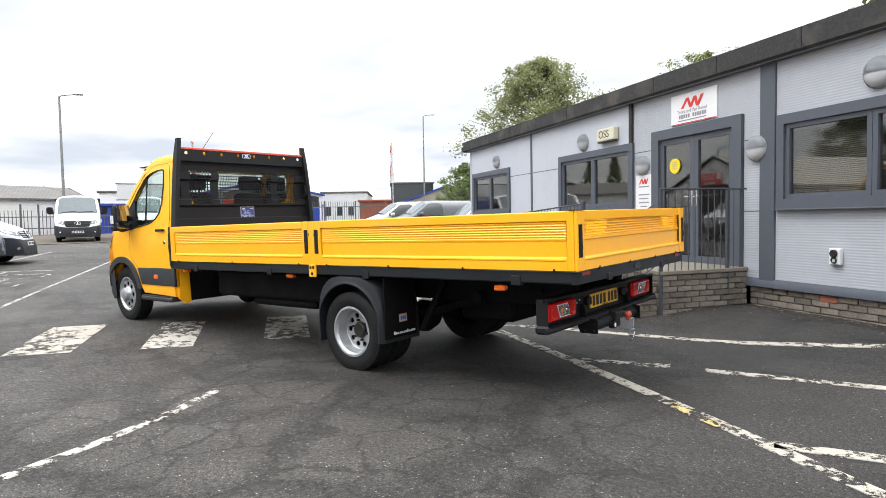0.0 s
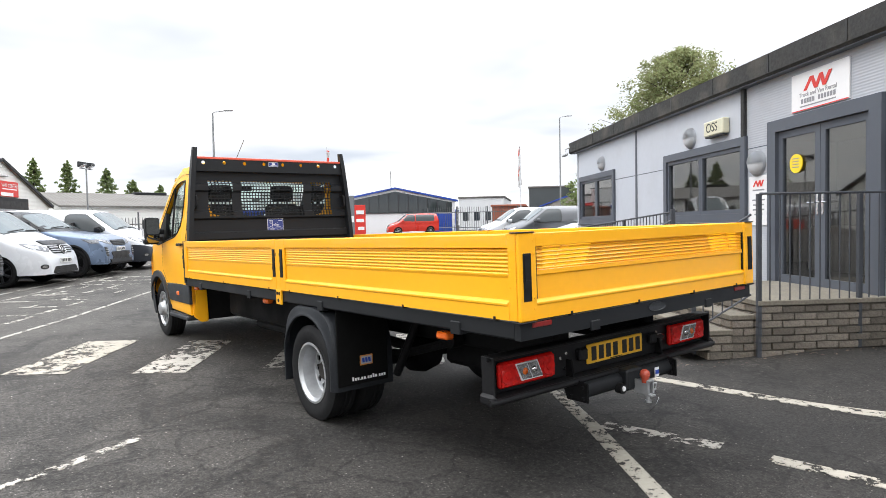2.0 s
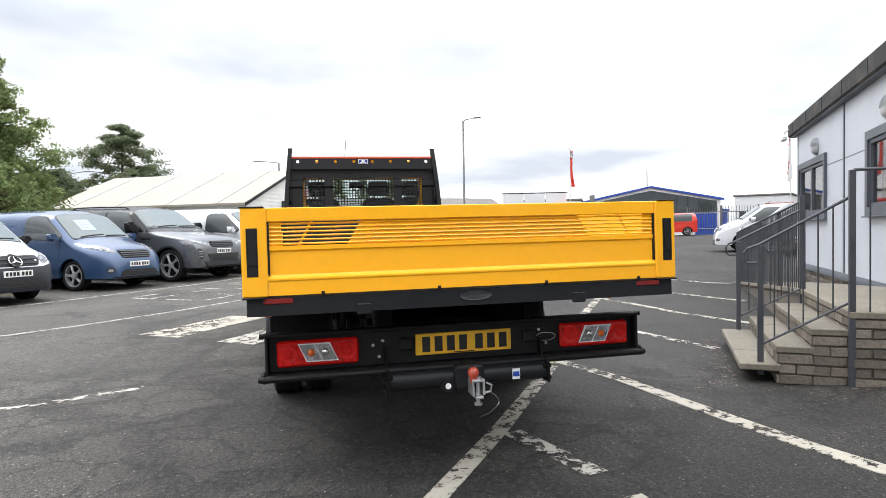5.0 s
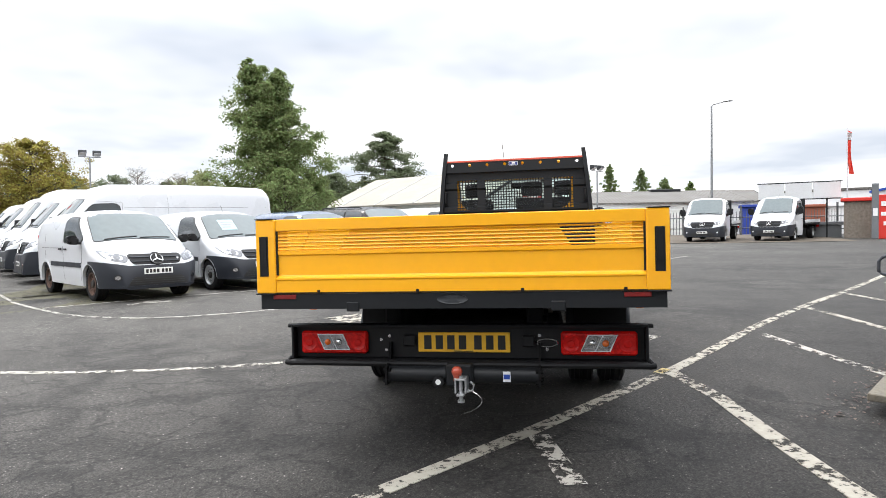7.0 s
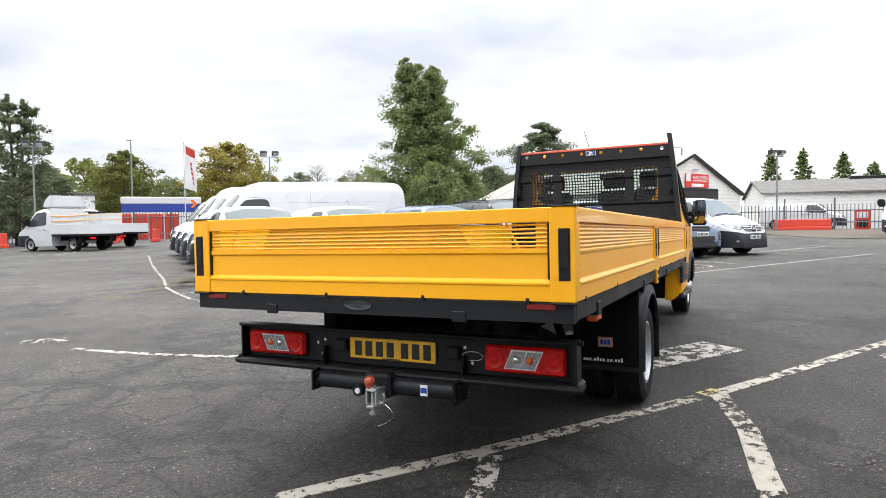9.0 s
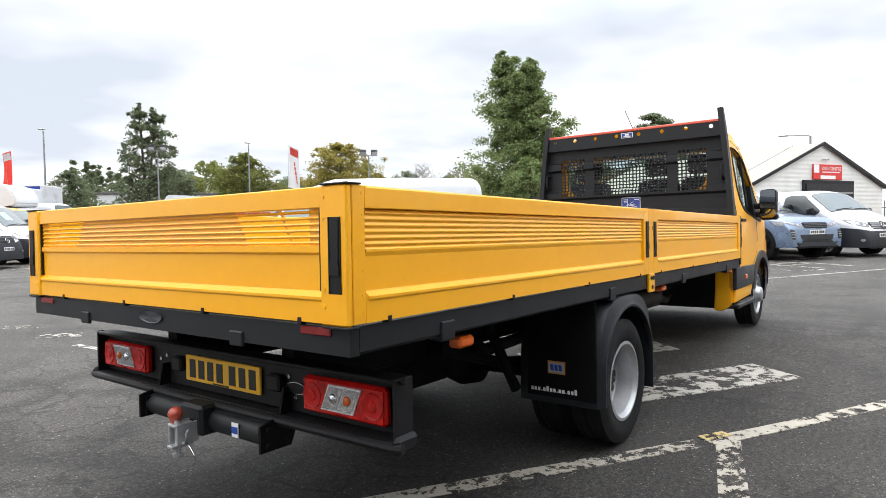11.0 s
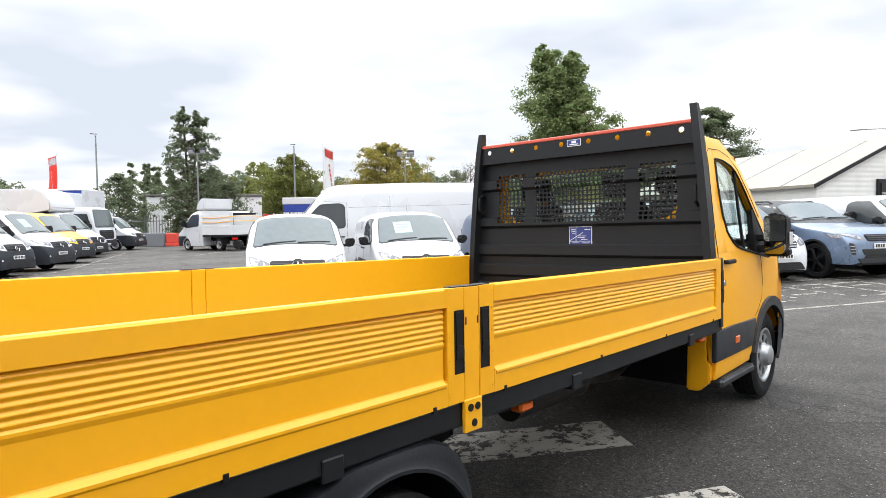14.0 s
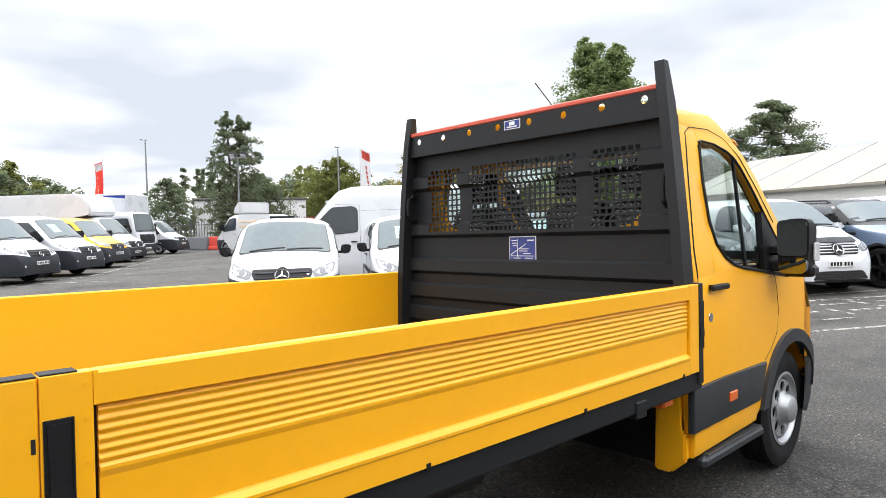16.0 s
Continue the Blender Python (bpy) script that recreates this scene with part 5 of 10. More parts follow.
def cab_piece(name, poly, y0, y1, mat, parent, bevel=0.0, label="", zc=(), yc=None, sharp=35):
    bm = bmesh.new()
    prism(bm, poly, y0, y1, "y")
    if bevel:
        es = [e for e in bm.edges if abs(e.verts[0].co.y - e.verts[1].co.y) < 1e-6]
        bmesh.ops.bevel(bm, geom=es, offset=bevel, segments=3, affect="EDGES", profile=0.5)
    cut(bm, "y", yc if yc is not None else [-0.95, -0.8, -0.6, -0.3, 0, 0.3, 0.6, 0.8, 0.95])
    cut(bm, "z", [0.75, 1.1, 1.39, 1.6, 1.8, 2.0, 2.1, 2.2, *zc])
    cut(bm, "x", [5.8, 6.1, 6.4, 6.7, 6.9, 7.1, 7.25])
    moved(bm, cab_map)
    return part(name, bm, mat, parent, label, sharp)


cab = truck
# lower body with the wheel arches
low = [(CR, 0.56), (CR, 1.40), (5.62, 1.40), (5.9, 1.375), (6.2, 1.335), (6.5, 1.315), (6.80, 1.325), (6.98, 1.37), (7.08, 1.36), (7.30, 1.16), (7.40, 0.98), (7.41, 0.66), (AX + AR + 0.02, 0.66)] + arch(AX, AZ, AR + 0.02, 0.66)[1:-1] + [(AX - AR - 0.02, 0.62), (AX - AR - 0.04, 0.56)]
cab_piece("cab_body", low, -CW, CW, YELLOW, cab, 0.035, "yellow painted lower cab")
cab_piece("front_bumper", [(AX + AR + 0.03, 0.52), (AX + AR + 0.03, 0.80), (7.36, 0.80), (7.45, 0.74), (7.46, 0.52), (7.40, 0.42)], -CW - 0.012, CW + 0.012, GREYPLASTIC, cab, 0.03, "dark grey plastic bumper")
# greenhouse: roof, pillars and rear wall
RB, RT = 2.19, 2.30
cab_piece("cab_roof", [(CR, RB), (CR, RT - 0.03), (CR + 0.06, RT), (5.75, RT + 0.005), (6.0, RT - 0.015), (6.15, RT - 0.055), (6.27, RT - 0.12), (6.34, RT - 0.175), (6.28, RT - 0.19), (6.06, RB)], -CW, CW, YELLOW, cab, 0.04, "yellow cab roof", yc=[-0.98, -0.93, -0.86, -0.75, -0.6, -0.3, 0, 0.3, 0.6, 0.75, 0.86, 0.93, 0.98])
PANE = [(5.465, 2.02), (5.475, 2.042), (5.50, 2.053), (5.65, 2.047), (5.80, 2.018), (5.88, 1.985), (5.95, 1.935), (6.05, 1.835), (6.15, 1.72), (6.30, 1.55), (6.46, 1.36), (6.42, 1.338), (6.04, 1.364), (5.75, 1.40), (5.65, 1.42), (5.56, 1.46), (5.48, 1.53), (5.44, 1.64), (5.44, 1.85)]
OUTER = [(5.47, 2.19), (5.63, 2.18), (5.76, 2.155), (5.87, 2.115), (5.94, 2.075), (6.02, 2.015), (6.15, 1.895), (6.27, 1.76), (6.42, 1.60), (6.58, 1.43)]
for side in (1, -1):
    lo, hi = sorted((side * (CW - 0.06), side * (CW - 0.002)))
    cab_piece("door_waist", unmap([(5.42, 1.56), (5.44, 1.62), (5.48, 1.53), (5.56, 1.46), (5.65, 1.42), (5.75, 1.40), (6.04, 1.364), (6.42, 1.338), (6.50, 1.33), (6.50, 1.25), (6.04, 1.28), (5.75, 1.30), (5.42, 1.34)]), *sorted((side * (CW - 0.055), side * (CW - 0.001))), YELLOW, cab, 0.004, yc=[])
    cab_piece("rear_pillar", unmap([(CR + 0.002, 1.36), (CR + 0.002, 2.18), (5.47, 2.18), (5.465, 2.02), (5.44, 1.85), (5.44, 1.62), (5.42, 1.56), (5.42, 1.36)]), lo, hi, YELLOW, cab, 0.006, yc=[])
    cab_piece("door_top_frame", unmap(OUTER[:6] + PANE[6:1:-1] + [(5.465, 2.02)]), lo, hi, YELLOW, cab, 0.006, yc=[])
    cab_piece("front_pillar", unmap(OUTER[5:] + [(6.46, 1.36)] + PANE[9:5:-1]), lo, hi, YELLOW, cab, 0.006, yc=[])
    cab_piece("inner_pillar_trim", unmap(OUTER[5:] + [(6.46, 1.36)] + PANE[9:5:-1]), *sorted((side * (CW - 0.078), side * (CW - 0.062))), BLACK, cab, 0, yc=[])
    cab_piece("quarter_trim", unmap([(6.07, 1.35), (6.13, 1.69), (6.17, 1.70), (6.44, 1.42), (6.50, 1.32), (6.42, 1.31)]), *sorted((side * (CW - 0.05), side * (CW + 0.004))), BLACK, cab, 0.004, yc=[])
    g = cab_piece("door_glass", unmap([(x + 0.004 * (1 if x > 5.9 else -1), z) for x, z in PANE]), *sorted((side * (CW - 0.034), side * (CW - 0.028))), CABGLASS, cab, 0.0, "clear side window", yc=[])
    g.visible_shadow = False
    # rubber round the window
    bm = bmesh.new()
    ring = unmap(PANE)
    pipe(bm, [(a, side * (CW + 0.0005), b) for a, b in ring + ring[:1]], 0.010, 6)
    pipe(bm, [(a, side * (CW - 0.010), b) for a, b in unmap([(5.875, 1.985), (5.84, 1.70), (5.81, 1.395)])], 0.015, 6)
    moved(bm, cab_map)
    part("window_seal", bm, BLACK, cab)
    # dark waist moulding over the lower door
    cab_piece("side_moulding", [(CR - 0.04, 0.655), (CR - 0.04, 0.863), (5.5, 0.868), (AX - AR + 0.03, 0.862), (AX - AR - 0.06, 0.70), (AX - AR - 0.07, 0.66)], *sorted((side * (CW - 0.02), side * (CW + 0.016))), GREYPLASTIC, cab, 0.010, "dark grey side moulding", yc=[])
    # wheel arch lip
    bm = bmesh.new()
    pts = arch(AX, AZ, AR + 0.045, 0.60, 18)
    inner = arch(AX, AZ, AR - 0.03, 0.60, 18)
    prism(bm, pts + inner[::-1], *sorted((side * (CW - 0.03), side * (CW + 0.022))), "y")
    bmesh.ops.triangulate(bm, faces=[f for f in bm.faces if len(f.verts) > 4])
    moved(bm, cab_map)
    part("arch_lip", bm, GREYPLASTIC, cab, "dark grey wheel arch moulding")
    bm = bmesh.new()
    prism(bm, arch(AX, AZ, AR + 0.02, 0.60, 14) , *sorted((side * 0.40, side * (CW - 0.25))), "y")
    part("arch_liner", bm, CHASSIS, cab)
    # lower sill, step and the yellow rear valance
    cab_piece("door_sill", [(CR, 0.53), (CR, 0.66), (AX - AR - 0.06, 0.665), (AX - AR - 0.075, 0.55)], *sorted((side * (CW - 0.03), side * (CW + 0.002))), YELLOW, cab, 0.008, yc=[])
    bm = boxes((CR + 0.06, AX - AR - 0.03, *sorted((side * (CW - 0.14), side * (CW + 0.018))), 0.462, 0.522), bevel=0.018)
    box(bm, CR + 0.1, AX - AR - 0.06, *sorted((side * (CW - 0.04), side * (CW + 0.014))), 0.522, 0.528, 0.002)
    part("side_step", bm, GREYPLASTIC, cab, "dark grey plastic side step")
    bm = bmesh.new()
    prism(bm, [(side * 0.825, 0.45), (side * 0.91, 0.45), (side * 0.985, 0.52), (side * 0.985, 0.64), (side * 0.955, 0.65), (side * 0.955, 0.90), (side * 0.84, 0.90)], CR - 0.045, CR - 0.003, "x")
    bmesh.ops.bevel(bm, geom=bm.edges[:], offset=0.010, segments=2, affect="EDGES")
    part("rear_valance", bm, YELLOW, cab, "yellow lower panel of the cab's rear corner")
    bm = boxes((5.525, 5.615, *sorted((side * (CW + 0.012), side * (CW + 0.024))), 0.735, 0.785), bevel=0.005)
    part("side_repeater", bm, ORANGELENS, cab, "orange side marker lamp")
    # door gaps, handle, lock
    bm = bmesh.new()
    gap = [(CR + 0.035, 0.88), (CR + 0.035, 1.3), *unmap([(CR + 0.04, 1.5), (CR + 0.11, 1.9), (CR + 0.16, 2.08), (5.42, 2.115), (5.63, 2.125), (5.80, 2.095), (5.95, 2.005), (6.12, 1.845), (6.3, 1.64)])]
    pipe(bm, [(a, side * (CW - 0.001), b) for a, b in gap], 0.004, 5)
    pipe(bm, [(a, side * (CW - 0.001), b) for a, b in [(6.20, 1.34), (6.235, 1.25), (6.26, 1.12), (6.23, 1.0), (6.14, 0.92), (6.05, 0.87)]], 0.003, 5)
    cut(bm, "z", [1.39, 1.6, 1.8, 2.0])
    moved(bm, lambda c: cab_map(c) if c.x < 6.0 or c.z > 1.5 else c)
    part("door_gap", bm, BLACK, cab)
    bm = boxes((5.325, 5.51, *sorted((side * (CW + 0.012), side * (CW + 0.034))), 1.305, 1.335), bevel=0.008)
    box(bm, 5.34, 5.37, *sorted((side * (CW - 0.02), side * (CW + 0.02))), 1.308, 1.332)
    box(bm, 5.47, 5.50, *sorted((side * (CW - 0.02), side * (CW + 0.02))), 1.308, 1.332)
    part("door_handle", bm, BLACK, cab, "black door handle")
    bm = bmesh.new(); lathe(bm, [(0.0, CW + 0.004), (0.022, CW + 0.003), (0.026, CW - 0.01)], 18, "y", (5.36, 0, 1.175))
    if side < 0:
        moved(bm, lambda c: Vector((c.x, -c.y, c.z)))
    part("door_lock", bm, CHROME, cab)
    # mirror: dark housing, yellow cap below, two glasses looking back
    bm = bmesh.new()
    hous = rounded([(side * 1.066, 1.345), (side * 1.212, 1.35), (side * 1.226, 1.60), (side * 1.215, 1.655), (side * 1.085, 1.65), (side * 1.062, 1.56)], 0.05, 4)
    prism(bm, hous, 6.11, 6.23, "x")
    bmesh.ops.bevel(bm, geom=[e for e in bm.edges if min(v.co.x for v in e.verts) > 6.2], offset=0.035, segments=3, affect="EDGES")
    box(bm, 6.15, 6.21, *sorted((side * 0.93, side * 1.09)), 1.36, 1.42, 0.012)
    box(bm, 6.15, 6.21, *sorted((side * 0.92, side * 1.09)), 1.45, 1.51, 0.012)
    mir = part("door_mirror", bm, BLACK, cab, "large black door mirror")
    for nm, z0, z1 in (("mirror_glass", 1.450, 1.645), ("wide_mirror_glass", 1.352, 1.441)):
        bm = bmesh.new()
        prism(bm, rounded([(side * 1.072, z0), (side * 1.213, z0), (side * 1.219, z1), (side * 1.076, z1)], 0.032, 4), 6.096, 6.112, "x")
        moved(bm, lambda c: Vector((c.x - 0.014 + (0.20 if z0 > 1.4 else -0.10) * (abs(c.y) - 1.146) - (0.10 if z0 > 1.4 else 0.0) * (c.z - 1.55) if c.x < 6.105 else c.x, c.y, c.z)))
        part(nm, bm, MIRROR, mir)
    bm = boxes((6.16, 6.27, *sorted((side * 1.057, side * 1.228)), 1.33, 1.40), bevel=0.02)
    part("mirror_cap", bm, BLACK, mir)
    bm = boxes((6.16, 6.23, *sorted((side * 1.226, side * 1.24)), 1.42, 1.52), bevel=0.005)
    part("mirror_repeater", bm, CLEARLENS, mir)
    wheel(truck, 0.345, 0.212, 0.205, side, (AX, side * 0.885, AZ), dish=-0.012, hubcap=0.065, name="front_wheel")

# rear wall of the cab with its window opening
bm = bmesh.new()
holed_plate(bm, [(-0.95, 0.6), (0.95, 0.6), (0.95, 1.4), (0.83, 2.2), (-0.83, 2.2), (-0.95, 1.4)], [[(-0.56, 1.62), (0.56, 1.62), (0.66, 1.64), (0.72, 1.70), (0.745, 1.80), (0.735, 2.05), (0.67, 2.12), (-0.67, 2.12), (-0.735, 2.05), (-0.745, 1.80), (-0.72, 1.70), (-0.66, 1.64)]], CR + 0.070, CR + 0.095, "x")
part("cab_rear_wall", bm, YELLOW, cab)
bm = boxes((CR + 0.078, CR + 0.083, -0.79, 0.79, 1.60, 2.13))
part("rear_window", bm, CABGLASS, cab).visible_shadow = False
bm = boxes((CR + 0.10, 6.27, -0.82, 0.82, 2.128, 2.140), bevel=0.004)
part("headlining", bm, VANBUMPER, cab, "dark headlining")
wsp = [(6.285, 2.125), (6.30, 2.13), (6.93, 1.425), (6.915, 1.42)]
ws = cab_piece("windscreen", wsp, -0.93, 0.93, CABGLASS, cab, 0, "clear windscreen")
ws.visible_shadow = False
cab_piece("bonnet_seam", [(6.86, 1.40), (6.86, 1.458), (6.98, 1.43), (6.98, 1.39)], -0.9, 0.9, BLACK, cab)
cab_piece("grille", [(7.30, 0.76), (7.30, 1.12), (7.35, 1.12), (7.42, 0.98), (7.42, 0.76)], -0.5, 0.5, BLACK, cab)
for side in (1, -1):
    cab_piece("headlamp", [(7.18, 1.00), (7.18, 1.2), (7.29, 1.2), (7.41, 1.0)], *sorted((side * 0.55, side * 1.0)), CLEARLENS, cab)
# inside: bulkhead trim, seats, dash, wheel
bm = boxes((CR - 0.012, CR - 0.004, -0.83, 0.83, 0.47, 0.95))
part("rear_shield", bm, CHASSIS, cab)
bm = boxes((CR + 0.04, 6.95, -0.9, 0.9, 0.62, 0.72))
part("cab_floor", bm, BLACK, cab)
bm = boxes((CR + 0.06, 6.2, -CW + 0.09, CW - 0.09, 1.405, 1.412), (6.2, 6.72, -0.55, 0.55, 1.34, 1.412))
part("cab_trim", bm, BLACK, cab)
bm = bmesh.new()
prism(bm, [(6.35, 0.72), (6.30, 1.22), (6.42, 1.34), (6.80, 1.36), (6.80, 0.72)], -0.70, 0.86, "y")
part("dashboard", bm, BLACK, cab)
bm = boxes((CR + 0.04, 6.0, -0.80, 0.80, RB - 0.02, RB - 0.004))
part("roof_lining", bm, GALVGREY, cab)
for yy, ww in ((0.55, 0.25), (-0.22, 0.22), (-0.66, 0.22)):
    bm = bmesh.new()
    box(bm, 5.38, 5.9, yy - ww, yy + ww, 0.95, 1.10, 0.05, 2)
    part("seat_base", bm, FABRIC, cab)
    bm = bmesh.new()
    box(bm, 5.36, 5.50, yy - ww * 0.98, yy + ww * 0.98, 1.06, 1.77, 0.065, 3)
    part("seat_back", bm, FABRIC, cab)
    bm = bmesh.new()
    box(bm, 5.36, 5.47, yy - 0.145, yy + 0.145, 1.80, 2.0, 0.055, 3)
    rod(bm, (5.42, yy - 0.06, 1.70), (5.42, yy - 0.06, 1.84), 0.008); rod(bm, (5.42, yy + 0.06, 1.70), (5.42, yy + 0.06, 1.84), 0.008)
    part("head_restraint", bm, FABRIC, cab)
bm = bmesh.new()
ringp = [(0.19 * math.cos(k * math.tau / 24), 0.19 * math.sin(k * math.tau / 24)) for k in range(25)]
pipe(bm, [(6.30 + 0.35 * b, -0.50 + a, 1.30 + 0.9 * b * 1.0) for a, b in ringp], 0.014, 6)
part("steering_wheel", bm, BLACK, cab)
bm = boxes((6.10, 6.14, -0.11, 0.11, 1.98, 2.05), bevel=0.01)
part("interior_mirror", bm, BLACK, cab)
bm = bmesh.new(); rod(bm, (5.95, 0.18, RT - 0.01), (5.55, 0.18, RT + 0.26), 0.0035, 6)
part("roof_aerial", bm, BLACK, cab)


# ---- the office building ----
# local frame: x along the facade away from the first eye, y into the building, z up
OFFICE = Matrix.Translation((6.5 * 0.508, 6.5 * 0.861, 0)) @ Matrix.Rotation(math.atan2(-0.508, 0.861), 4, "Z")


def S(s):
    """Facade place s (metres along it, away) as local x."""
    return -s


office = group_at("office_building", OFFICE, "single-storey office clad in pale grey ribbed panels with slate grey trim", "building")
FAR, NEAR, DEEP = 16.75, -9.0, 7.0
ZE = 3.20


def wall_with_openings(name, s0, s1, z0, z1, openings, mat, label):
    """A facade panel between s0 and s1 (s1 > s0) with rectangular openings through it."""
    bm = bmesh.new()
    outer = [(S(s1), z0), (S(s0), z0), (S(s0), z1), (S(s1), z1)]
    holed_plate(bm, outer, [[(S(b), c), (S(a), c), (S(a), d), (S(b), d)] for a, b, c, d in openings], 0.0, 0.14) if openings else prism(bm, outer, 0.0, 0.14, "y")
    return part(name, bm, mat, office, label, 20)


W3 = (2.6, 6.02, 1.42, 2.44)
W2 = (9.10, 11.52, 1.42, 2.46)
W1 = (14.10, 16.45, 1.42, 2.46)
DOOR = (6.70, 8.48, 0.52, 2.58)
# cladding panels, split where the joints are
wall_with_openings("wall_panel", NEAR, 6.12, 0.44, ZE, [W3, (-4.5, 1.0, 1.42, 2.44)], CLADDING, "pale grey ribbed wall panel")
wall_with_openings("wall_panel", 6.36, 9.085, 0.44, ZE, [(6.64, 8.54, 0.46, 2.62)], CLADDING, "pale grey ribbed wall panel")
wall_with_openings("wall_panel", 9.088, 12.86, 0.44, ZE, [W2], FLATCLAD, "pale grey smooth wall panel")
wall_with_openings("wall_panel", 12.90, FAR - 0.12, 0.44, ZE, [W1], FLATCLAD, "pale grey smooth wall panel")
bm = boxes((S(FAR), S(FAR) + 0.12, -0.012, DEEP, 0.44, ZE), bevel=0.004)
part("end_wall", bm, CLADDING, office)
bm = boxes((S(NEAR) - 0.12, S(NEAR), 0.15, DEEP, 0.0, ZE), (S(FAR) + 0.125, S(NEAR) - 0.125, DEEP - 0.12, DEEP, 0.0, ZE))
part("back_wall", bm, CLADDING, office)
# dark pillar, downpipe, joints
bm = boxes((S(6.358), S(6.122), -0.03, 0.12, 0.40, ZE - 0.005), bevel=0.006)
part("pillar", bm, TRIM, office, "slate grey vertical pillar")
bm = boxes((S(9.14), S(9.06), -0.05, -0.002, 2.52, ZE - 0.01), bevel=0.006)
part("downpipe", bm, FASCIA, office)
bm = boxes((S(12.93), S(12.85), -0.012, -0.001, 0.46, ZE - 0.01))
part("panel_joint", bm, TRIM, office, "slate grey joint strip")
for a, b, zs in ((6.37, 6.63, (1.33, 2.27)), (8.56, 9.04, (1.33, 2.35)), (9.14, 12.86, (2.55,)), (12.9, 16.6, (2.55,))):
    for zz in zs:
        if a > 9 and zz > 2.5:
            continue
        bm = boxes((S(b), S(a), -0.003, 0.01, zz - 0.006, zz + 0.006))
        part("panel_joint", bm, TRIM, office)
for a, b in ((11.60, 12.85), (12.9, 14.05)):
    bm = boxes((S(b), S(a), -0.003, 0.01, 2.295, 2.309))
    part("panel_joint", bm, TRIM, office)
# base trim and fascia
bm = bmesh.new()
prism(bm, [(-0.045, 0.345), (-0.045, 0.40), (-0.02, 0.455), (0.12, 0.455), (0.12, 0.345)], S(FAR), S(NEAR), "x")
part("base_trim", bm, TRIM, office, "slate grey base trim")
bm = bmesh.new()
prism(bm, [(-0.12, 3.195), (-0.15, 3.225), (-0.15, 3.47), (0.0, 3.52), (DEEP + 0.3, 3.67), (DEEP + 0.3, 3.195)], S(FAR) - 0.25, S(NEAR) + 0.25, "x")
part("roof", bm, FASCIA, office, "flat roof with dark weathered felt edge")
bm = boxes((S(FAR) - 0.2, S(NEAR), -0.115, 0.0, 3.183, 3.193))
part("soffit", bm, TRIM, office)
for k in range(18):
    sx = FAR - 0.3 - k * 1.35
    bm = boxes((S(sx) - 0.012, S(sx) + 0.012, -0.156, -0.149, 3.235, 3.46))
    part("fascia_joint", bm, INK, office)


def window(a, b, c, d, panes, name="window", proud=0.05, frame_w=0.14):
    """A framed window in the opening; panes: how many side by side."""
    bm = bmesh.new()
    f = frame_w
    holed_plate(bm, [(S(b) - 0.06, c - 0.07), (S(a) + 0.06, c - 0.07), (S(a) + 0.06, d + 0.07), (S(b) - 0.06, d + 0.07)],
                [[(S(b) + 0.05, c + 0.05), (S(a) - 0.05, c + 0.05), (S(a) - 0.05, d - 0.05), (S(b) + 0.05, d - 0.05)]], -proud, -0.002)
    w = part(name, bm, TRIM, office, "slate grey window surround")
    x0, x1 = S(b) + 0.05, S(a) - 0.05
    pw = (x1 - x0) / panes
    for k in range(panes):
        p0, p1 = x0 + k * pw, x0 + (k + 1) * pw
        bm = bmesh.new()
        holed_plate(bm, [(p0 + 0.003, c + 0.052), (p1 - 0.003, c + 0.052), (p1 - 0.003, d - 0.052), (p0 + 0.003, d - 0.052)],
                    [[(p0 + 0.06, c + 0.11), (p1 - 0.06, c + 0.11), (p1 - 0.06, d - 0.11), (p0 + 0.06, d - 0.11)]], -0.02, 0.05)
        part("sash", bm, TRIM, w)
        bm = boxes((p0 + 0.05, p1 - 0.05, 0.012, 0.018, c + 0.1, d - 0.1))
        part("pane", bm, SHOPGLASS, w).visible_shadow = False
    bm = boxes((S(b) - 0.07, S(a) + 0.07, -0.09, 0.02, c - 0.09, c - 0.071), bevel=0.004)
    part("sill", bm, TRIM, w)
    return w


window(*W3, 3)
window(-4.5, 1.0, 1.42, 2.44, 4)
window(*W2, 2)
window(*W1, 2)
# blinds in the near window
for x0, x1 in ((2.65, 5.97), (-4.4, 0.95)):
    bl = boxes((S(x1), S(x0), 0.09, 0.12, 2.36, 2.40))
    bl = part("blind", bl, BLIND, office, "half-closed venetian blind")
    verts, faces = [], []
    for k in range(40):
        z = 1.46 + k * 0.0225
        i = len(verts)
        verts += [(S(x1), 0.094, z), (S(x0), 0.094, z), (S(x0), 0.112, z + 0.012), (S(x1), 0.112, z + 0.012), (S(x1), 0.094, z + 0.001), (S(x0), 0.094, z + 0.001), (S(x0), 0.112, z + 0.013), (S(x1), 0.112, z + 0.013)]
        faces += [(i, i + 1, i + 2, i + 3), (i + 4, i + 7, i + 6, i + 5)]
    tagged(part("blind_slats", (verts, [], faces), BLIND, bl), kind="stuff")
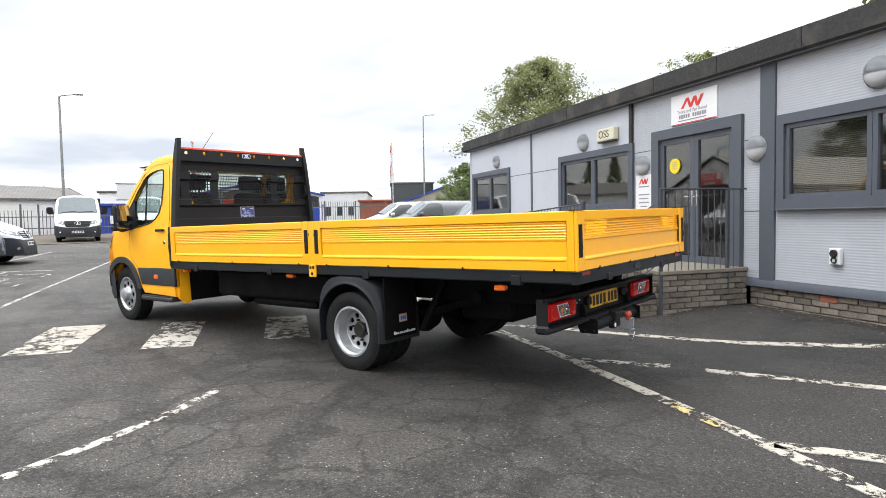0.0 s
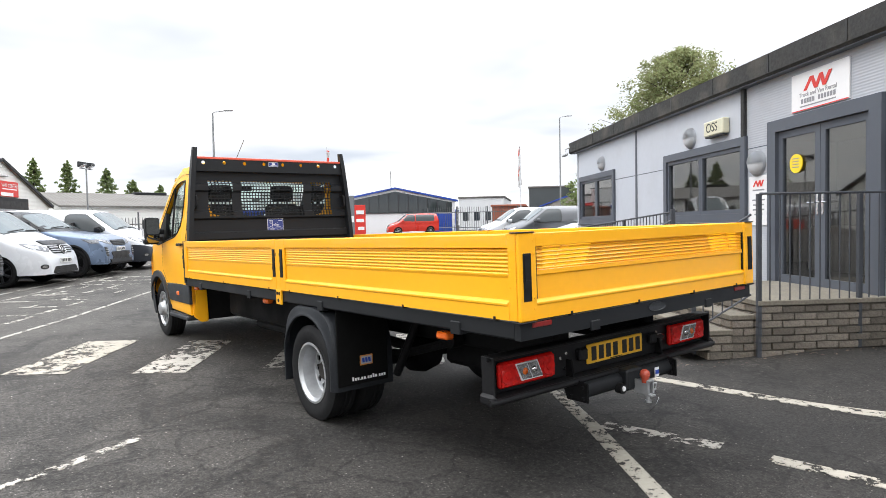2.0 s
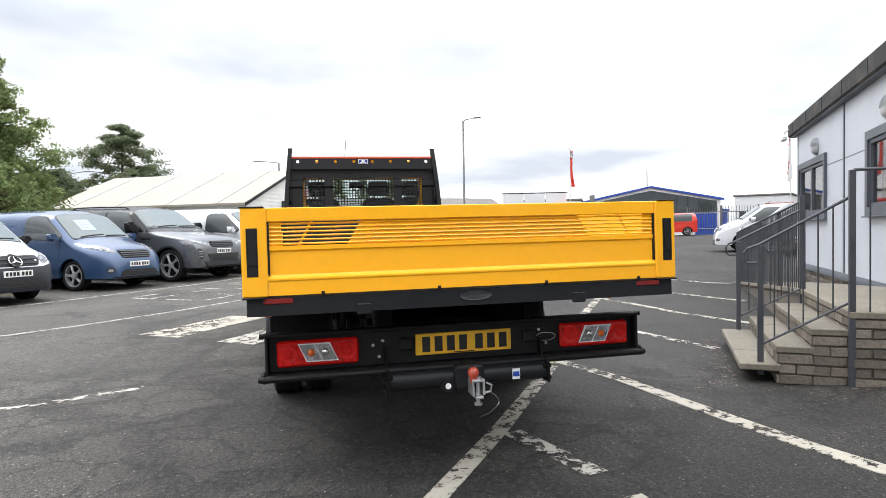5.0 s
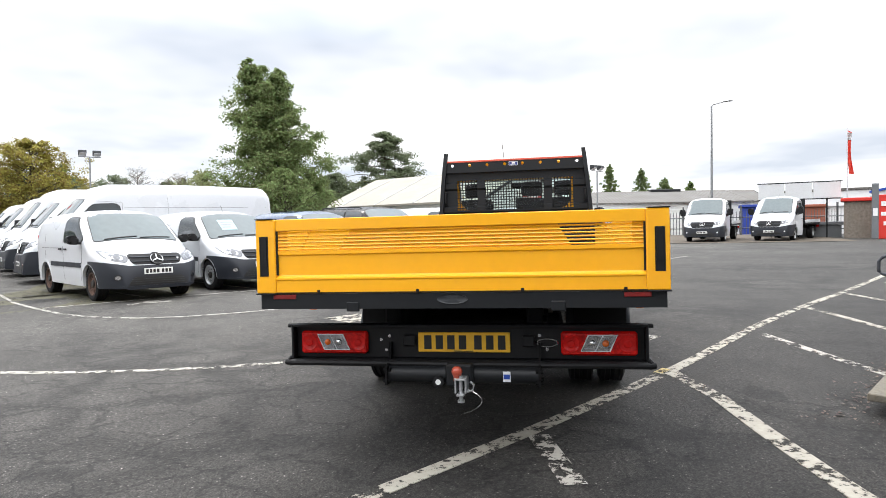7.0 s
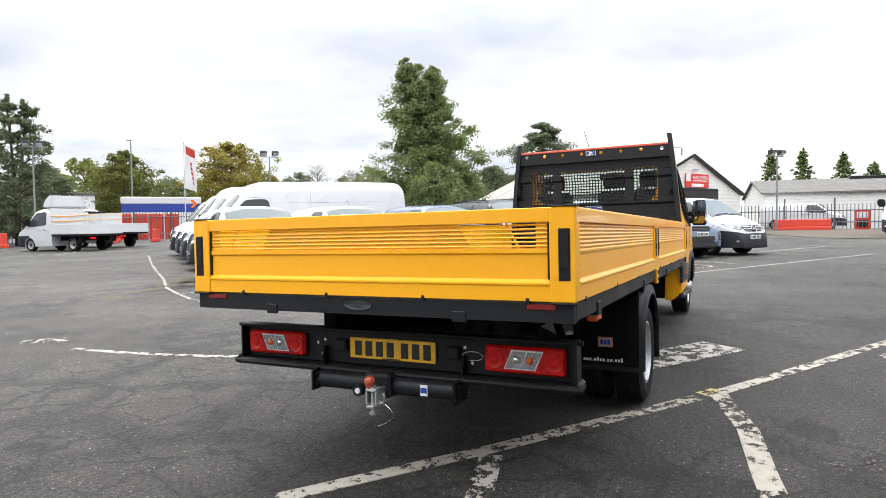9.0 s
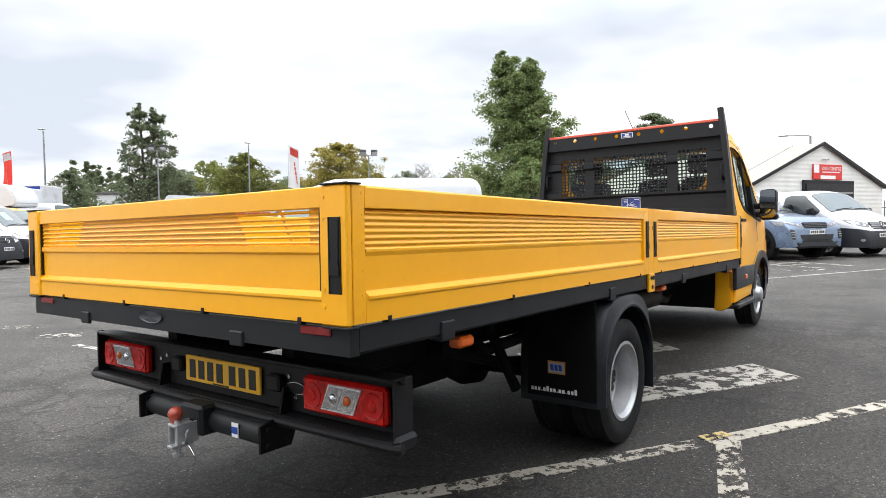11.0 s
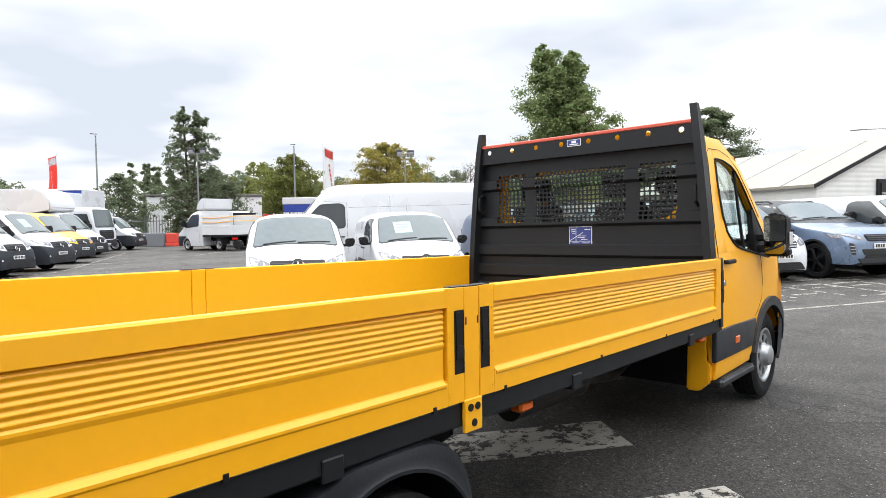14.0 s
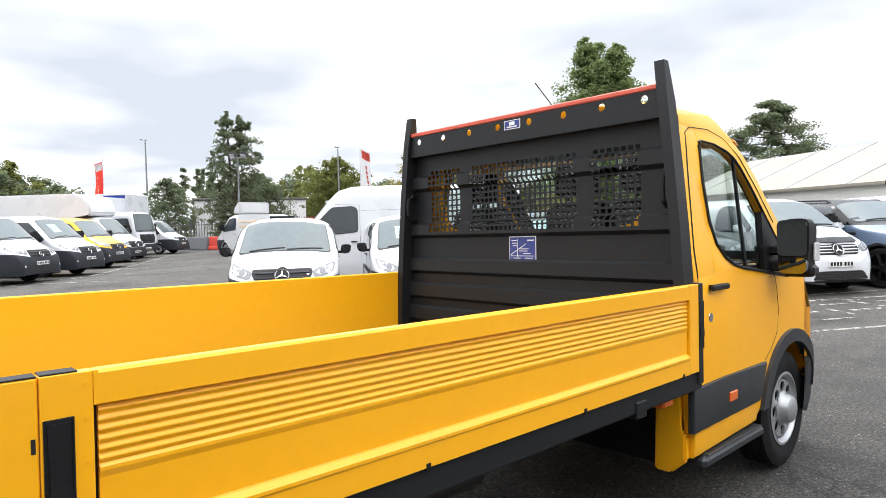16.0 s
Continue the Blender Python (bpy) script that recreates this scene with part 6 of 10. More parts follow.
# double door
bm = bmesh.new()
a, b, c, d = DOOR
holed_plate(bm, [(S(b) - 0.05, c - 0.03), (S(a) + 0.05, c - 0.03), (S(a) + 0.05, d + 0.05), (S(b) - 0.05, d + 0.05)],
            [[(S(b) + 0.12, c + 0.02), (S(a) - 0.12, c + 0.02), (S(a) - 0.12, d - 0.10), (S(b) + 0.12, d - 0.10)]], -0.05, 0.09)
dfr = part("door_frame", bm, TRIM, office, "slate grey double door frame")
x0, x1 = S(b) + 0.12, S(a) - 0.12
mid = (x0 + x1) / 2
for k, (p0, p1) in enumerate(((x0, mid), (mid, x1))):
    bm = bmesh.new()
    holed_plate(bm, [(p0 + 0.004, c + 0.025), (p1 - 0.004, c + 0.025), (p1 - 0.004, d - 0.105), (p0 + 0.004, d - 0.105)],
                [[(p0 + 0.085, c + 0.16), (p1 - 0.085, c + 0.16), (p1 - 0.085, d - 0.19), (p0 + 0.085, d - 0.19)]], -0.005, 0.05)
    part("door_leaf", bm, TRIM, dfr, "glazed door leaf")
    bm = boxes((p0 + 0.07, p1 - 0.07, 0.018, 0.024, c + 0.15, d - 0.18))
    part("door_pane", bm, SHOPGLASS, dfr).visible_shadow = False
    hx = p1 - 0.045 if k == 0 else p0 + 0.045
    bm = boxes((hx - 0.018, hx + 0.018, -0.014, -0.006, 1.42, 1.66), bevel=0.004)
    sgn = -1 if k == 0 else 1
    rod(bm, (hx, -0.01, 1.565), (hx, -0.055, 1.565), 0.009, 8); rod(bm, (hx, -0.05, 1.565), (hx + sgn * 0.11, -0.05, 1.565), 0.009, 8)
    part("door_handle", bm, CHROME, dfr, "chrome lever handle")
bm = bmesh.new(); lathe(bm, [(0.0, -0.006), (0.115, -0.006), (0.115, 0.010)], 28, "y", (S(8.02), 0, 2.05))
stk = tagged(part("yellow_sticker", bm, STICKERYELLOW, None, matrix=OFFICE), "round yellow sticker with grey print on the door glass", "sticker")
bm = boxes(*[(S(8.02) - 0.06, S(8.02) + 0.06, -0.008, -0.0062, 2.0 + k * 0.035, 2.012 + k * 0.035) for k in range(4)])
part("sticker_print", bm, SIGNGREY, stk)
# office inside: floor, partitions, lights
bm = boxes((S(FAR) + 0.13, S(NEAR) - 0.13, 0.15, DEEP - 0.13, 0.40, 0.50))
part("office_floor", bm, ROOMFLOOR, office)
bm = boxes((S(FAR) + 0.13, S(NEAR) - 0.13, 4.2, 4.3, 0.50, 3.0), (S(12.88), S(12.80), 0.16, 4.19, 0.5, 3.0), (S(6.24), S(6.16), 0.16, 4.19, 0.5, 3.0))
part("partition", bm, ROOMWALL, office)
bm = boxes((S(FAR) + 0.13, S(NEAR) - 0.13, 0.15, DEEP - 0.13, 2.92, 3.0))
part("office_ceiling", bm, ROOMWALL, office)
for sx in (9.6, 11.0, 14.5, 7.6, 3.5):
    bm = boxes((S(sx) - 0.55, S(sx) + 0.55, 1.6, 1.72, 2.87, 2.915))
    part("strip_light", bm, TUBE, office, "lit ceiling strip light")
bm = boxes((S(10.9), S(9.4), 2.2, 2.9, 0.5, 1.25), (S(4.6), S(3.0), 1.6, 2.3, 0.5, 1.25), bevel=0.02)
part("desk", bm, ROOMWALL, office)

# lamps on the facade
def wall_lamp(s, z, r):
    bm = bmesh.new()
    prof = [(0.0, -0.105), (0.35, -0.103), (0.6, -0.094), (0.8, -0.075), (0.93, -0.048), (1.0, -0.012), (1.0, 0.0)]
    lathe(bm, [(r * a, b) for a, b in prof], 28, "y", (0, 0, 0))
    lm = tagged(part("wall_lamp", bm, LAMPWHITE, None, matrix=OFFICE @ pose(S(s), -0.002, z)), "round opal bulkhead lamp with a pale grey eyelid, on the wall", "wall lamp", "office wall lamps")
    bm = bmesh.new()
    lathe(bm, [(r * 1.01, -0.035), (r * 1.05, -0.02), (r * 1.05, 0.0)], 28, "y", (0, 0, 0))
    part("lamp_rim", bm, LAMPGREY, lm)
    bm = bmesh.new()
    rings = [[bm.verts.new((r * a * 1.03 * math.cos(k * math.pi / 16), b * 1.06 - 0.004, r * a * 1.03 * math.sin(k * math.pi / 16) + 0.004)) for k in range(17)] for a, b in prof[1:]]
    for p, q in zip(rings, rings[1:]):
        for k in range(16):
            bm.faces.new((p[k], p[k + 1], q[k + 1], q[k]))
    bm.faces.new(rings[0])
    bmesh.ops.solidify(bm, geom=bm.faces[:], thickness=0.003)
    part("lamp_eyelid", bm, LAMPGREY, lm)


wall_lamp(14.84, 2.73, 0.16)
wall_lamp(10.64, 2.72, 0.16)
wall_lamp(8.80, 2.13, 0.165)
wall_lamp(6.41, 2.14, 0.165)
wall_lamp(4.80, 2.76, 0.165)
# signs and boxes
bm = boxes((S(8.08), S(7.12), -0.022, -0.003, 2.66, 3.11), bevel=0.003)
sg = tagged(part("wall_sign", bm, SIGNWHITE, None, matrix=OFFICE), "white board with a red zigzag mark above the door", "sign")


def zigzag(cx, cz, w, h, y0, y1):
    """A plain red zigzag shape."""
    bm = bmesh.new()
    t = w * 0.13
    for x0, z0, x1, z1 in ((-0.5, -0.5, -0.22, 0.5), (-0.22, 0.5, -0.05, -0.5), (-0.05, -0.5, 0.16, 0.5), (0.16, 0.5, 0.28, -0.5), (0.28, -0.5, 0.52, 0.5)):
        prism(bm, [(cx + x0 * w - t / 2, cz + z0 * h), (cx + x0 * w + t / 2, cz + z0 * h), (cx + x1 * w + t / 2, cz + z1 * h), (cx + x1 * w - t / 2, cz + z1 * h)], y0, y1, "y")
        y0, y1 = y0 - 0.0007, y1 - 0.0007
    return bm


part("red_mark", zigzag(S(7.62), 2.965, 0.42, 0.15, -0.0265, -0.0225), SIGNRED, sg)


def facade_text(words, s, z, size, mat, parent, y=-0.024):
    bm = text_bm(words, size)
    moved(bm, lambda c: Vector((S(s) + c.x, y - c.z, z + c.y)))
    return part("lettering", bm, mat, parent)


facade_text("Truck and Van Rental", 7.62, 2.845, 0.072, SIGNGREY, sg)
for k in range(12):
    if k != 5:
        bm = boxes((S(7.62) - 0.28 + k * 0.049, S(7.62) - 0.28 + k * 0.049 + 0.036, -0.0245, -0.0225, 2.745, 2.80))
        part("print_bar", bm, SIGNGREY, sg)
bm = boxes((S(7.62) - 0.3, S(7.62) + 0.3, -0.0245, -0.0225, 2.705, 2.72))
part("underline", bm, SIGNGREY, sg)
bm = boxes((S(8.07), S(7.13), -0.0245, -0.0225, 2.664, 2.676))
part("red_edge", bm, SIGNRED, sg)
bm = boxes((S(8.985), S(8.555), -0.014, -0.003, 1.30, 1.965), bevel=0.003)
sg = tagged(part("notice_board", bm, SIGNWHITE, None, matrix=OFFICE), "small white notice with a red zigzag mark beside the door", "sign")
part("red_mark", zigzag(S(8.77), 1.86, 0.22, 0.085, -0.0185, -0.0145), SIGNRED, sg)
for q, z_ in ((0.13, 1.763), (0.14, 1.63), (0.12, 1.565), (0.13, 1.50), (0.09, 1.435)):
    bm = boxes((S(8.77) - q, S(8.77) + q, -0.0165, -0.0145, z_, z_ + 0.02))
    part("print_bar", bm, SIGNGREY, sg)
bm = boxes((S(10.04), S(9.49), -0.11, -0.003, 2.65, 2.87), bevel=0.012)
ab = tagged(part("alarm_box", bm, CREAM, None, matrix=OFFICE), "cream alarm box with dark lettering on the wall", "alarm box")
facade_text("OSS", 9.80, 2.762, 0.19, INK, ab, -0.112)
bm = boxes((S(10.02), S(9.51), -0.10, -0.02, 2.625, 2.652), bevel=0.006)
part("box_base", bm, GREYPLASTIC, ab)
bm = boxes((S(5.33), S(5.19), -0.06, -0.003, 0.70, 0.89), bevel=0.01)
so = tagged(part("outdoor_socket", bm, PALEGREY, None, matrix=OFFICE), "grey weatherproof outdoor socket on the wall", "socket")
bm = bmesh.new(); lathe(bm, [(0.0, -0.085), (0.04, -0.085), (0.045, -0.06)], 20, "y", (S(5.26), 0, 0.83)); lathe(bm, [(0.02, -0.066), (0.03, -0.075), (0.04, -0.066)], 20, "y", (S(5.26), 0, 0.755))
part("socket_cover", bm, INK, so)
# cctv camera on the far corner
cc = group_at("security_camera", OFFICE @ pose(S(FAR) - 0.15, -0.15, 3.36), "white security camera on the roof corner", "camera")
bm = bmesh.new(); rod(bm, (-0.0, 0.0, 0.0), (-0.28, -0.05, -0.02), 0.02); rod(bm, (-0.20, -0.05, -0.03), (-0.2, -0.05, -0.12), 0.015)
part("bracket", bm, PALEGREY, cc)
bm = boxes((-0.46, -0.16, -0.10, -0.0, -0.2, -0.11), bevel=0.02)
part("housing", bm, PALEGREY, cc)

# landing, steps and railings (kept in the facade's frame)
LZ = 0.585
def brick_wall(parent, p0, p1, z0, z1, thick, cap=False):
    """A wall of separate bricks from p0 to p1 (local x, y), its outer face to the right of that way."""
    a, b = Vector((*p0, 0)), Vector((*p1, 0))
    d = (b - a); L_ = d.length; d.normalize()
    nrm = Vector((d.y, -d.x, 0))
    bm = bmesh.new()
    q = a - nrm * (thick / 2 + 0.006); r_ = b - nrm * (thick / 2 + 0.006)
    h = thick / 2
    vs = [bm.verts.new(v) for v in (q + nrm * h + Vector((0, 0, z0)), r_ + nrm * h + Vector((0, 0, z0)), r_ - nrm * h + Vector((0, 0, z0)), q - nrm * h + Vector((0, 0, z0)))]
    ws_ = [bm.verts.new(v.co + Vector((0, 0, z1 - z0))) for v in vs]
    bm.faces.new(vs[::-1]); bm.faces.new(ws_)
    for k in range(4):
        bm.faces.new((vs[k], vs[(k + 1) % 4], ws_[(k + 1) % 4], ws_[k]))
    core = part("brick_core", bm, MORTAR, parent, "mortar of the brick wall")
    return core, a, d, nrm, L_


BRICKMESH = {}


def lay_bricks(core, a, d, nrm, L_, z0, z1, prefix=""):
    rows_ = max(1, round((z1 - z0) / 0.078))
    ch = (z1 - z0) / rows_
    for r_ in range(rows_):
        x = -0.11 if r_ % 2 else 0.0
        while x < L_ - 0.02:
            x0, x1 = max(x, 0), min(x + 0.222, L_)
            x += 0.232
            if x1 - x0 < 0.04:
                continue
            ln = round(x1 - x0, 2)
            key = (ln, round(ch, 3))
            if key not in BRICKMESH:
                bm = boxes((-ln / 2, ln / 2, -0.02, 0.012, -ch / 2 + 0.006, ch / 2 - 0.006), bevel=0.004)
                ob = part("brick", bm, BRICK, core)
                BRICKMESH[key] = ob.data
            else:
                ob = new("brick", BRICKMESH[key]); ob.parent = core
            c = a + d * ((x0 + x1) / 2) + Vector((0, 0, z0 + ch * (r_ + 0.5))) + nrm * random.uniform(-0.005, 0.004) + Vector((0, 0, random.uniform(-0.0025, 0.0025)))
            ob.matrix_basis = Matrix.Translation(c) @ Matrix.Rotation(math.atan2(d.y, d.x) + random.uniform(-0.012, 0.012), 4, "Z") @ Matrix.Rotation(random.uniform(-0.012, 0.012), 4, "Y")


steps = group_at("entrance_steps", OFFICE, "brick landing with concrete slab steps at the office door", "steps")
LS0, LS1, LY = 6.55, 8.45, -1.37            # landing: facade places and its outer edge
bm = boxes((S(LS1), S(LS0), LY - 0.03, -0.01, LZ - 0.05, LZ), bevel=0.006)
part("landing_slab", bm, SLAB, steps, "concrete landing slab")
BR = []
BR.append((brick_wall(steps, (S(LS0) - 0.03, LY), (S(LS0) - 0.03, -0.02), -0.02, LZ - 0.055, 0.10), 0.02, LZ - 0.055))
BR.append((brick_wall(steps, (S(LS1) + 0.03, LY), (S(LS0) - 0.03, LY), -0.02, LZ - 0.055, 0.10), 0.02, LZ - 0.055))
BR.append((brick_wall(steps, (S(LS1) + 0.03, -0.02), (S(LS1) + 0.03, LY), -0.02, LZ - 0.055, 0.10), 0.02, LZ - 0.055))
for k, (zt, y0, y1) in enumerate(((0.44, LY - 0.25, LY), (0.295, LY - 0.48, LY - 0.23), (0.15, LY - 0.74, LY - 0.46))):
    bm = bmesh.new()
    for i in range(3):
        w_ = (LS1 - LS0 - 0.1) / 3
        x0 = S(LS1) + 0.02 + i * w_
        box(bm, x0 + 0.004, x0 + w_ - 0.004, y0 - 0.02, y1 - 0.005, zt - 0.05, zt, 0.006)
    part("tread", bm, SLAB, steps, "worn concrete slab tread")
    if zt > 0.15:
        BR.append((brick_wall(steps, (S(LS0) - 0.10, y0), (S(LS0) - 0.10, y1 - 0.012), -0.02, zt - 0.055, 0.10), 0.0, zt - 0.055))
        BR.append((brick_wall(steps, (S(LS1) + 0.02, y0 + 0.005), (S(LS0) - 0.10, y0 + 0.005), -0.02, zt - 0.055, 0.08), 0.0, zt - 0.055))
# railings
rl = group_at("step_railing", OFFICE, "dark painted steel railing with thin bars round the landing and steps", "railing")


def rail_post(x, y, z0, z1, h=0.021):
    bm = boxes((x - h, x + h, y - h, y + h, z0, z1), bevel=0.004)
    part("rail_post", bm, RAIL, rl)


def rail_run(x0, y0, z0, x1, y1, z1, low, n, high=0.0, thin=False):
    """Top and bottom rails between two tops, with n bars."""
    bm = bmesh.new(); pipe(bm, [(x0, y0, z0), (x1, y1, z1)], 0.012, 8)
    part("top_rail", bm, RAIL, rl)
    bm = bmesh.new(); pipe(bm, [(x0, y0, z0 - low), (x1, y1, z1 - low)], 0.010, 6)
    part("bottom_rail", bm, RAIL, rl)
    for k in range(1, n):
        f = k / n
        x, y, z = x0 + (x1 - x0) * f, y0 + (y1 - y0) * f, z0 + (z1 - z0) * f
        bm = bmesh.new(); rod(bm, (x, y, z - low), (x, y, z), 0.0065, 6)
        part("bar", bm, RAIL, rl)


RT_ = 1.63
xr, xl = S(LS0) - 0.03, S(LS1) + 0.03
rail_post(xr, LY - 0.01, 0.02, RT_)
rail_post(xr + 0.0, -0.33, 0.02, RT_ - 0.01)
rail_run(xr, LY, RT_, xr, -0.02, RT_, 1.06, 13)
rail_post(xl, LY - 0.01, 0.02, RT_ - 0.1, 0.026)
for x, top_ in ((xr - 0.15, 1.43), (xl - 0.0, 1.40)):
    rail_post(x, LY - 0.60, 0.05, 1.075)
    rail_run(x, LY - 0.60, 1.085, x, LY - 0.0, top_, 0.80, 6)
    bm = bmesh.new(); pipe(bm, [(x, LY - 0.60, 1.085), (x, LY - 0.69, 1.05), (x, LY - 0.715, 1.02), (x, LY - 0.715, 0.955), (x, LY - 0.69, 0.935), (x, LY - 0.60, 0.935)], 0.011, 8)
    part("rail_end", bm, RAIL, rl)
# ramp beside the landing, with its long sloping railing
ramp = group_at("access_ramp", OFFICE, "gently sloping concrete ramp with brick sides along the office wall", "ramp")
bm = bmesh.new()
prism(bm, [(S(LS1) - 0.035, -0.02), (S(LS1) - 0.035, LZ - 0.055), (S(15.6), 0.04), (S(15.6), -0.02)], LY + 0.02, -0.11, "y")
part("ramp_base", bm, BRICK, ramp)
bm = bmesh.new()
prism(bm, [(S(LS1) - 0.032, LZ - 0.052), (S(LS1) - 0.032, LZ - 0.004), (S(15.7), 0.09), (S(15.7), 0.045)], LY - 0.01, -0.105, "y")
part("ramp_slab", bm, SLAB, ramp, "concrete ramp surface")
rail_run(xl, LY + 0.03, 1.50, S(15.3), LY + 0.03, 1.12, 1.0, 62)
for k in range(1, 5):
    rail_post(xl + (S(15.3) - xl) * k / 4, LY + 0.03, 0.05, 1.50 - 0.38 * k / 4, 0.02)

# low brick plinth under the cladding
plinth = group_at("brick_plinth", OFFICE, "low grey brick plinth under the cladding", "plinth", kind="structure")
BR.append((brick_wall(plinth, (S(6.52), 0.02), (S(NEAR), 0.02), -0.05, 0.343, 0.10), 0.03, 0.343))
BR.append((brick_wall(plinth, (S(FAR), 0.02), (S(9.2), 0.02), -0.05, 0.343, 0.10), 0.03, 0.343))
bm = boxes((S(5.48), S(5.26), -0.004, 0.02, 0.255, 0.32), bevel=0.003)
part("air_brick", bm, REDBRICK, plinth, "red air brick")
random.seed(11)
for (core, a_, d_, n_, L_), z0_, z1_ in BR:
    lay_bricks(core, a_, d_, n_, min(L_, 9.5), z0_, z1_)
# leaf litter at the wall's foot
verts, faces = [], []
random.seed(3)
for k in range(620):
    s_, y_ = random.uniform(1.5, 6.5), -abs(random.gauss(0.05, 0.22))
    if k > 420:
        s_, y_ = random.uniform(6.3, 8.6), LY - 0.78 - abs(random.gauss(0, 0.12))
    if k > 580:
        s_, y_ = 6.52 - abs(random.gauss(0, 0.12)), random.uniform(LY - 0.7, 0)
    p = OFFICE @ Vector((S(s_), y_, 0))
    z_ = ground_z(p.x, p.y) + 0.006
    a_ = random.uniform(0, 6.28); r_ = random.uniform(0.008, 0.022)
    i = len(verts)
    for q in range(4):
        verts.append((p.x + r_ * math.cos(a_ + q * 1.571), p.y + r_ * math.sin(a_ + q * 1.571) * 0.7, z_ + random.uniform(0, 0.01)))
    faces.append((i, i + 1, i + 2, i + 3))
tagged(part("leaf_litter", (verts, [], faces), TWIG), "scattered small fallen leaves by the wall", "litter", kind="stuff")


# ---- parked vehicles ----
def clip_plane(bm, co, no, keep_above):
    """Cuts a mesh by a plane and keeps one side."""
    bmesh.ops.bisect_plane(bm, geom=bm.verts[:] + bm.edges[:] + bm.faces[:], plane_co=co, plane_no=no, dist=1e-5, clear_inner=keep_above, clear_outer=not keep_above)
    return bm


def shell(spec):
    """The body of a vehicle as a smooth skin over cross sections from rear to front, with open wheel arches."""
    L_, hw, belt, top = spec["L"], spec["W"] / 2, spec["belt"], spec["top"]
    z0, nose, tum, R = spec.get("floor", 0.26), spec.get("nose", 0.28), spec.get("tum", 0.14), spec["R"]
    nl, pinch = 3.2 * nose, spec.get("pinch", 0.36)
    line = [spec["outline"][0]]
    for q in spec["outline"][1:]:
        if q[0] >= line[-1][0] - 1e-6 or q[0] < line[0][0] + 0.1:
            line.append((max(q[0], line[-1][0]) if len(line) > 3 else q[0], q[1]))
    rear = min(q[0] for q in line)
    line[0] = (line[1][0], z0 + 0.03)
    line.append((line[-1][0], z0 + 0.03))
    path = []
    for (xa, za), (xb, zb) in zip(line, line[1:]):
        n_ = max(1, int(math.hypot(xb - xa, zb - za) / 0.055))
        path += [(xa + (xb - xa) * k / n_, za + (zb - za) * k / n_) for k in range(n_)]
    path.append(line[-1])
    # ease the corners of the profile
    for _ in range(2):
        path = [path[0]] + [((a[0] + 2 * b[0] + c[0]) / 4, (a[1] + 2 * b[1] + c[1]) / 4) for a, b, c in zip(path, path[1:], path[2:])] + [path[-1]]

    def width(x, z):
        f = max(0.0, min(1.0, (x - (L_ - nl)) / nl))
        g = max(0.0, min(1.0, (rear + 0.35 - x) / 0.35))
        w = hw * (1 - pinch * f ** 3) * (1 - 0.05 * g ** 2)
        t = max(0.0, (z - belt) / (top - belt))
        w *= 1 - tum * min(t, 1.1) ** 1.25 - 0.035 * smooth_step((0.55 - z) / 0.35)
        return w + 0.010 * math.exp(-((z - belt + 0.06) / 0.07) ** 2)

    bm = bmesh.new()
    rings = []
    for x, zt in path:
        zt = max(zt, z0 + 0.03)
        r = min(0.34 if zt > belt + 0.25 else spec.get("round", 0.26), (zt - z0) * 0.8)
        ex = 3.0 if zt > belt + 0.25 else 2.5
        half = [(0.0, z0), (width(x, z0) * 0.9, z0)]
        half += [(width(x, z0 + (zt - r - z0) * k / 13), z0 + (zt - r - z0) * k / 13) for k in range(14)]
        for k in range(1, 13):
            a = k / 12 * math.pi / 2
            z = zt - r + r * math.sin(a) ** (2 / ex)
            half.append((width(x, z) * max(math.cos(a), 0.0) ** (2 / ex), z))
        full = half + [(-y, z) for y, z in half[-2:0:-1]]
        rings.append([bm.verts.new((x, y, z)) for y, z in full])
    n_ = len(rings[0])
    for p, q in zip(rings, rings[1:]):
        for k in range(n_):
            bm.faces.new((p[k], p[(k + 1) % n_], q[(k + 1) % n_], q[k]))
    bmesh.ops.remove_doubles(bm, verts=bm.verts, dist=1e-4)
    tree_ = BVHTree.FromBMesh(bm)
    for ax in spec["axles"]:
        ra = R + 0.055
        for v in bm.verts:
            d = math.hypot(v.co.x - ax, v.co.z - R)
            if abs(v.co.y) > 0.45 * hw and abs(d - ra) < 0.045 and v.co.z > z0 + 0.02:
                v.co.x, v.co.z = ax + (v.co.x - ax) * ra / d, R + (v.co.z - R) * ra / d
        gone = [f for f in bm.faces if abs(f.calc_center_median().y) > 0.5 * hw and math.hypot(f.calc_center_median().x - ax, f.calc_center_median().z - R) < ra - 0.004]
        bmesh.ops.delete(bm, geom=gone, context="FACES")
    return bm, tree_, width


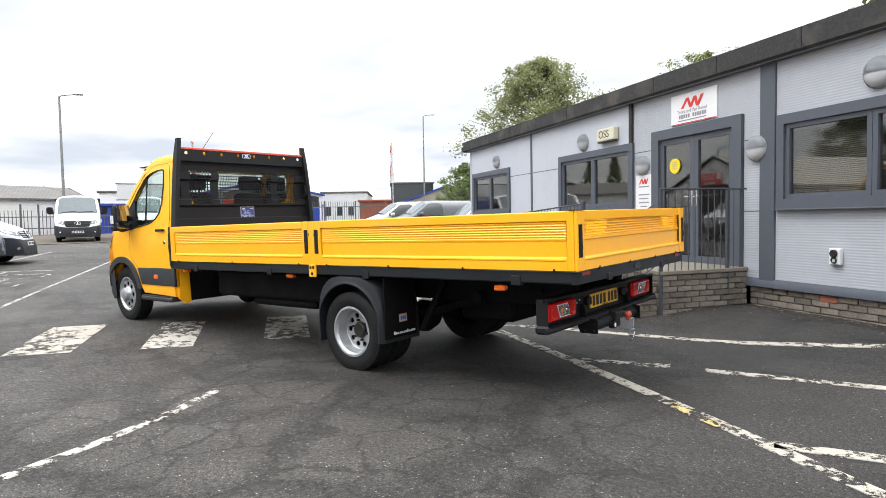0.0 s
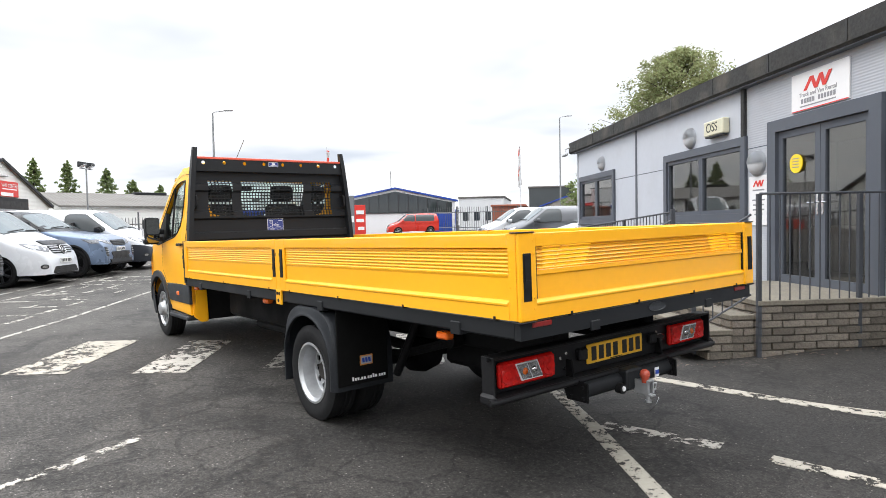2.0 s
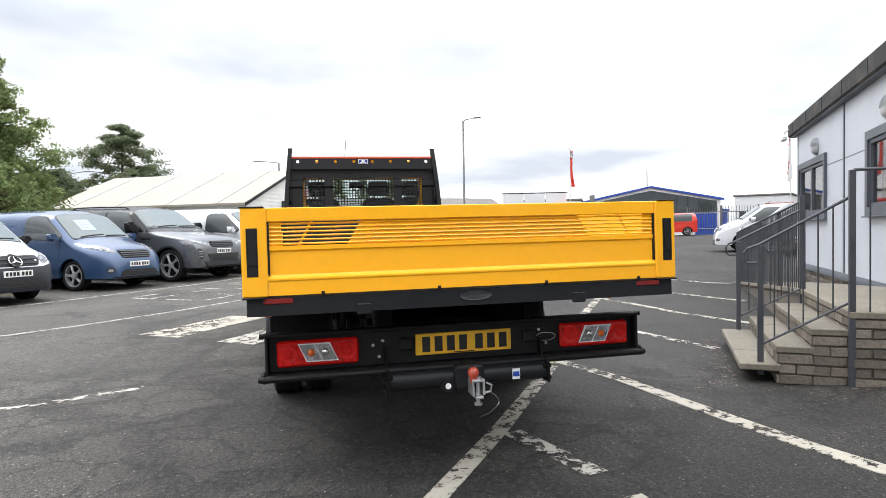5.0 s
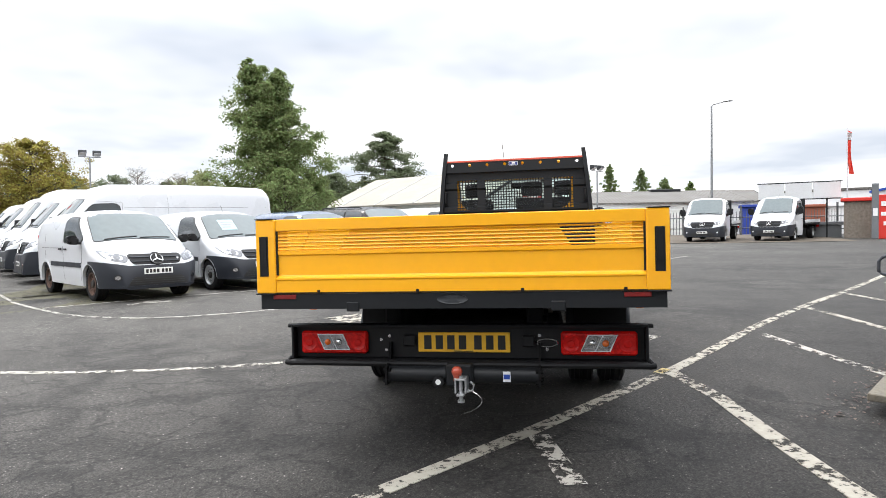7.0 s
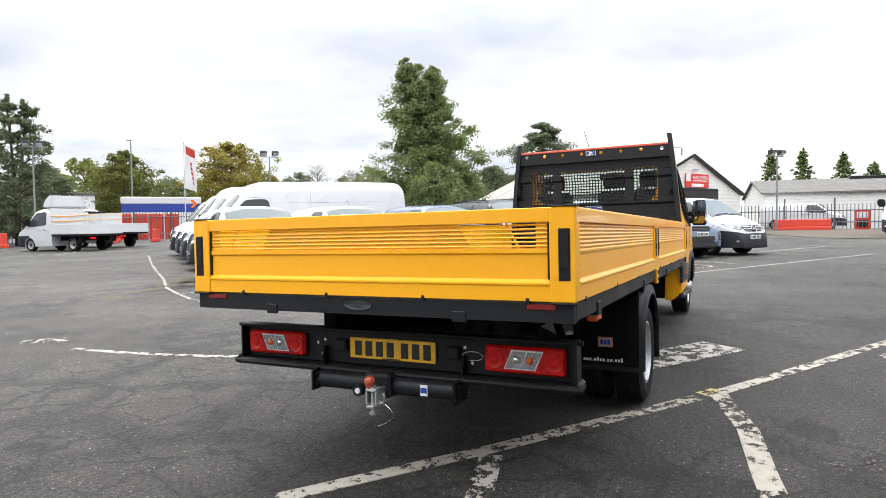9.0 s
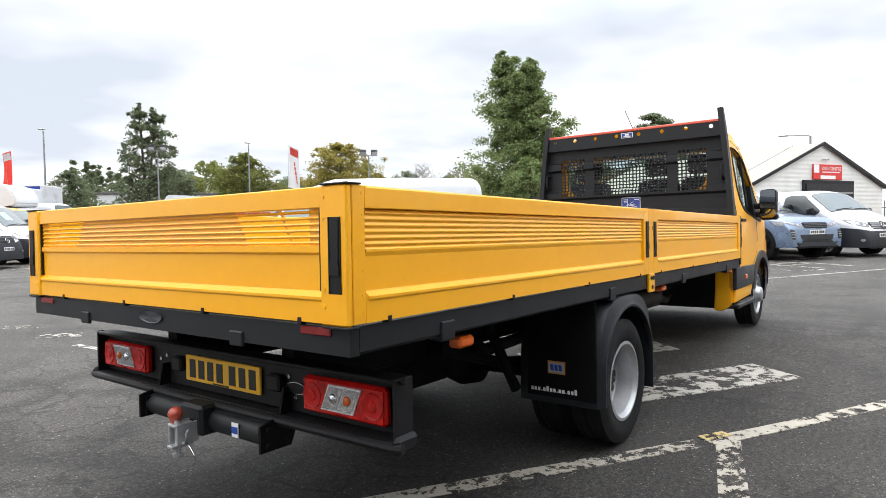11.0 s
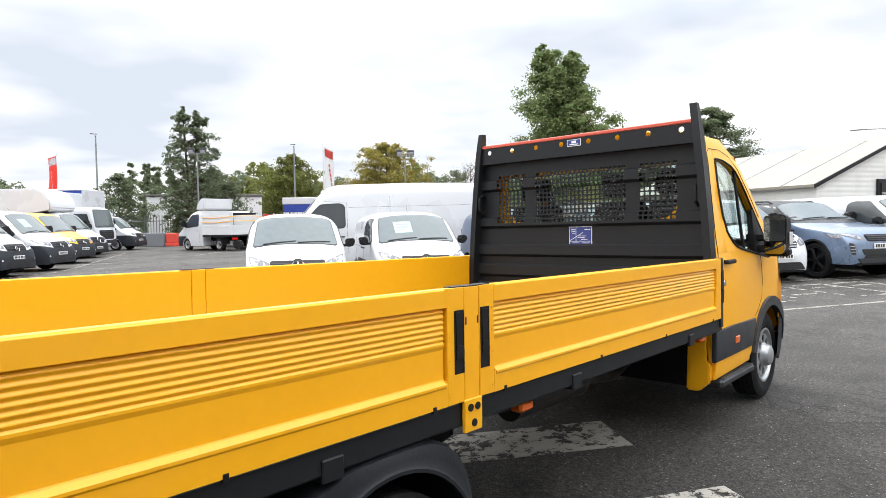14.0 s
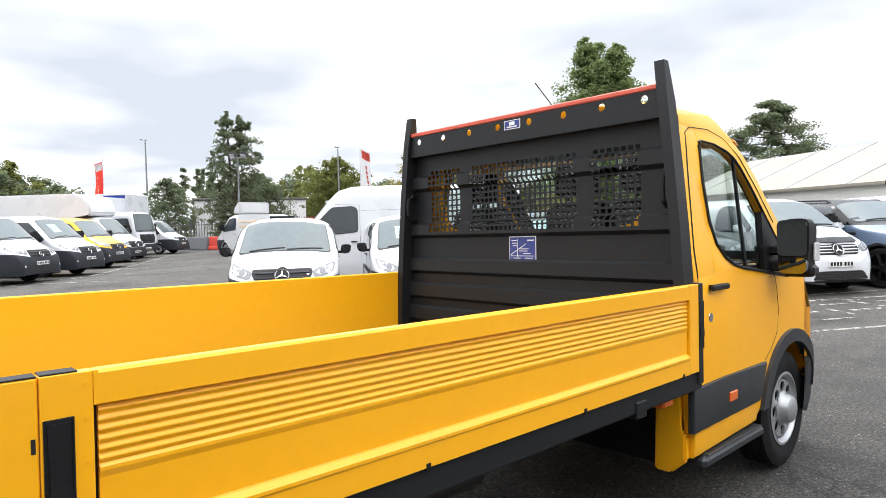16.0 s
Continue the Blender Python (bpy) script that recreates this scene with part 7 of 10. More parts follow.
def vehicle(name, m, spec, paint, label, category, group="parked vehicles", bumper=None, wheel_style=0, rim_mat=None, sticker=False, bonnet=False):
    """A parked vehicle. Local frame: x forward from its rear, y left, z up from the ground.
    spec: length, width, top outline from rear to front, belt height, wheel places and radius, windows."""
    L_, W_ = spec["L"], spec["W"]
    hw = W_ / 2
    belt, top = spec["belt"], spec["top"]
    z0 = spec.get("floor", 0.26)
    R = spec["R"]
    thing = group_at(name, m, label, category, group)
    skin, tree_, width = shell(spec)
    n_ = spec["face"]
    b0, b1 = n_["bumper"]
    fx = max(spec["axles"])
    rest = skin.copy()
    if bumper:
        bump = skin.copy()
        rising = lambda c, k: Vector((c.x, c.y, c.z + k * 0.20 * max(0.0, abs(c.y) - 0.50)))
        clip_plane(moved(bump, lambda c: rising(c, -1)), (0, 0, b1), (0, 0, 1), False)
        clip_plane(moved(bump, lambda c: rising(c, 1)), (fx, 0, 0), (1, 0, 0), True)
        bmesh.ops.recalc_face_normals(bump, faces=bump.faces)
        for v in bump.verts:
            v.co += v.normal * 0.012
        part("front_bumper", bump, bumper, thing, "dark plastic front bumper")
    if spec.get("band"):
        clip_plane(skin, (0, 0, belt + 0.05), (0, 0, 1), False)
        clip_plane(rest, (0, 0, belt + 0.05), (0, 0, 1), True)
        part("black_roof", rest, GLOSSBLACK, thing, "gloss black roof and pillars", 40)
    else:
        rest.free()
    part("body", skin, paint, thing, "", 40)

    def hug(nm, poly, put, out, mat, parent, lab="", step=0.09, back=0.02):
        """A thin piece on the skin: poly in two coordinates; put turns them into a start and a way towards the body."""
        bm = bmesh.new()
        prism(bm, poly, 0.0, 1.0, "x")
        ys, zs = [q[0] for q in poly], [q[1] for q in poly]
        cut(bm, "y", np.arange(min(ys) + step / 2, max(ys), step)); cut(bm, "z", np.arange(min(zs) + step / 2, max(zs), step))

        def fit_(c):
            o, d = put(c.y, c.z)
            hit, nrm, _, _ = tree_.ray_cast(o, d)
            if hit is None:
                hit, nrm, _, _ = tree_.find_nearest(o + d * 1.2)
            if nrm.dot(d) > 0:
                nrm = -nrm
            nrm = (nrm - d * 0.5).normalized()
            return hit + nrm * (out if c.x > 0.5 else -back)
        moved(bm, fit_)
        return part(nm, bm, mat, parent, lab, 50)

    def face(nm, poly, out, mat, parent, lab=""):
        return hug(nm, poly, lambda y, z: (Vector((L_ + 1.2, y, z)), Vector((-1, 0, 0))), out, mat, parent, lab)

    def flank(nm, poly, side, out, mat, parent, lab=""):
        return hug(nm, poly, lambda x, z: (Vector((x, side * (hw + 1.2), z)), Vector((0, -side, 0))), out + 0.004, mat, parent, lab, 0.07)

    # wheels, wells and arch mouldings
    for ax in spec["axles"]:
        for side in (1, -1):
            wheel(thing, R, R * (0.74 if wheel_style else 0.65), 0.22, side, (ax, side * (hw - 0.150), R), dish=-0.03, rim_mat=rim_mat, spokes=wheel_style)
            bm = bmesh.new()
            prism(bm, arch(ax, R, R + 0.052, z0, 10), *sorted((side * (hw - 0.42), side * (hw - 0.10))), "y")
            bm.faces.ensure_lookup_table()
            bmesh.ops.delete(bm, geom=[f for f in bm.faces if side * f.calc_center_median().y > hw - 0.11], context="FACES_ONLY")
            part("wheel_well", bm, CHASSIS, thing)
            bm = bmesh.new()
            o_, i_ = arch(ax, R, R + 0.088, z0 + 0.01, 20), arch(ax, R, R + 0.040, z0 + 0.01, 20)
            prism(bm, o_ + i_[::-1], 0.0, 1.0, "y")
            bmesh.ops.triangulate(bm, faces=[f for f in bm.faces if len(f.verts) > 4])
            moved(bm, lambda c: Vector((c.x, side * (width(c.x, c.z) + (0.006 if c.y > 0.5 else -0.05)), c.z)))
            part("arch_trim", bm, bumper if bumper and spec.get("dark_arches") else (BLACK if spec.get("band") else paint), thing)
    # windscreen
    (xa, za), (xb, zb) = spec["screen"]
    dx, dz = xb - xa, zb - za
    ln = math.hypot(dx, dz)
    way = Vector((dz / ln, 0, -dx / ln))

    def on_screen(nm, poly, lift, mat, parent, lab=""):
        """A piece on the windscreen: poly in (y, share of the way down)."""
        return hug(nm, [(y, k * ln) for y, k in poly], lambda y, k: (Vector((xa + dx * k / ln, y, za + dz * k / ln)) - way * 1.2, way), lift, mat, parent, lab, 0.12)

    wb, wt = (hw * 0.91, hw * 0.80) if spec.get("band") else (hw * 0.87, hw * 0.77)
    on_screen("screen_seal", rounded([(-wt, 0.04), (wt, 0.04), (wb, 0.99), (-wb, 0.99)], 0.10), 0.005, INK, thing)
    on_screen("windscreen", rounded([(-wt + 0.018, 0.065), (wt - 0.018, 0.065), (wb - 0.018, 0.965), (-wb + 0.018, 0.965)], 0.10), 0.009, GLAZELIGHT, thing, "windscreen reflecting the sky")
    for yy in (0.40, -0.30):
        on_screen("wiper", [(hw * (yy - 0.36), 0.93), (hw * (yy + 0.30), 0.88), (hw * (yy + 0.30), 0.90), (hw * (yy - 0.36), 0.955)], 0.022, BLACK, thing)
    if sticker:
        nt = on_screen("screen_notice", [(-hw * 0.46, 0.30), (-hw * 0.06, 0.30), (-hw * 0.06, 0.70), (-hw * 0.46, 0.70)], 0.011, NOTICE, thing, "pale paper notice inside the windscreen")
        for k in range(3):
            on_screen("print_bar", [(-hw * 0.42, 0.38 + k * 0.10), (-hw * (0.10 + 0.05 * k), 0.38 + k * 0.10), (-hw * (0.10 + 0.05 * k), 0.42 + k * 0.10), (-hw * 0.42, 0.42 + k * 0.10)], 0.0125, SIGNGREY, nt)
    for side in (1, -1):
        for win in spec["windows"]:
            cx_, cz_ = sum(w_[0] for w_ in win) / len(win), sum(w_[1] for w_ in win) / len(win)
            flank("window_surround", rounded([(x_ + (0.022 if x_ > cx_ else -0.022), z_ + (0.020 if z_ > cz_ else -0.020)) for x_, z_ in win], 0.09), side, 0.004, INK, thing)
            flank("side_window", rounded(win, 0.07), side, 0.008, GLAZE, thing)
        for gap in spec.get("gaps", ()):
            bm = bmesh.new()
            fine = [Vector(a).lerp(Vector(b), k / 5) for a, b in zip(gap, gap[1:]) for k in range(5)] + [Vector(gap[-1])]
            pipe(bm, [(q.x, side * (width(q.x, q.y) - 0.0015), q.y) for q in fine if q.y < top - 0.30], 0.0045, 4)
            part("door_gap", bm, INK, thing)
        for hx, hz in spec.get("handles", ()):
            w_ = width(hx, hz)
            bm = boxes((hx - 0.08, hx + 0.08, *sorted((side * (w_ + 0.004), side * (w_ + 0.03))), hz - 0.015, hz + 0.015), bevel=0.006)
            part("door_handle", bm, BLACK if bumper else paint, thing)
        mx, mz = spec["mirror"]
        s_ = spec.get("mirror_size", 1.0)
        w_ = width(mx, mz)
        bm = bmesh.new()
        h_ = 0.17 * s_ * (1.4 if s_ > 1 else 1)
        prism(bm, rounded([(side * (w_ + 0.04), mz), (side * (w_ + 0.04 + 0.17 * s_), mz + 0.01), (side * (w_ + 0.05 + 0.19 * s_), mz + h_), (side * (w_ + 0.05), mz + h_)], 0.06 * s_, 4), mx - 0.05 * s_, mx + 0.09 * s_, "x")
        bmesh.ops.bevel(bm, geom=[e for e in bm.edges if min(v.co.x for v in e.verts) > mx + 0.08 * s_], offset=0.045 * s_, segments=3, affect="EDGES")
        box(bm, mx - 0.02, mx + 0.05, *sorted((side * (w_ - 0.10), side * (w_ + 0.07))), mz + 0.01, mz + 0.06, 0.012)
        part("door_mirror", bm, BLACK if bumper or spec.get("band") else paint, thing)
        if spec.get("strip"):
            a, b, zz = spec["strip"]
            flank("side_strip", [(a, zz - 0.045), (b, zz - 0.045), (b, zz + 0.045), (a, zz + 0.045)], side, 0.012, bumper or paint, thing)
    # nose: lamps, grille, badge, bumper openings, plate
    y1, zt, zbm = n_["lamp"]
    for side in (1, -1):
        q = [(side * y1, zbm), (side * (y1 + 0.05), zbm - 0.025), (side * (y1 + 0.20), zbm + 0.005), (side * hw * 0.90, zbm + 0.07), (side * hw * 0.94, zt + 0.05), (side * hw * 0.90, zt + 0.065), (side * (y1 + 0.16), zt + 0.02), (side * (y1 - 0.02), zt - 0.05)]
        mid_ = Vector((sum(a for a, b in q) / len(q), sum(b for a, b in q) / len(q)))
        hl = face("headlamp", rounded(q, 0.04), 0.005, HEADLAMP, thing, "clear headlamp with a bright reflector")
        face("reflector", rounded([tuple(mid_.lerp(Vector(c), 0.62)) for c in q], 0.04), 0.008, REFLECTOR, hl, "bright faceted reflector")
        rr = (zt - zbm) * 0.34
        face("lamp_bowl", circle(mid_.x - side * 0.03, mid_.y - 0.005, rr, 14), 0.0105, HEADLAMP, hl)
        face("indicator", rounded([(side * hw * 0.82, zbm + 0.075), (side * hw * 0.88, zbm + 0.085), (side * hw * 0.90, zt + 0.035), (side * hw * 0.84, zt + 0.025)], 0.02), 0.0105, CLEARLENS, hl)
    g0, g1, gw = n_["grille"]
    outline_ = lambda k: rounded([(-gw * 0.86 * k, g0), (gw * 0.86 * k, g0), (gw * k, g0 + (g1 - g0) * 0.62), (gw * 0.97 * k, g1), (-gw * 0.97 * k, g1), (-gw * k, g0 + (g1 - g0) * 0.62)], 0.05)
    gr = face("grille", outline_(1.0), 0.006, BLACK, thing, "black grille")
    for k in range(n_.get("bars", 2)):
        zz = g0 + (g1 - g0) * (k + 0.75) / (n_.get("bars", 2) + 0.5)
        face("grille_bar", [(-gw * 0.88, zz - 0.010), (gw * 0.88, zz - 0.010), (gw * 0.92, zz + 0.010), (-gw * 0.92, zz + 0.010)], 0.018, n_.get("bar_mat", GALV), gr)
    if n_.get("badge"):
        r_ = n_["badge"]
        zz = (g0 + g1) / 2
        face("badge_field", circle(0, zz, r_ * 0.98, 24), 0.024, BLACK, gr)
        bm = bmesh.new()
        hit, nrm, _, _ = tree_.ray_cast(Vector((L_ + 1.2, 0, zz)), Vector((-1, 0, 0)))
        lathe(bm, [(r_ * 0.98, 0.0), (r_, 0.008), (r_ * 0.94, 0.016), (r_ * 0.87, 0.008), (r_ * 0.87, 0.0)], 28, "x")
        for k in range(3):
            a = math.pi / 2 + k * math.tau / 3
            prism(bm, [(r_ * 0.14 * math.cos(a + 1.05), r_ * 0.14 * math.sin(a + 1.05)), (r_ * 0.14 * math.cos(a - 1.05), r_ * 0.14 * math.sin(a - 1.05)), (r_ * 0.90 * math.cos(a), r_ * 0.90 * math.sin(a))], 0.001 * k, 0.012 + 0.001 * k, "x")
        part("badge", bm, CHROME, gr, "chrome ring badge", matrix=pose(hit.x + 0.027, 0, zz, 0, -math.degrees(math.atan2(nrm.z, abs(nrm.x))), 0))
    lift = 0.018 if bumper else 0.006
    it = face("lower_intake", rounded([(-hw * 0.60, b0 + 0.05), (hw * 0.60, b0 + 0.05), (hw * 0.48, b0 + 0.05 + (b1 - b0) * 0.36), (-hw * 0.48, b0 + 0.05 + (b1 - b0) * 0.36)], 0.05), lift, INK, thing)
    for k in range(3):
        z_ = b0 + 0.07 + k * (b1 - b0) * 0.10
        face("intake_bar", [(-hw * 0.52, z_), (hw * 0.52, z_), (hw * 0.52, z_ + 0.009), (-hw * 0.52, z_ + 0.009)], lift + 0.006, GREYPLASTIC, it)
    face("bumper_lip", [(-hw * 0.70, b0 - 0.005), (hw * 0.70, b0 - 0.005), (hw * 0.72, b0 + 0.035), (-hw * 0.72, b0 + 0.035)], lift + 0.012, bumper or BLACK, thing)
    if n_.get("vents"):
        for side in (1, -1):
            sl = flank("side_lamp", rounded([(L_ - 0.60, zt + 0.055), (L_ - 0.22, zt + 0.03), (L_ - 0.14, zbm + 0.02), (L_ - 0.36, zbm + 0.01)], 0.03), side, 0.004, HEADLAMP, thing, "slim wraparound headlamp")
            flank("reflector", rounded([(L_ - 0.50, zt + 0.035), (L_ - 0.24, zt + 0.015), (L_ - 0.20, zbm + 0.03), (L_ - 0.34, zbm + 0.025)], 0.02), side, 0.007, REFLECTOR, sl)
            flank("fender_vent", rounded([(3.30, 1.0), (3.62, 1.02), (3.60, 1.07), (3.30, 1.06)], 0.015), side, 0.005, INK, thing)
            flank("sill_trim", [(1.45, z0 + 0.02), (3.45, z0 + 0.02), (3.45, z0 + 0.13), (1.45, z0 + 0.13)], side, 0.012, BLACK, thing)
        face("skid_plate", rounded([(-hw * 0.60, b0 + 0.02), (hw * 0.60, b0 + 0.02), (hw * 0.70, b0 + 0.13), (-hw * 0.70, b0 + 0.13)], 0.03), 0.022, GREYPLASTIC, thing)
        face("upper_intake", rounded([(-hw * 0.52, b0 + 0.20), (hw * 0.52, b0 + 0.20), (hw * 0.58, b0 + 0.32), (-hw * 0.58, b0 + 0.32)], 0.03), 0.012, INK, thing)
        for side in (1, -1):
            vt = face("side_vent", rounded([(side * hw * 0.74, b0 + 0.20), (side * hw * 0.86, b0 + 0.22), (side * hw * 0.88, b0 + 0.46), (side * hw * 0.76, b0 + 0.44)], 0.03), 0.010, INK, thing)
            for k in range(3):
                z_ = b0 + 0.26 + k * 0.06
                face("vent_bar", [(side * hw * 0.755, z_), (side * hw * 0.865, z_), (side * hw * 0.865, z_ + 0.014), (side * hw * 0.755, z_ + 0.014)], 0.016, GALV, vt)
    else:
        for side in (1, -1):
            fg = face("fog_lamp", circle(side * hw * 0.74, b0 + (b1 - b0) * 0.48, 0.055, 14), lift, INK, thing)
            face("fog_lens", circle(side * hw * 0.74, b0 + (b1 - b0) * 0.48, 0.036, 12), lift + 0.005, CHROME, fg)
        bm = bmesh.new(); rod(bm, (xa - 0.25, 0, za - 0.02), (xa - 0.42, 0, za + 0.20), 0.004, 6)
        part("roof_aerial", bm, BLACK, thing)
    zp = n_["plate"]
    hit = tree_.ray_cast(Vector((L_ + 1.2, 0, zp + 0.05)), Vector((-1, 0, 0)))[0]
    bm = boxes((hit.x + 0.006, hit.x + 0.026, -0.26, 0.26, zp, zp + 0.111), bevel=0.003)
    pl_ = part("number_plate", bm, PLATEWHITE, thing, "white number plate")
    for yy in (-0.21, -0.145, -0.08, -0.015, 0.075, 0.14, 0.205):
        bm = boxes((hit.x + 0.0262, hit.x + 0.028, yy - 0.022, yy + 0.022, zp + 0.022, zp + 0.09))
        part("plate_character", bm, INK, pl_)
    if bonnet:
        face("bonnet_guard", rounded([(-gw * 1.1, g1 + 0.03), (gw * 1.1, g1 + 0.03), (gw * 1.15, g1 + 0.11), (-gw * 1.15, g1 + 0.11)], 0.03), 0.03, GLOSSBLACK, thing, "black bonnet guard")
    if spec.get("rails"):
        for side in (1, -1):
            a, b = spec["rails"]
            zr = lambda x: (tree_.ray_cast(Vector((x, side * hw * 0.66, top + 1)), Vector((0, 0, -1)))[0] or Vector((0, 0, top))).z
            bm = bmesh.new(); pipe(bm, [(a, side * hw * 0.66, zr(a) - 0.01), (a + 0.15, side * hw * 0.66, zr(a + 0.15) + 0.04), ((a + b) / 2, side * hw * 0.66, zr((a + b) / 2) + 0.045), (b - 0.15, side * hw * 0.66, zr(b - 0.15) + 0.04), (b, side * hw * 0.66, zr(b) - 0.01)], 0.018, 6)
            part("roof_rail", bm, BLACK, thing)
    # rear lamps
    if spec.get("body", True):
        for side in (1, -1):
            w_ = width(0.03, 1.0)
            bm = boxes((-0.012, 0.05, *sorted((side * (w_ - 0.02), side * (w_ - 0.14))), 0.85, 1.25), bevel=0.01)
            part("tail_lamp", bm, REDLENS, thing)
    return thing


def at_nose(x, y, hx, hy, L_, lift=0.0):
    """The pose of a vehicle whose nose's middle stands at (x, y), heading along (hx, hy)."""
    h = math.hypot(hx, hy)
    hx, hy = hx / h, hy / h
    rx, ry = x - hx * L_, y - hy * L_
    za, zb = ground_z(x, y), ground_z(rx, ry)
    return pose(rx, ry, zb + lift, 0, 0, math.degrees(math.atan2(hy, hx))) @ pose(0, 0, 0, 0, -math.degrees(math.atan2(za - zb, L_)), 0)


SMALLVAN = dict(L=4.32, W=1.83, belt=1.08, top=1.80, R=0.32, axles=(0.72, 3.42), nose=0.28, tum=0.13,
                outline=[(0.06, 0.26), (0.0, 0.5), (0.0, 1.0), (0.07, 1.66), (0.20, 1.78), (1.2, 1.82), (2.35, 1.81), (2.72, 1.74), (3.42, 1.13), (3.62, 1.06), (4.02, 0.94), (4.20, 0.82), (4.30, 0.62), (4.32, 0.42), (4.26, 0.26)],
                screen=((2.70, 1.755), (3.42, 1.14)), windows=([(2.02, 1.10), (2.02, 1.56), (2.10, 1.63), (2.55, 1.62), (3.12, 1.17), (3.02, 1.08)],),
                gaps=([(1.96, 0.34), (1.94, 1.0), (1.98, 1.70), (2.5, 1.73)], [(3.10, 1.08), (3.06, 0.75), (2.98, 0.36)], [(1.93, 0.98), (0.55, 0.98)], [(0.75, 0.75), (0.72, 1.68)]),
                handles=((2.12, 0.96), (1.80, 0.96)), mirror=(3.02, 1.05), strip=(1.15, 3.0, 0.66),
                face=dict(lamp=(0.50, 0.88, 0.74), grille=(0.68, 0.87, 0.49), bars=2, bar_mat=VANBUMPER, badge=0.118, bumper=(0.26, 0.66), plate=0.50))
COURIER = dict(SMALLVAN, L=4.16, W=1.77, axles=(0.70, 3.19), top=1.74,
               outline=[(0.06, 0.26), (0.0, 0.5), (0.0, 1.0), (0.07, 1.6), (0.20, 1.72), (1.2, 1.75), (2.15, 1.74), (2.5, 1.67), (3.20, 1.12), (3.42, 1.06), (3.86, 0.93), (4.04, 0.80), (4.14, 0.62), (4.16, 0.42), (4.10, 0.26)],
               screen=((2.48, 1.68), (3.20, 1.13)), windows=([(1.85, 1.10), (1.85, 1.52), (1.95, 1.58), (2.36, 1.57), (2.95, 1.15), (2.8, 1.08)],),
               gaps=([(1.78, 0.34), (1.76, 1.0), (1.80, 1.64), (2.3, 1.66)], [(2.90, 1.08), (2.86, 0.75), (2.78, 0.36)]), handles=((1.95, 0.95),), mirror=(2.85, 1.04),
               face=dict(lamp=(0.45, 0.94, 0.82), grille=(0.68, 0.86, 0.42), bars=4, bar_mat=GREYPLASTIC, bumper=(0.26, 0.62), plate=0.50), strip=None)
SUV = dict(round=0.13, pinch=0.15, L=4.97, W=2.0, belt=1.16, top=1.86, R=0.39, axles=(1.10, 4.13), nose=0.17, tum=0.15, floor=0.34,
           outline=[(0.08, 0.34), (0.0, 0.6), (0.0, 1.1), (0.12, 1.62), (0.25, 1.84), (1.0, 1.88), (2.4, 1.87), (2.85, 1.82), (3.55, 1.31), (3.78, 1.23), (4.58, 1.11), (4.82, 1.02), (4.93, 0.86), (4.97, 0.6), (4.88, 0.34)],
           screen=((2.84, 1.83), (3.55, 1.315)), windows=([(0.28, 1.24), (0.40, 1.66), (1.15, 1.70), (1.15, 1.22)], [(1.22, 1.22), (1.22, 1.70), (2.05, 1.71), (2.05, 1.20)], [(2.12, 1.20), (2.12, 1.71), (2.70, 1.70), (3.25, 1.27), (3.15, 1.18)]),
           gaps=([(1.2, 0.9), (1.18, 1.72)], [(2.08, 0.5), (2.08, 1.72)], [(3.22, 0.5), (3.25, 1.2)]), handles=((1.45, 1.06), (2.35, 1.06)), mirror=(3.10, 1.18), mirror_size=1.15, rails=(0.6, 2.6), band=[(0.24, 1.20), (0.36, 1.70), (1.0, 1.755), (2.5, 1.80), (2.80, 1.79), (3.50, 1.285), (3.34, 1.20), (3.2, 1.16), (1.2, 1.18)],
           face=dict(lamp=(0.46, 0.95, 0.87), grille=(0.82, 0.97, 0.44), bars=3, bar_mat=GREYPLASTIC, bumper=(0.34, 0.76), plate=0.67, vents=True))
VITO = dict(L=5.14, W=1.93, belt=1.18, top=1.90, R=0.34, axles=(0.97, 4.17), nose=0.30, tum=0.14,
            outline=[(0.06, 0.24), (0.0, 0.5), (0.0, 1.1), (0.06, 1.75), (0.2, 1.88), (1.5, 1.92), (3.2, 1.91), (3.55, 1.83), (4.28, 1.24), (4.45, 1.17), (4.86, 1.02), (5.04, 0.86), (5.13, 0.62), (5.14, 0.40), (5.08, 0.24)],
            screen=((3.53, 1.845), (4.28, 1.25)), windows=([(2.85, 1.18), (2.85, 1.66), (2.95, 1.73), (3.38, 1.72), (4.0, 1.24), (3.85, 1.14)],),
            gaps=([(2.78, 0.34), (2.78, 1.78), (3.4, 1.80)], [(3.95, 1.14), (3.88, 0.4)], [(1.4, 0.5), (1.4, 1.75)]), handles=((2.95, 1.02), (2.6, 1.02)), mirror=(3.82, 1.13),
            face=dict(lamp=(0.50, 0.92, 0.80), grille=(0.74, 0.92, 0.48), bars=3, bar_mat=GALV, badge=0.11, bumper=(0.24, 0.68), plate=0.52))


def lowered(spec, q):
    """The same shape with all above the waist squeezed by q."""
    b = spec["belt"]
    sq = lambda pts: [(x, b + (z - b) * q if z > b else z) for x, z in pts]
    return dict(spec, top=b + (spec["top"] - b) * q, outline=sq(spec["outline"]), screen=tuple(sq(spec["screen"])), windows=tuple(sq(w) for w in spec["windows"]), gaps=tuple(sq(w) for w in spec["gaps"]), **({"band": sq(spec["band"])} if "band" in spec else {}))


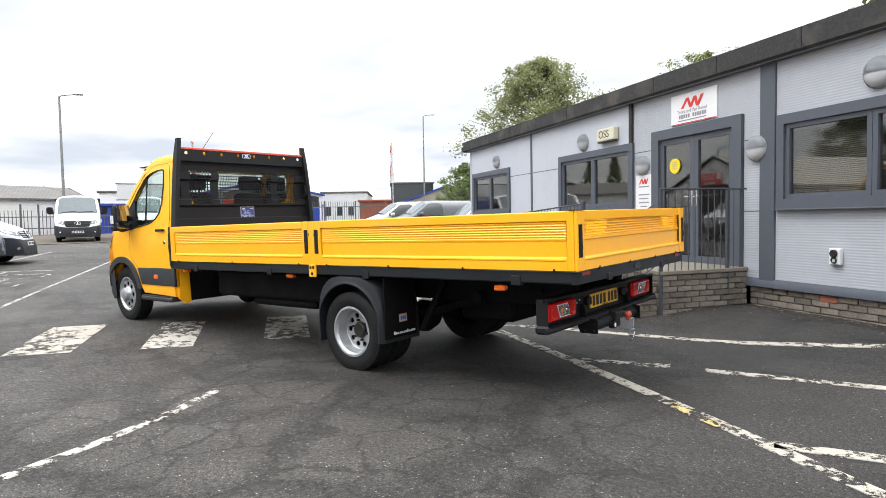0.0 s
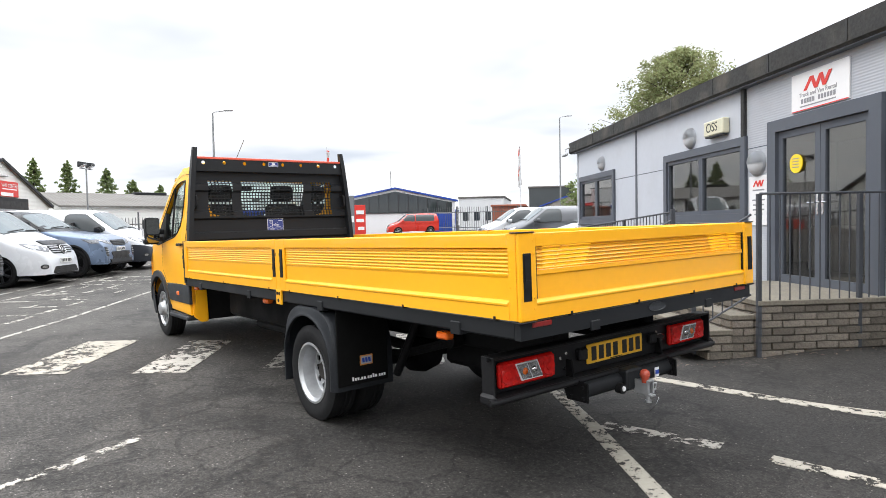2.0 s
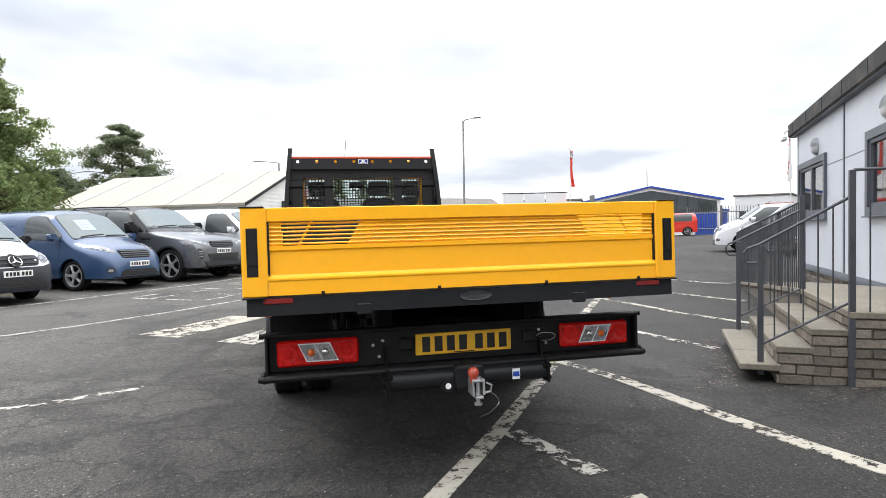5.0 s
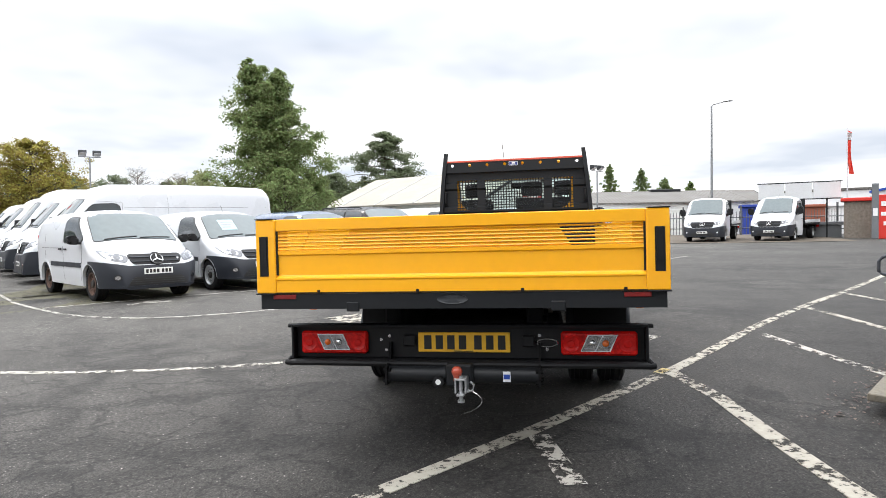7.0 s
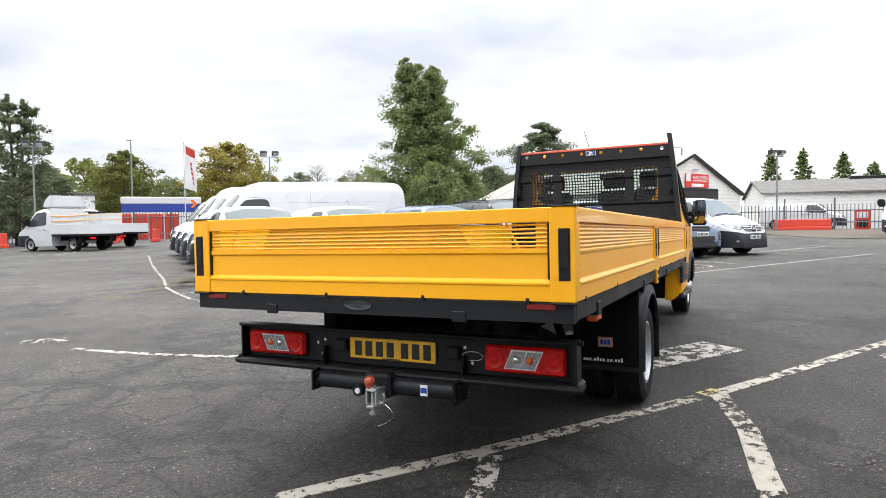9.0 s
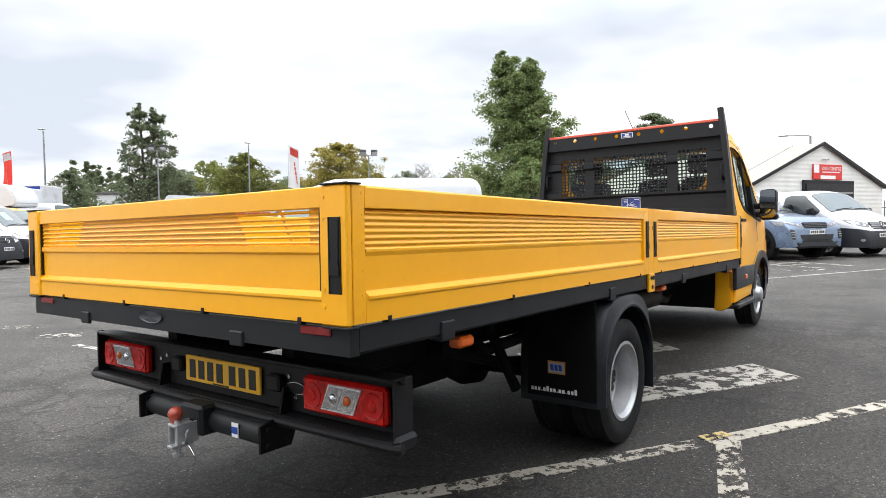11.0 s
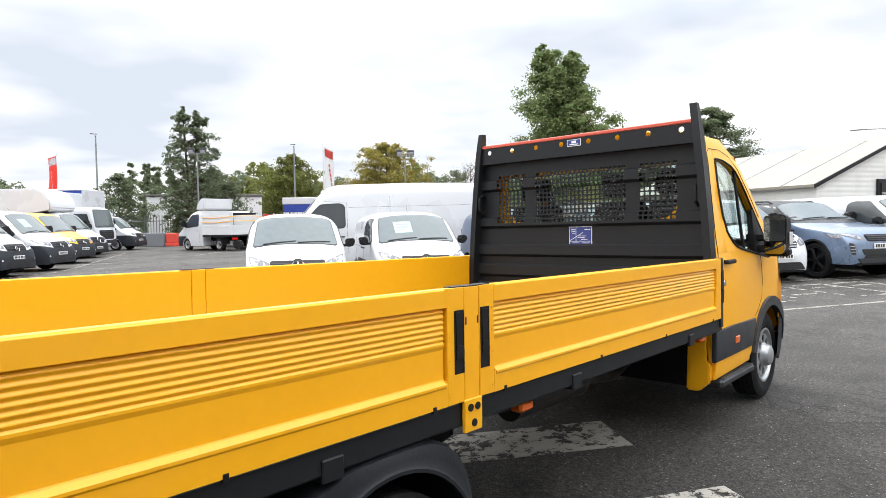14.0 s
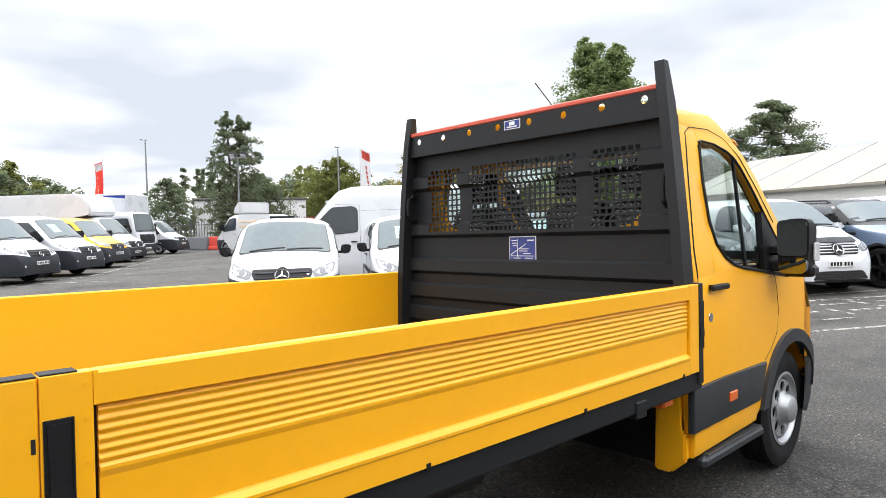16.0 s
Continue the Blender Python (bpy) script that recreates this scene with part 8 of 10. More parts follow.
VITO = lowered(VITO, 0.88)
SMALLVAN = lowered(SMALLVAN, 0.90)
HIGHVAN = dict(L=6.95, W=2.02, belt=1.42, top=2.66, R=0.345, axles=(1.45, 5.75), nose=0.26, tum=0.11, pinch=0.22,
               outline=[(0.08, 0.32), (0.0, 0.6), (0.0, 1.2), (0.05, 2.50), (0.2, 2.64), (2.5, 2.68), (4.75, 2.66), (5.15, 2.55), (5.42, 2.28), (6.16, 1.42), (6.36, 1.30), (6.70, 1.14), (6.86, 0.98), (6.94, 0.70), (6.95, 0.45), (6.88, 0.28)],
               screen=((5.44, 2.27), (6.16, 1.44)), windows=([(4.62, 1.38), (4.62, 1.98), (4.75, 2.06), (5.28, 2.04), (5.95, 1.40), (5.75, 1.30)],),
               gaps=([(4.55, 0.4), (4.55, 2.10), (5.2, 2.14)], [(5.9, 1.32), (5.82, 0.6)], [(3.3, 0.5), (3.3, 2.25)], [(0.2, 1.95), (4.5, 1.95)], [(0.5, 1.25), (4.5, 1.25)]), handles=((4.72, 1.12),), mirror=(5.68, 1.36), mirror_size=1.5,
               face=dict(lamp=(0.54, 1.05, 0.90), grille=(0.76, 1.06, 0.58), bars=3, bar_mat=VANBUMPER, badge=0.13, bumper=(0.28, 0.74), plate=0.46))


def shortened(spec, q):
    """The same shape with its length scaled by q."""
    sq = lambda pts: [(x * q, z) for x, z in pts]
    return dict(spec, L=spec["L"] * q, axles=tuple(x * q for x in spec["axles"]), outline=sq(spec["outline"]), screen=tuple(sq(spec["screen"])), windows=tuple(sq(w) for w in spec["windows"]), gaps=tuple(sq(w) for w in spec["gaps"]), handles=tuple(sq(spec["handles"])), mirror=(spec["mirror"][0] * q, spec["mirror"][1]))


HIGHVAN = lowered(shortened(HIGHVAN, 0.95), 0.94)
LOWVAN = dict(HIGHVAN, L=5.53, top=2.22, axles=(1.1, 4.33), belt=1.36,
              outline=[(0.08, 0.32), (0.0, 0.6), (0.0, 1.2), (0.05, 2.08), (0.2, 2.2), (2.0, 2.24), (3.5, 2.23), (3.95, 2.14), (4.72, 1.38), (4.94, 1.27), (5.28, 1.13), (5.44, 0.98), (5.52, 0.70), (5.53, 0.45), (5.46, 0.28)],
              screen=((3.97, 2.13), (4.72, 1.40)), windows=([(3.2, 1.34), (3.2, 1.88), (3.3, 1.97), (3.86, 1.95), (4.5, 1.36), (4.32, 1.27)],),
              gaps=([(3.12, 0.4), (3.12, 2.03), (3.8, 2.06)], [(4.48, 1.28), (4.40, 0.6)]), handles=((3.3, 1.10),), mirror=(4.25, 1.32), mirror_size=1.4,
              face=dict(lamp=(0.52, 1.08, 0.94), grille=(0.76, 1.06, 0.48), bars=3, bar_mat=GREYPLASTIC, badge=0.09, bumper=(0.28, 0.84), plate=0.58))
LORRYCAB = [(0.0, 0.5), (0.0, 1.4), (0.03, 2.55), (0.15, 2.66), (1.4, 2.66), (1.62, 2.58), (1.85, 1.52), (1.92, 1.2), (1.95, 0.75), (1.93, 0.42)]
LOWCAB = [(0.0, 0.4), (0.0, 1.2), (0.02, 2.22), (0.12, 2.32), (0.9, 2.34), (1.22, 2.26), (2.0, 1.42), (2.2, 1.30), (2.54, 1.14), (2.70, 0.98), (2.78, 0.70), (2.79, 0.45), (2.72, 0.30)]


def shift(pts, d):
    return [(x + d, z) for x, z in pts]


def cab_spec(bed):
    """A chassis cab with a bed of that length behind it."""
    return dict(body=False, L=bed + 2.79, W=2.0, belt=1.42, top=2.32, R=0.345, axles=(bed + 1.62,), nose=0.24, tum=0.10, pinch=0.20,
                outline=shift(LOWCAB, bed), screen=((bed + 1.20, 2.27), (bed + 2.0, 1.44)),
                windows=([(bed + 0.35, 1.42), (bed + 0.35, 2.0), (bed + 0.45, 2.08), (bed + 1.05, 2.05), (bed + 1.78, 1.42), (bed + 1.6, 1.32)],),
                gaps=([(bed + 0.28, 0.5), (bed + 0.28, 2.12), (bed + 1.0, 2.16)], [(bed + 1.75, 1.32), (bed + 1.68, 0.6)]), handles=((bed + 0.45, 1.14),), mirror=(bed + 1.55, 1.38), mirror_size=1.5,
                face=dict(lamp=(0.54, 1.05, 0.90), grille=(0.76, 1.06, 0.58), bars=3, bar_mat=VANBUMPER, badge=0.13, bumper=(0.30, 0.74), plate=0.46))


def flatbed(name, m, bed, paint, label, kind, bed_mat, height=0.4):
    """A chassis cab with a dropside, cage or box body."""
    sp = cab_spec(bed)
    if kind == "lorry":
        sp.update(L=bed + 1.95, W=2.3, top=2.66, nose=0.18, tum=0.04, axles=(bed + 0.75,), R=0.48, outline=shift(LORRYCAB, bed), screen=((bed + 1.63, 2.56), (bed + 1.86, 1.50)), floor=0.45,
                  windows=([(bed + 0.3, 1.55), (bed + 0.3, 2.25), (bed + 1.45, 2.25), (bed + 1.6, 1.5)],), gaps=([(bed + 0.2, 0.8), (bed + 0.2, 2.4), (bed + 1.5, 2.4)],), handles=((bed + 0.35, 1.3),), mirror=(bed + 1.5, 1.6),
                  face=dict(lamp=(0.70, 0.86, 0.70), grille=(0.86, 1.36, 0.75), bars=4, bar_mat=GREYPLASTIC, bumper=(0.42, 0.80), plate=0.5))
    v = vehicle(name, m, sp, paint, label, "truck", bumper=VANBUMPER)
    z = 0.92
    for side in (1, -1):
        bm = boxes((0.2, bed + 0.5, *sorted((side * 0.36, side * 0.44)), 0.55, 0.80), bevel=0.01)
        part("chassis_rail", bm, CHASSIS, v)
        wheel(v, 0.345, 0.21, 0.3, side, (1.25, side * 0.84, 0.345), dish=-0.10)
        bm = boxes((1.25 - 0.48, 1.25 + 0.48, *sorted((side * 0.62, side * 1.0)), 0.74, 0.77), (0.72, 0.77, *sorted((side * 0.62, side * 1.0)), 0.40, 0.77), bevel=0.01)
        part("mudguard", bm, BLACK, v)
    bm = boxes((0.0, bed - 0.08, -1.04, 1.04, z - 0.12, z), bevel=0.01)
    part("deck", bm, DARK, v)
    if kind == "lorry":
        bm = boxes((0.0, bed - 0.15, -1.22, 1.22, z, z + height), bevel=0.02)
        part("curtain_body", bm, bed_mat, v, "blue curtain-sided body")
        bm = boxes((-0.03, bed - 0.10, -1.24, 1.24, z + height + 0.003, z + height + 0.09), (bed - 0.149, bed - 0.08, -1.24, 1.24, z, z + height), bevel=0.015)
        part("body_frame", bm, WHITEVAN, v)
        return v
    if kind == "box":
        bm = bmesh.new()
        zt_ = z + height
        prism(bm, [(0, z), (0, zt_), (bed + 0.1, zt_), (bed + 0.45, zt_ - 0.07), (bed + 0.75, zt_ - 0.27), (bed + 1.0, zt_ - 0.62), (bed + 1.04, 2.52), (bed + 0.9, 2.37), (bed - 0.05, 2.36), (bed - 0.05, z)], -1.06, 1.06, "y")
        bmesh.ops.bevel(bm, geom=bm.edges[:], offset=0.06, segments=2, affect="EDGES")
        part("box_body", bm, bed_mat, v, "white luton box body")
        return v
    for side in (1, -1):
        bm = boxes((0.0, bed - 0.1, *sorted((side * 1.04, side * 1.065)), z - 0.02, z + height), bevel=0.006)
        for k in range(4):
            box(bm, 0.1, bed - 0.2, *sorted((side * 1.066, side * 1.075)), z + 0.05 + k * height / 4.3, z + 0.05 + k * height / 4.3 + 0.03)
        part("side_board", bm, bed_mat, v)
    bm = boxes((-0.03, -0.005, -1.065, 1.065, z - 0.02, z + height), bevel=0.006)
    part("tail_board", bm, bed_mat, v)
    hb = 2.3 if kind == "cage" else 2.2
    bm = boxes((bed - 0.09, bed - 0.05, -1.03, 1.03, z, hb), bevel=0.006)
    part("head_board", bm, DARK if kind != "cage" else PALEGREY, v)
    if kind == "cage":
        bm = bmesh.new()
        prism(bm, [(bed - 0.12, 2.34), (bed - 0.12, 3.0), (bed + 0.12, 2.98), (bed + 0.40, 2.74), (bed + 0.62, 2.36)], -0.98, 0.98, "y")
        bmesh.ops.bevel(bm, geom=bm.edges[:], offset=0.05, segments=2, affect="EDGES")
        dfl = part("roof_deflector", bm, WHITEVAN, v, "white roof air deflector")
        bm = bmesh.new()
        prism(bm, rounded([(-0.84, 2.42), (0.84, 2.42), (0.80, 2.90), (-0.80, 2.90)], 0.10), bed - 0.128, bed - 0.121, "x")
        part("hollow_back", bm, PALEGREY, dfl, "grey hollow back of the deflector")
        for zz in (1.62, 1.88):
            bm = bmesh.new(); pipe(bm, [(bed - 0.1, -1.075, zz), (bed * 0.5, -1.08, zz - 0.05), (0.0, -1.075, zz + 0.02), (-0.06, 0.0, zz + 0.06), (0.0, 1.075, zz + 0.02), (bed * 0.5, 1.08, zz - 0.05), (bed - 0.1, 1.075, zz)], 0.018, 5)
            part("strap", bm, YELLOW, v, "yellow load strap")
        for side in (1, -1):
            bm = bmesh.new()
            for k in range(7):
                rod(bm, (0.05 + k * (bed - 0.2) / 6, side * 1.05, z + height), (0.05 + k * (bed - 0.2) / 6, side * 1.05, 2.0), 0.02, 6)
            box(bm, 0.0, bed - 0.1, *sorted((side * 1.045, side * 1.06)), z + height + 0.02, 2.02)
            part("cage_side", bm, PALEGREY, v)
    for side in (1, -1):
        bm = boxes((-0.05, 0.0, *sorted((side * 0.65, side * 1.0)), 0.62, 0.74), bevel=0.01)
        part("tail_lamp", bm, REDLENS, v)
    return v


NV = (0.508, 0.861)
SMALLMAT = VANBUMPER
# the row that faces the truck
vehicle("small_white_van", at_nose(-9.02, -2.40, *NV, 4.32), SMALLVAN, WHITEVAN, "small white panel van with a dark plastic bumper", "van", bumper=SMALLMAT, rim_mat=RUSTRIM)
vehicle("small_white_van", at_nose(-11.26, -1.42, *NV, 4.32), SMALLVAN, WHITEVAN, "small white panel van with a price notice in its windscreen", "van", bumper=SMALLMAT, sticker=True)
vehicle("small_blue_van", at_nose(-13.70, -0.10, *NV, 4.16), COURIER, BLUEVAN, "small metallic blue van with a price notice in its windscreen", "van", sticker=True, wheel_style=5)
vehicle("grey_estate_car", at_nose(-15.55, 1.38, *NV, 4.97), SUV, GREYCAR, "dark grey metallic off-road estate car", "car", wheel_style=5)
vehicle("white_van", at_nose(-17.24, 3.04, *NV, 5.14), VITO, WHITEVAN, "white medium van with a black bonnet guard", "van", wheel_style=7, rim_mat=DARK, bonnet=True)
vehicle("blue_estate_car", at_nose(-19.04, 4.49, *NV, 4.97), lowered(SUV, 0.84), LIGHTBLUE, "pale blue metallic off-road estate car with black wheels", "car", wheel_style=5, rim_mat=BLACK)
vehicle("white_van", at_nose(-20.84, 5.80, *NV, 5.14), VITO, WHITEVAN, "white medium van with a dark bumper", "van", bumper=VANBUMPER)
# echelon of tall vans behind
EV = (0.809, -0.588)
for k, (x, y) in enumerate(((-12.15, -8.91), (-14.0, -11.5), (-15.7, -13.9), (-17.4, -16.4), (-22.65, -23.05))):
    vehicle("tall_white_van", at_nose(x, y, *EV, HIGHVAN["L"]), lowered(HIGHVAN, 1.14) if k == 2 else HIGHVAN, WHITEVAN, "tall long white panel van with a black bumper", "van", bumper=VANBUMPER)
# far dropsides before the fence
flatbed("white_flatbed_truck", at_nose(-33.45, 11.35, 0.94, -0.34, 6.2), 3.4, WHITEVAN, "white flatbed truck with a dark bumper", "drop", PALEGREY, 0.10)
flatbed("white_flatbed_truck", at_nose(-33.9, 14.65, 0.866, -0.50, 6.2), 3.4, WHITEVAN, "white flatbed truck with a low bare deck", "drop", PALEGREY, 0.10)
# caged tippers by the left fence
flatbed("white_tipper_truck", at_nose(-19.5, -30.75, 0.14, -0.99, 5.6), 2.8, WHITEVAN, "white tipper truck with a mesh cage and roof deflector", "cage", PALEGREY, 0.5)
flatbed("white_tipper_truck", at_nose(-22.5, -33.5, 0.14, -0.99, 6.3), 3.5, WHITEVAN, "white dropside truck with a pale grey body", "drop", PALEGREY, 0.5)
# row by the other side of the yard
RV = (-0.70, 0.714)
vehicle("white_transit_van", at_nose(-7.75, -16.6, *RV, 5.53), LOWVAN, WHITEVAN, "white van with a dark lower bumper", "van", bumper=VANBUMPER)
vehicle("white_panel_van", at_nose(-9.6, -19.0, *RV, 5.53), LOWVAN, WHITEVAN, "white panel van with a paper notice in its windscreen", "van", bumper=VANBUMPER, sticker=True)
vehicle("yellow_van", at_nose(-11.6, -23.4, *RV, 5.53), LOWVAN, YELLOW, "yellow van with a dark lower bumper", "van", bumper=VANBUMPER)
flatbed("white_luton_truck", at_nose(-13.45, -27.6, *RV, 6.8), 4.0, WHITEVAN, "white luton box truck", "box", WHITEVAN, 2.6)
flatbed("white_lorry", at_nose(-14.9, -31.0, *RV, 7.95), 6.0, WHITEVAN, "white lorry with a blue curtain-sided body", "lorry", BLUETARP, 2.5)
vehicle("white_transit_van", at_nose(-18.3, -35.5, *RV, 5.53), LOWVAN, WHITEVAN, "white van parked by the fence", "van", bumper=VANBUMPER)
# blue trailer beyond the fence
tk = group_at("curtain_trailer", pose(-37.0, -42.5, ground_z(-37.0, -42.5), 0, 0, 142), "blue curtain-sided trailer with a white roof beyond the fence", "trailer")
bm = boxes((-3.2, 3.2, -1.2, 1.2, 2.30, 3.02), bevel=0.03); part("curtain_body", bm, BLUETARP, tk)
bm = boxes((-3.2, 3.2, -1.2, 1.2, 1.15, 2.296), bevel=0.02); part("side_board", bm, PALEGREY, tk)
bm = boxes((-3.25, 3.25, -1.23, 1.23, 3.024, 3.65), bevel=0.05); part("roof_cover", bm, WHITEVAN, tk)
bm = boxes((-3.1, 3.1, -0.5, 0.5, 0.85, 1.14), bevel=0.02); part("chassis", bm, CHASSIS, tk)
for xx in (-2.3, -1.1, 2.3):
    for side in (1, -1):
        wheel(tk, 0.45, 0.27, 0.28, side, (xx, side * 1.0, 0.45))
    bm = boxes((xx - 0.08, xx + 0.08, -0.85, 0.85, 0.37, 0.86)); part("axle_frame", bm, CHASSIS, tk)
for y0 in (-1.245, 1.233):
    bm = bmesh.new()
    prism(bm, [(2.3, 2.7), (2.6, 2.7), (2.9, 3.05), (2.6, 3.4), (2.3, 3.4), (2.6, 3.05)], y0, y0 + 0.012, "y")
    part("orange_chevron", bm, ORANGELENS, tk)
# curtain-sided trailer behind the lorry
tk = group_at("curtain_trailer", pose(-15.45, -35.05, ground_z(-15.45, -35.05), 0, 0, math.degrees(math.atan2(RV[1], RV[0]))), "blue curtain-sided trailer with a white front wall", "trailer")
bm = boxes((-8.0, -0.062, -1.2, 1.2, 1.1, 3.72), bevel=0.03); part("curtain_body", bm, BLUETARP, tk)
bm = boxes((-0.06, 0.0, -1.23, 1.23, 1.0, 3.80), bevel=0.02); part("front_wall", bm, WHITEVAN, tk)
bm = boxes((-8.0, -0.062, -1.23, 1.23, 3.724, 3.82), bevel=0.02); part("roof_cover", bm, WHITEVAN, tk)
bm = boxes((-7.9, -0.2, -0.5, 0.5, 0.80, 1.09), bevel=0.02); part("chassis", bm, CHASSIS, tk)
for xx in (-6.8, -5.6, -1.6):
    for side in (1, -1):
        wheel(tk, 0.45, 0.27, 0.28, side, (xx, side * 1.0, 0.45))
    bm = boxes((xx - 0.08, xx + 0.08, -0.85, 0.85, 0.37, 0.81)); part("axle_frame", bm, CHASSIS, tk)
# a van behind the yard fence
vehicle("white_van", at_nose(-49.2, 10.4, 0.05, 1.0, 5.14), VITO, WHITEVAN, "white van with a dark bumper behind the fence", "van", bumper=VANBUMPER)
# vehicles beyond the office
vehicle("red_car", at_nose(-45.2, 28.4, -0.45, -0.89, 4.32), dict(SMALLVAN, windows=([(2.02, 1.10), (2.02, 1.6), (2.55, 1.62), (3.12, 1.17)], [(0.4, 1.1), (0.4, 1.6), (1.9, 1.62), (1.9, 1.1)])), REDCAR, "red people carrier parked by the white wall", "car", wheel_style=5)
vehicle("dark_car", at_nose(-48.0, 27.6, 0.45, 0.89, 4.3), COURIER, DARKCAR, "dark saloon car parked by the white wall", "car", wheel_style=5)
vehicle("white_van", at_nose(-21.7, 19.2, -0.508, -0.861, 5.14), VITO, WHITEVAN, "white van parked beyond the office", "van")
vehicle("grey_van", at_nose(-19.4, 18.6, -0.508, -0.861, 5.14), VITO, GREYCAR, "silver grey van parked beyond the office", "van")
vehicle("white_car", at_nose(-17.2, 19.0, -0.508, -0.861, 4.3), COURIER, WHITEVAN, "white car parked beyond the office", "car")


# ---- buildings, fences and posts round the yard ----
def shed(name, apex, ridge, half, eave, apex_z, length, wall, roof, trim, label):
    """A gabled shed. apex: foot of the gable's middle; ridge: way along the ridge, away from the gable."""
    r = Vector((*ridge, 0)).normalized()
    ang = math.atan2(r.y, r.x)
    m = pose(*apex, ground_z(*apex) - 0.1, 0, 0, math.degrees(ang))
    th = group_at(name, m, label, "building")
    bm = bmesh.new()
    prism(bm, [(-half, 0), (half, 0), (half, eave), (0, apex_z), (-half, eave)], 0.0, length, "x")
    part("wall", bm, wall, th)
    for side in (1, -1):
        bm = bmesh.new()
        prism(bm, [(0, apex_z + 0.02), (side * (half + 0.25), eave - 0.02), (side * (half + 0.25), eave + 0.10), (0, apex_z + 0.14)], -0.12, length + 0.2, "x")
        part("roof", bm, roof, th)
        bm = bmesh.new()
        prism(bm, [(0, apex_z + 0.01), (side * (half + 0.27), eave - 0.07), (side * (half + 0.27), eave + 0.11), (0, apex_z + 0.16)], -0.17, -0.10, "x")
        part("barge_board", bm, trim, th)
    return th


# the van centre: white sheeted shed with a long cream roof
VC = shed("van_centre_shed", (-38.3, 2.0), (-0.44, -0.898), 5.15, 2.45, 4.62, 13.2, WHITESHEET, CREAMROOF, DARK, "white sheet-clad shed with a long cream roof and a red sign")
bm = boxes((-0.12, -0.02, -2.50, 1.55, 0.1, 2.80), bevel=0.01)
part("roller_door_frame", bm, DARK, VC)
bm = boxes((-0.16, -0.121, -2.32, 1.38, 0.1, 2.62))
part("door_opening", bm, INK, VC)
for k in range(3):
    bm = boxes((-0.19, -0.161, -2.32, 1.38, 2.10 + k * 0.036, 2.13 + k * 0.036))
    part("shutter_slat", bm, GALV, VC)
bm = boxes((-0.10, -0.03, -1.52, 0.78, 2.84, 3.62), bevel=0.01)
sgn = tagged(part("red_sign", bm, SIGNRED, None, matrix=VC.matrix_basis), "red sign board with white lettering on the shed gable", "sign")
bm = text_bm("VAN CENTRE", 0.265)
moved(bm, lambda c: Vector((-0.105 - c.z, -0.64 - c.x, 3.40 + c.y)))
part("lettering", bm, WHITEINK, sgn)
for row in ((-0.104, -0.101, -1.32, 0.08, 3.20, 3.25), (-0.104, -0.101, -0.97, 0.23, 2.87, 3.05)):
    bm = boxes(row)
    part("print_bar", bm, WHITEINK, sgn)
for k in range(4):
    for side in (1, -1):
        bm = bmesh.new(); xx = 1.6 + k * 3.3
        prism(bm, [(0, 4.76), (side * 5.40, 2.55), (side * 5.40, 2.59), (0, 4.80)], xx, xx + 0.06, "x")
        part("roof_seam", bm, GALV, VC)
bm = boxes((-0.108, -0.102, 0.34, 0.76, 3.18, 3.60))
part("white_field", bm, WHITEINK, sgn)
for yy in (-0.05, -0.30):
    bm = boxes((-0.24, -0.005, yy - 0.06, yy + 0.06, 4.0 - 0.16 * (yy < 0), 4.09 - 0.16 * (yy < 0)), bevel=0.02)
    part("gable_light", bm, PALEGREY, VC)

# long low warehouse beyond the fence
WH = shed("warehouse", (-58.75, 17.4), (0.15, -0.99), 6.2, 2.65, 3.85, 13.0, WHITESHEET, GREYROOF, GREYROOF, "long low white warehouse with a grey sheet roof")
bm = boxes((3.7, 6.3, -0.4, 0.6, 3.75, 4.12), bevel=0.04)
part("ridge_vent", bm, DARK, WH)
shed("warehouse", (-66.5, 21.8), (0.15, -0.99), 3.6, 3.0, 4.2, 6.0, WHITESHEET, GREYROOF, DARK, "white gabled warehouse with a grey roof")

# blue and white shed
BS = shed("blue_white_shed", (-49.0, 31.6), (-0.90, 0.42), 5.6, 3.1, 4.25, 22.0, SIGNWHITE, GREYROOF, BLUETRIM, "white shed with blue roof edge and dark gable glazing")
bm = bmesh.new()
prism(bm, [(-5.3, 2.05), (4.4, 2.05), (4.4, 3.15), (0, 4.02), (-5.3, 2.98)], -0.10, -0.02, "x")
part("gable_glazing", bm, GLAZE, BS)
for k in range(11):
    y = -4.8 + k * 0.9
    bm = boxes((-0.14, -0.101, y - 0.03, y + 0.03, 2.05, 3.95 - abs(y) * 0.19))
    part("mullion", bm, GREYPLASTIC, BS)
bm = boxes((-0.09, -0.02, -5.3, -3.6, 0.1, 1.95), bevel=0.01)
part("blue_door", bm, BLUETRIM, BS)
bm = bmesh.new(); rod(bm, (1.5, 0.2, 4.2), (1.5, 0.2, 6.0), 0.04, 6); rod(bm, (1.3, 0.2, 5.9), (1.7, 0.2, 5.9), 0.03, 6)
part("aerial", bm, POLE, BS)

BG = shed("blue_roofed_shed", (-48.5, 57.2), (-0.55, 0.83), 5.4, 2.7, 4.6, 14.0, BLIND, GREYROOF, BLUETRIM, "brown shed with a blue roof edge beyond the fence")
for k in range(6):
    bm = boxes((-0.12, -0.02, -4.3 + k * 1.5, -3.1 + k * 1.5, 0.6, 2.6))
    part("window", bm, GLAZE, BG)
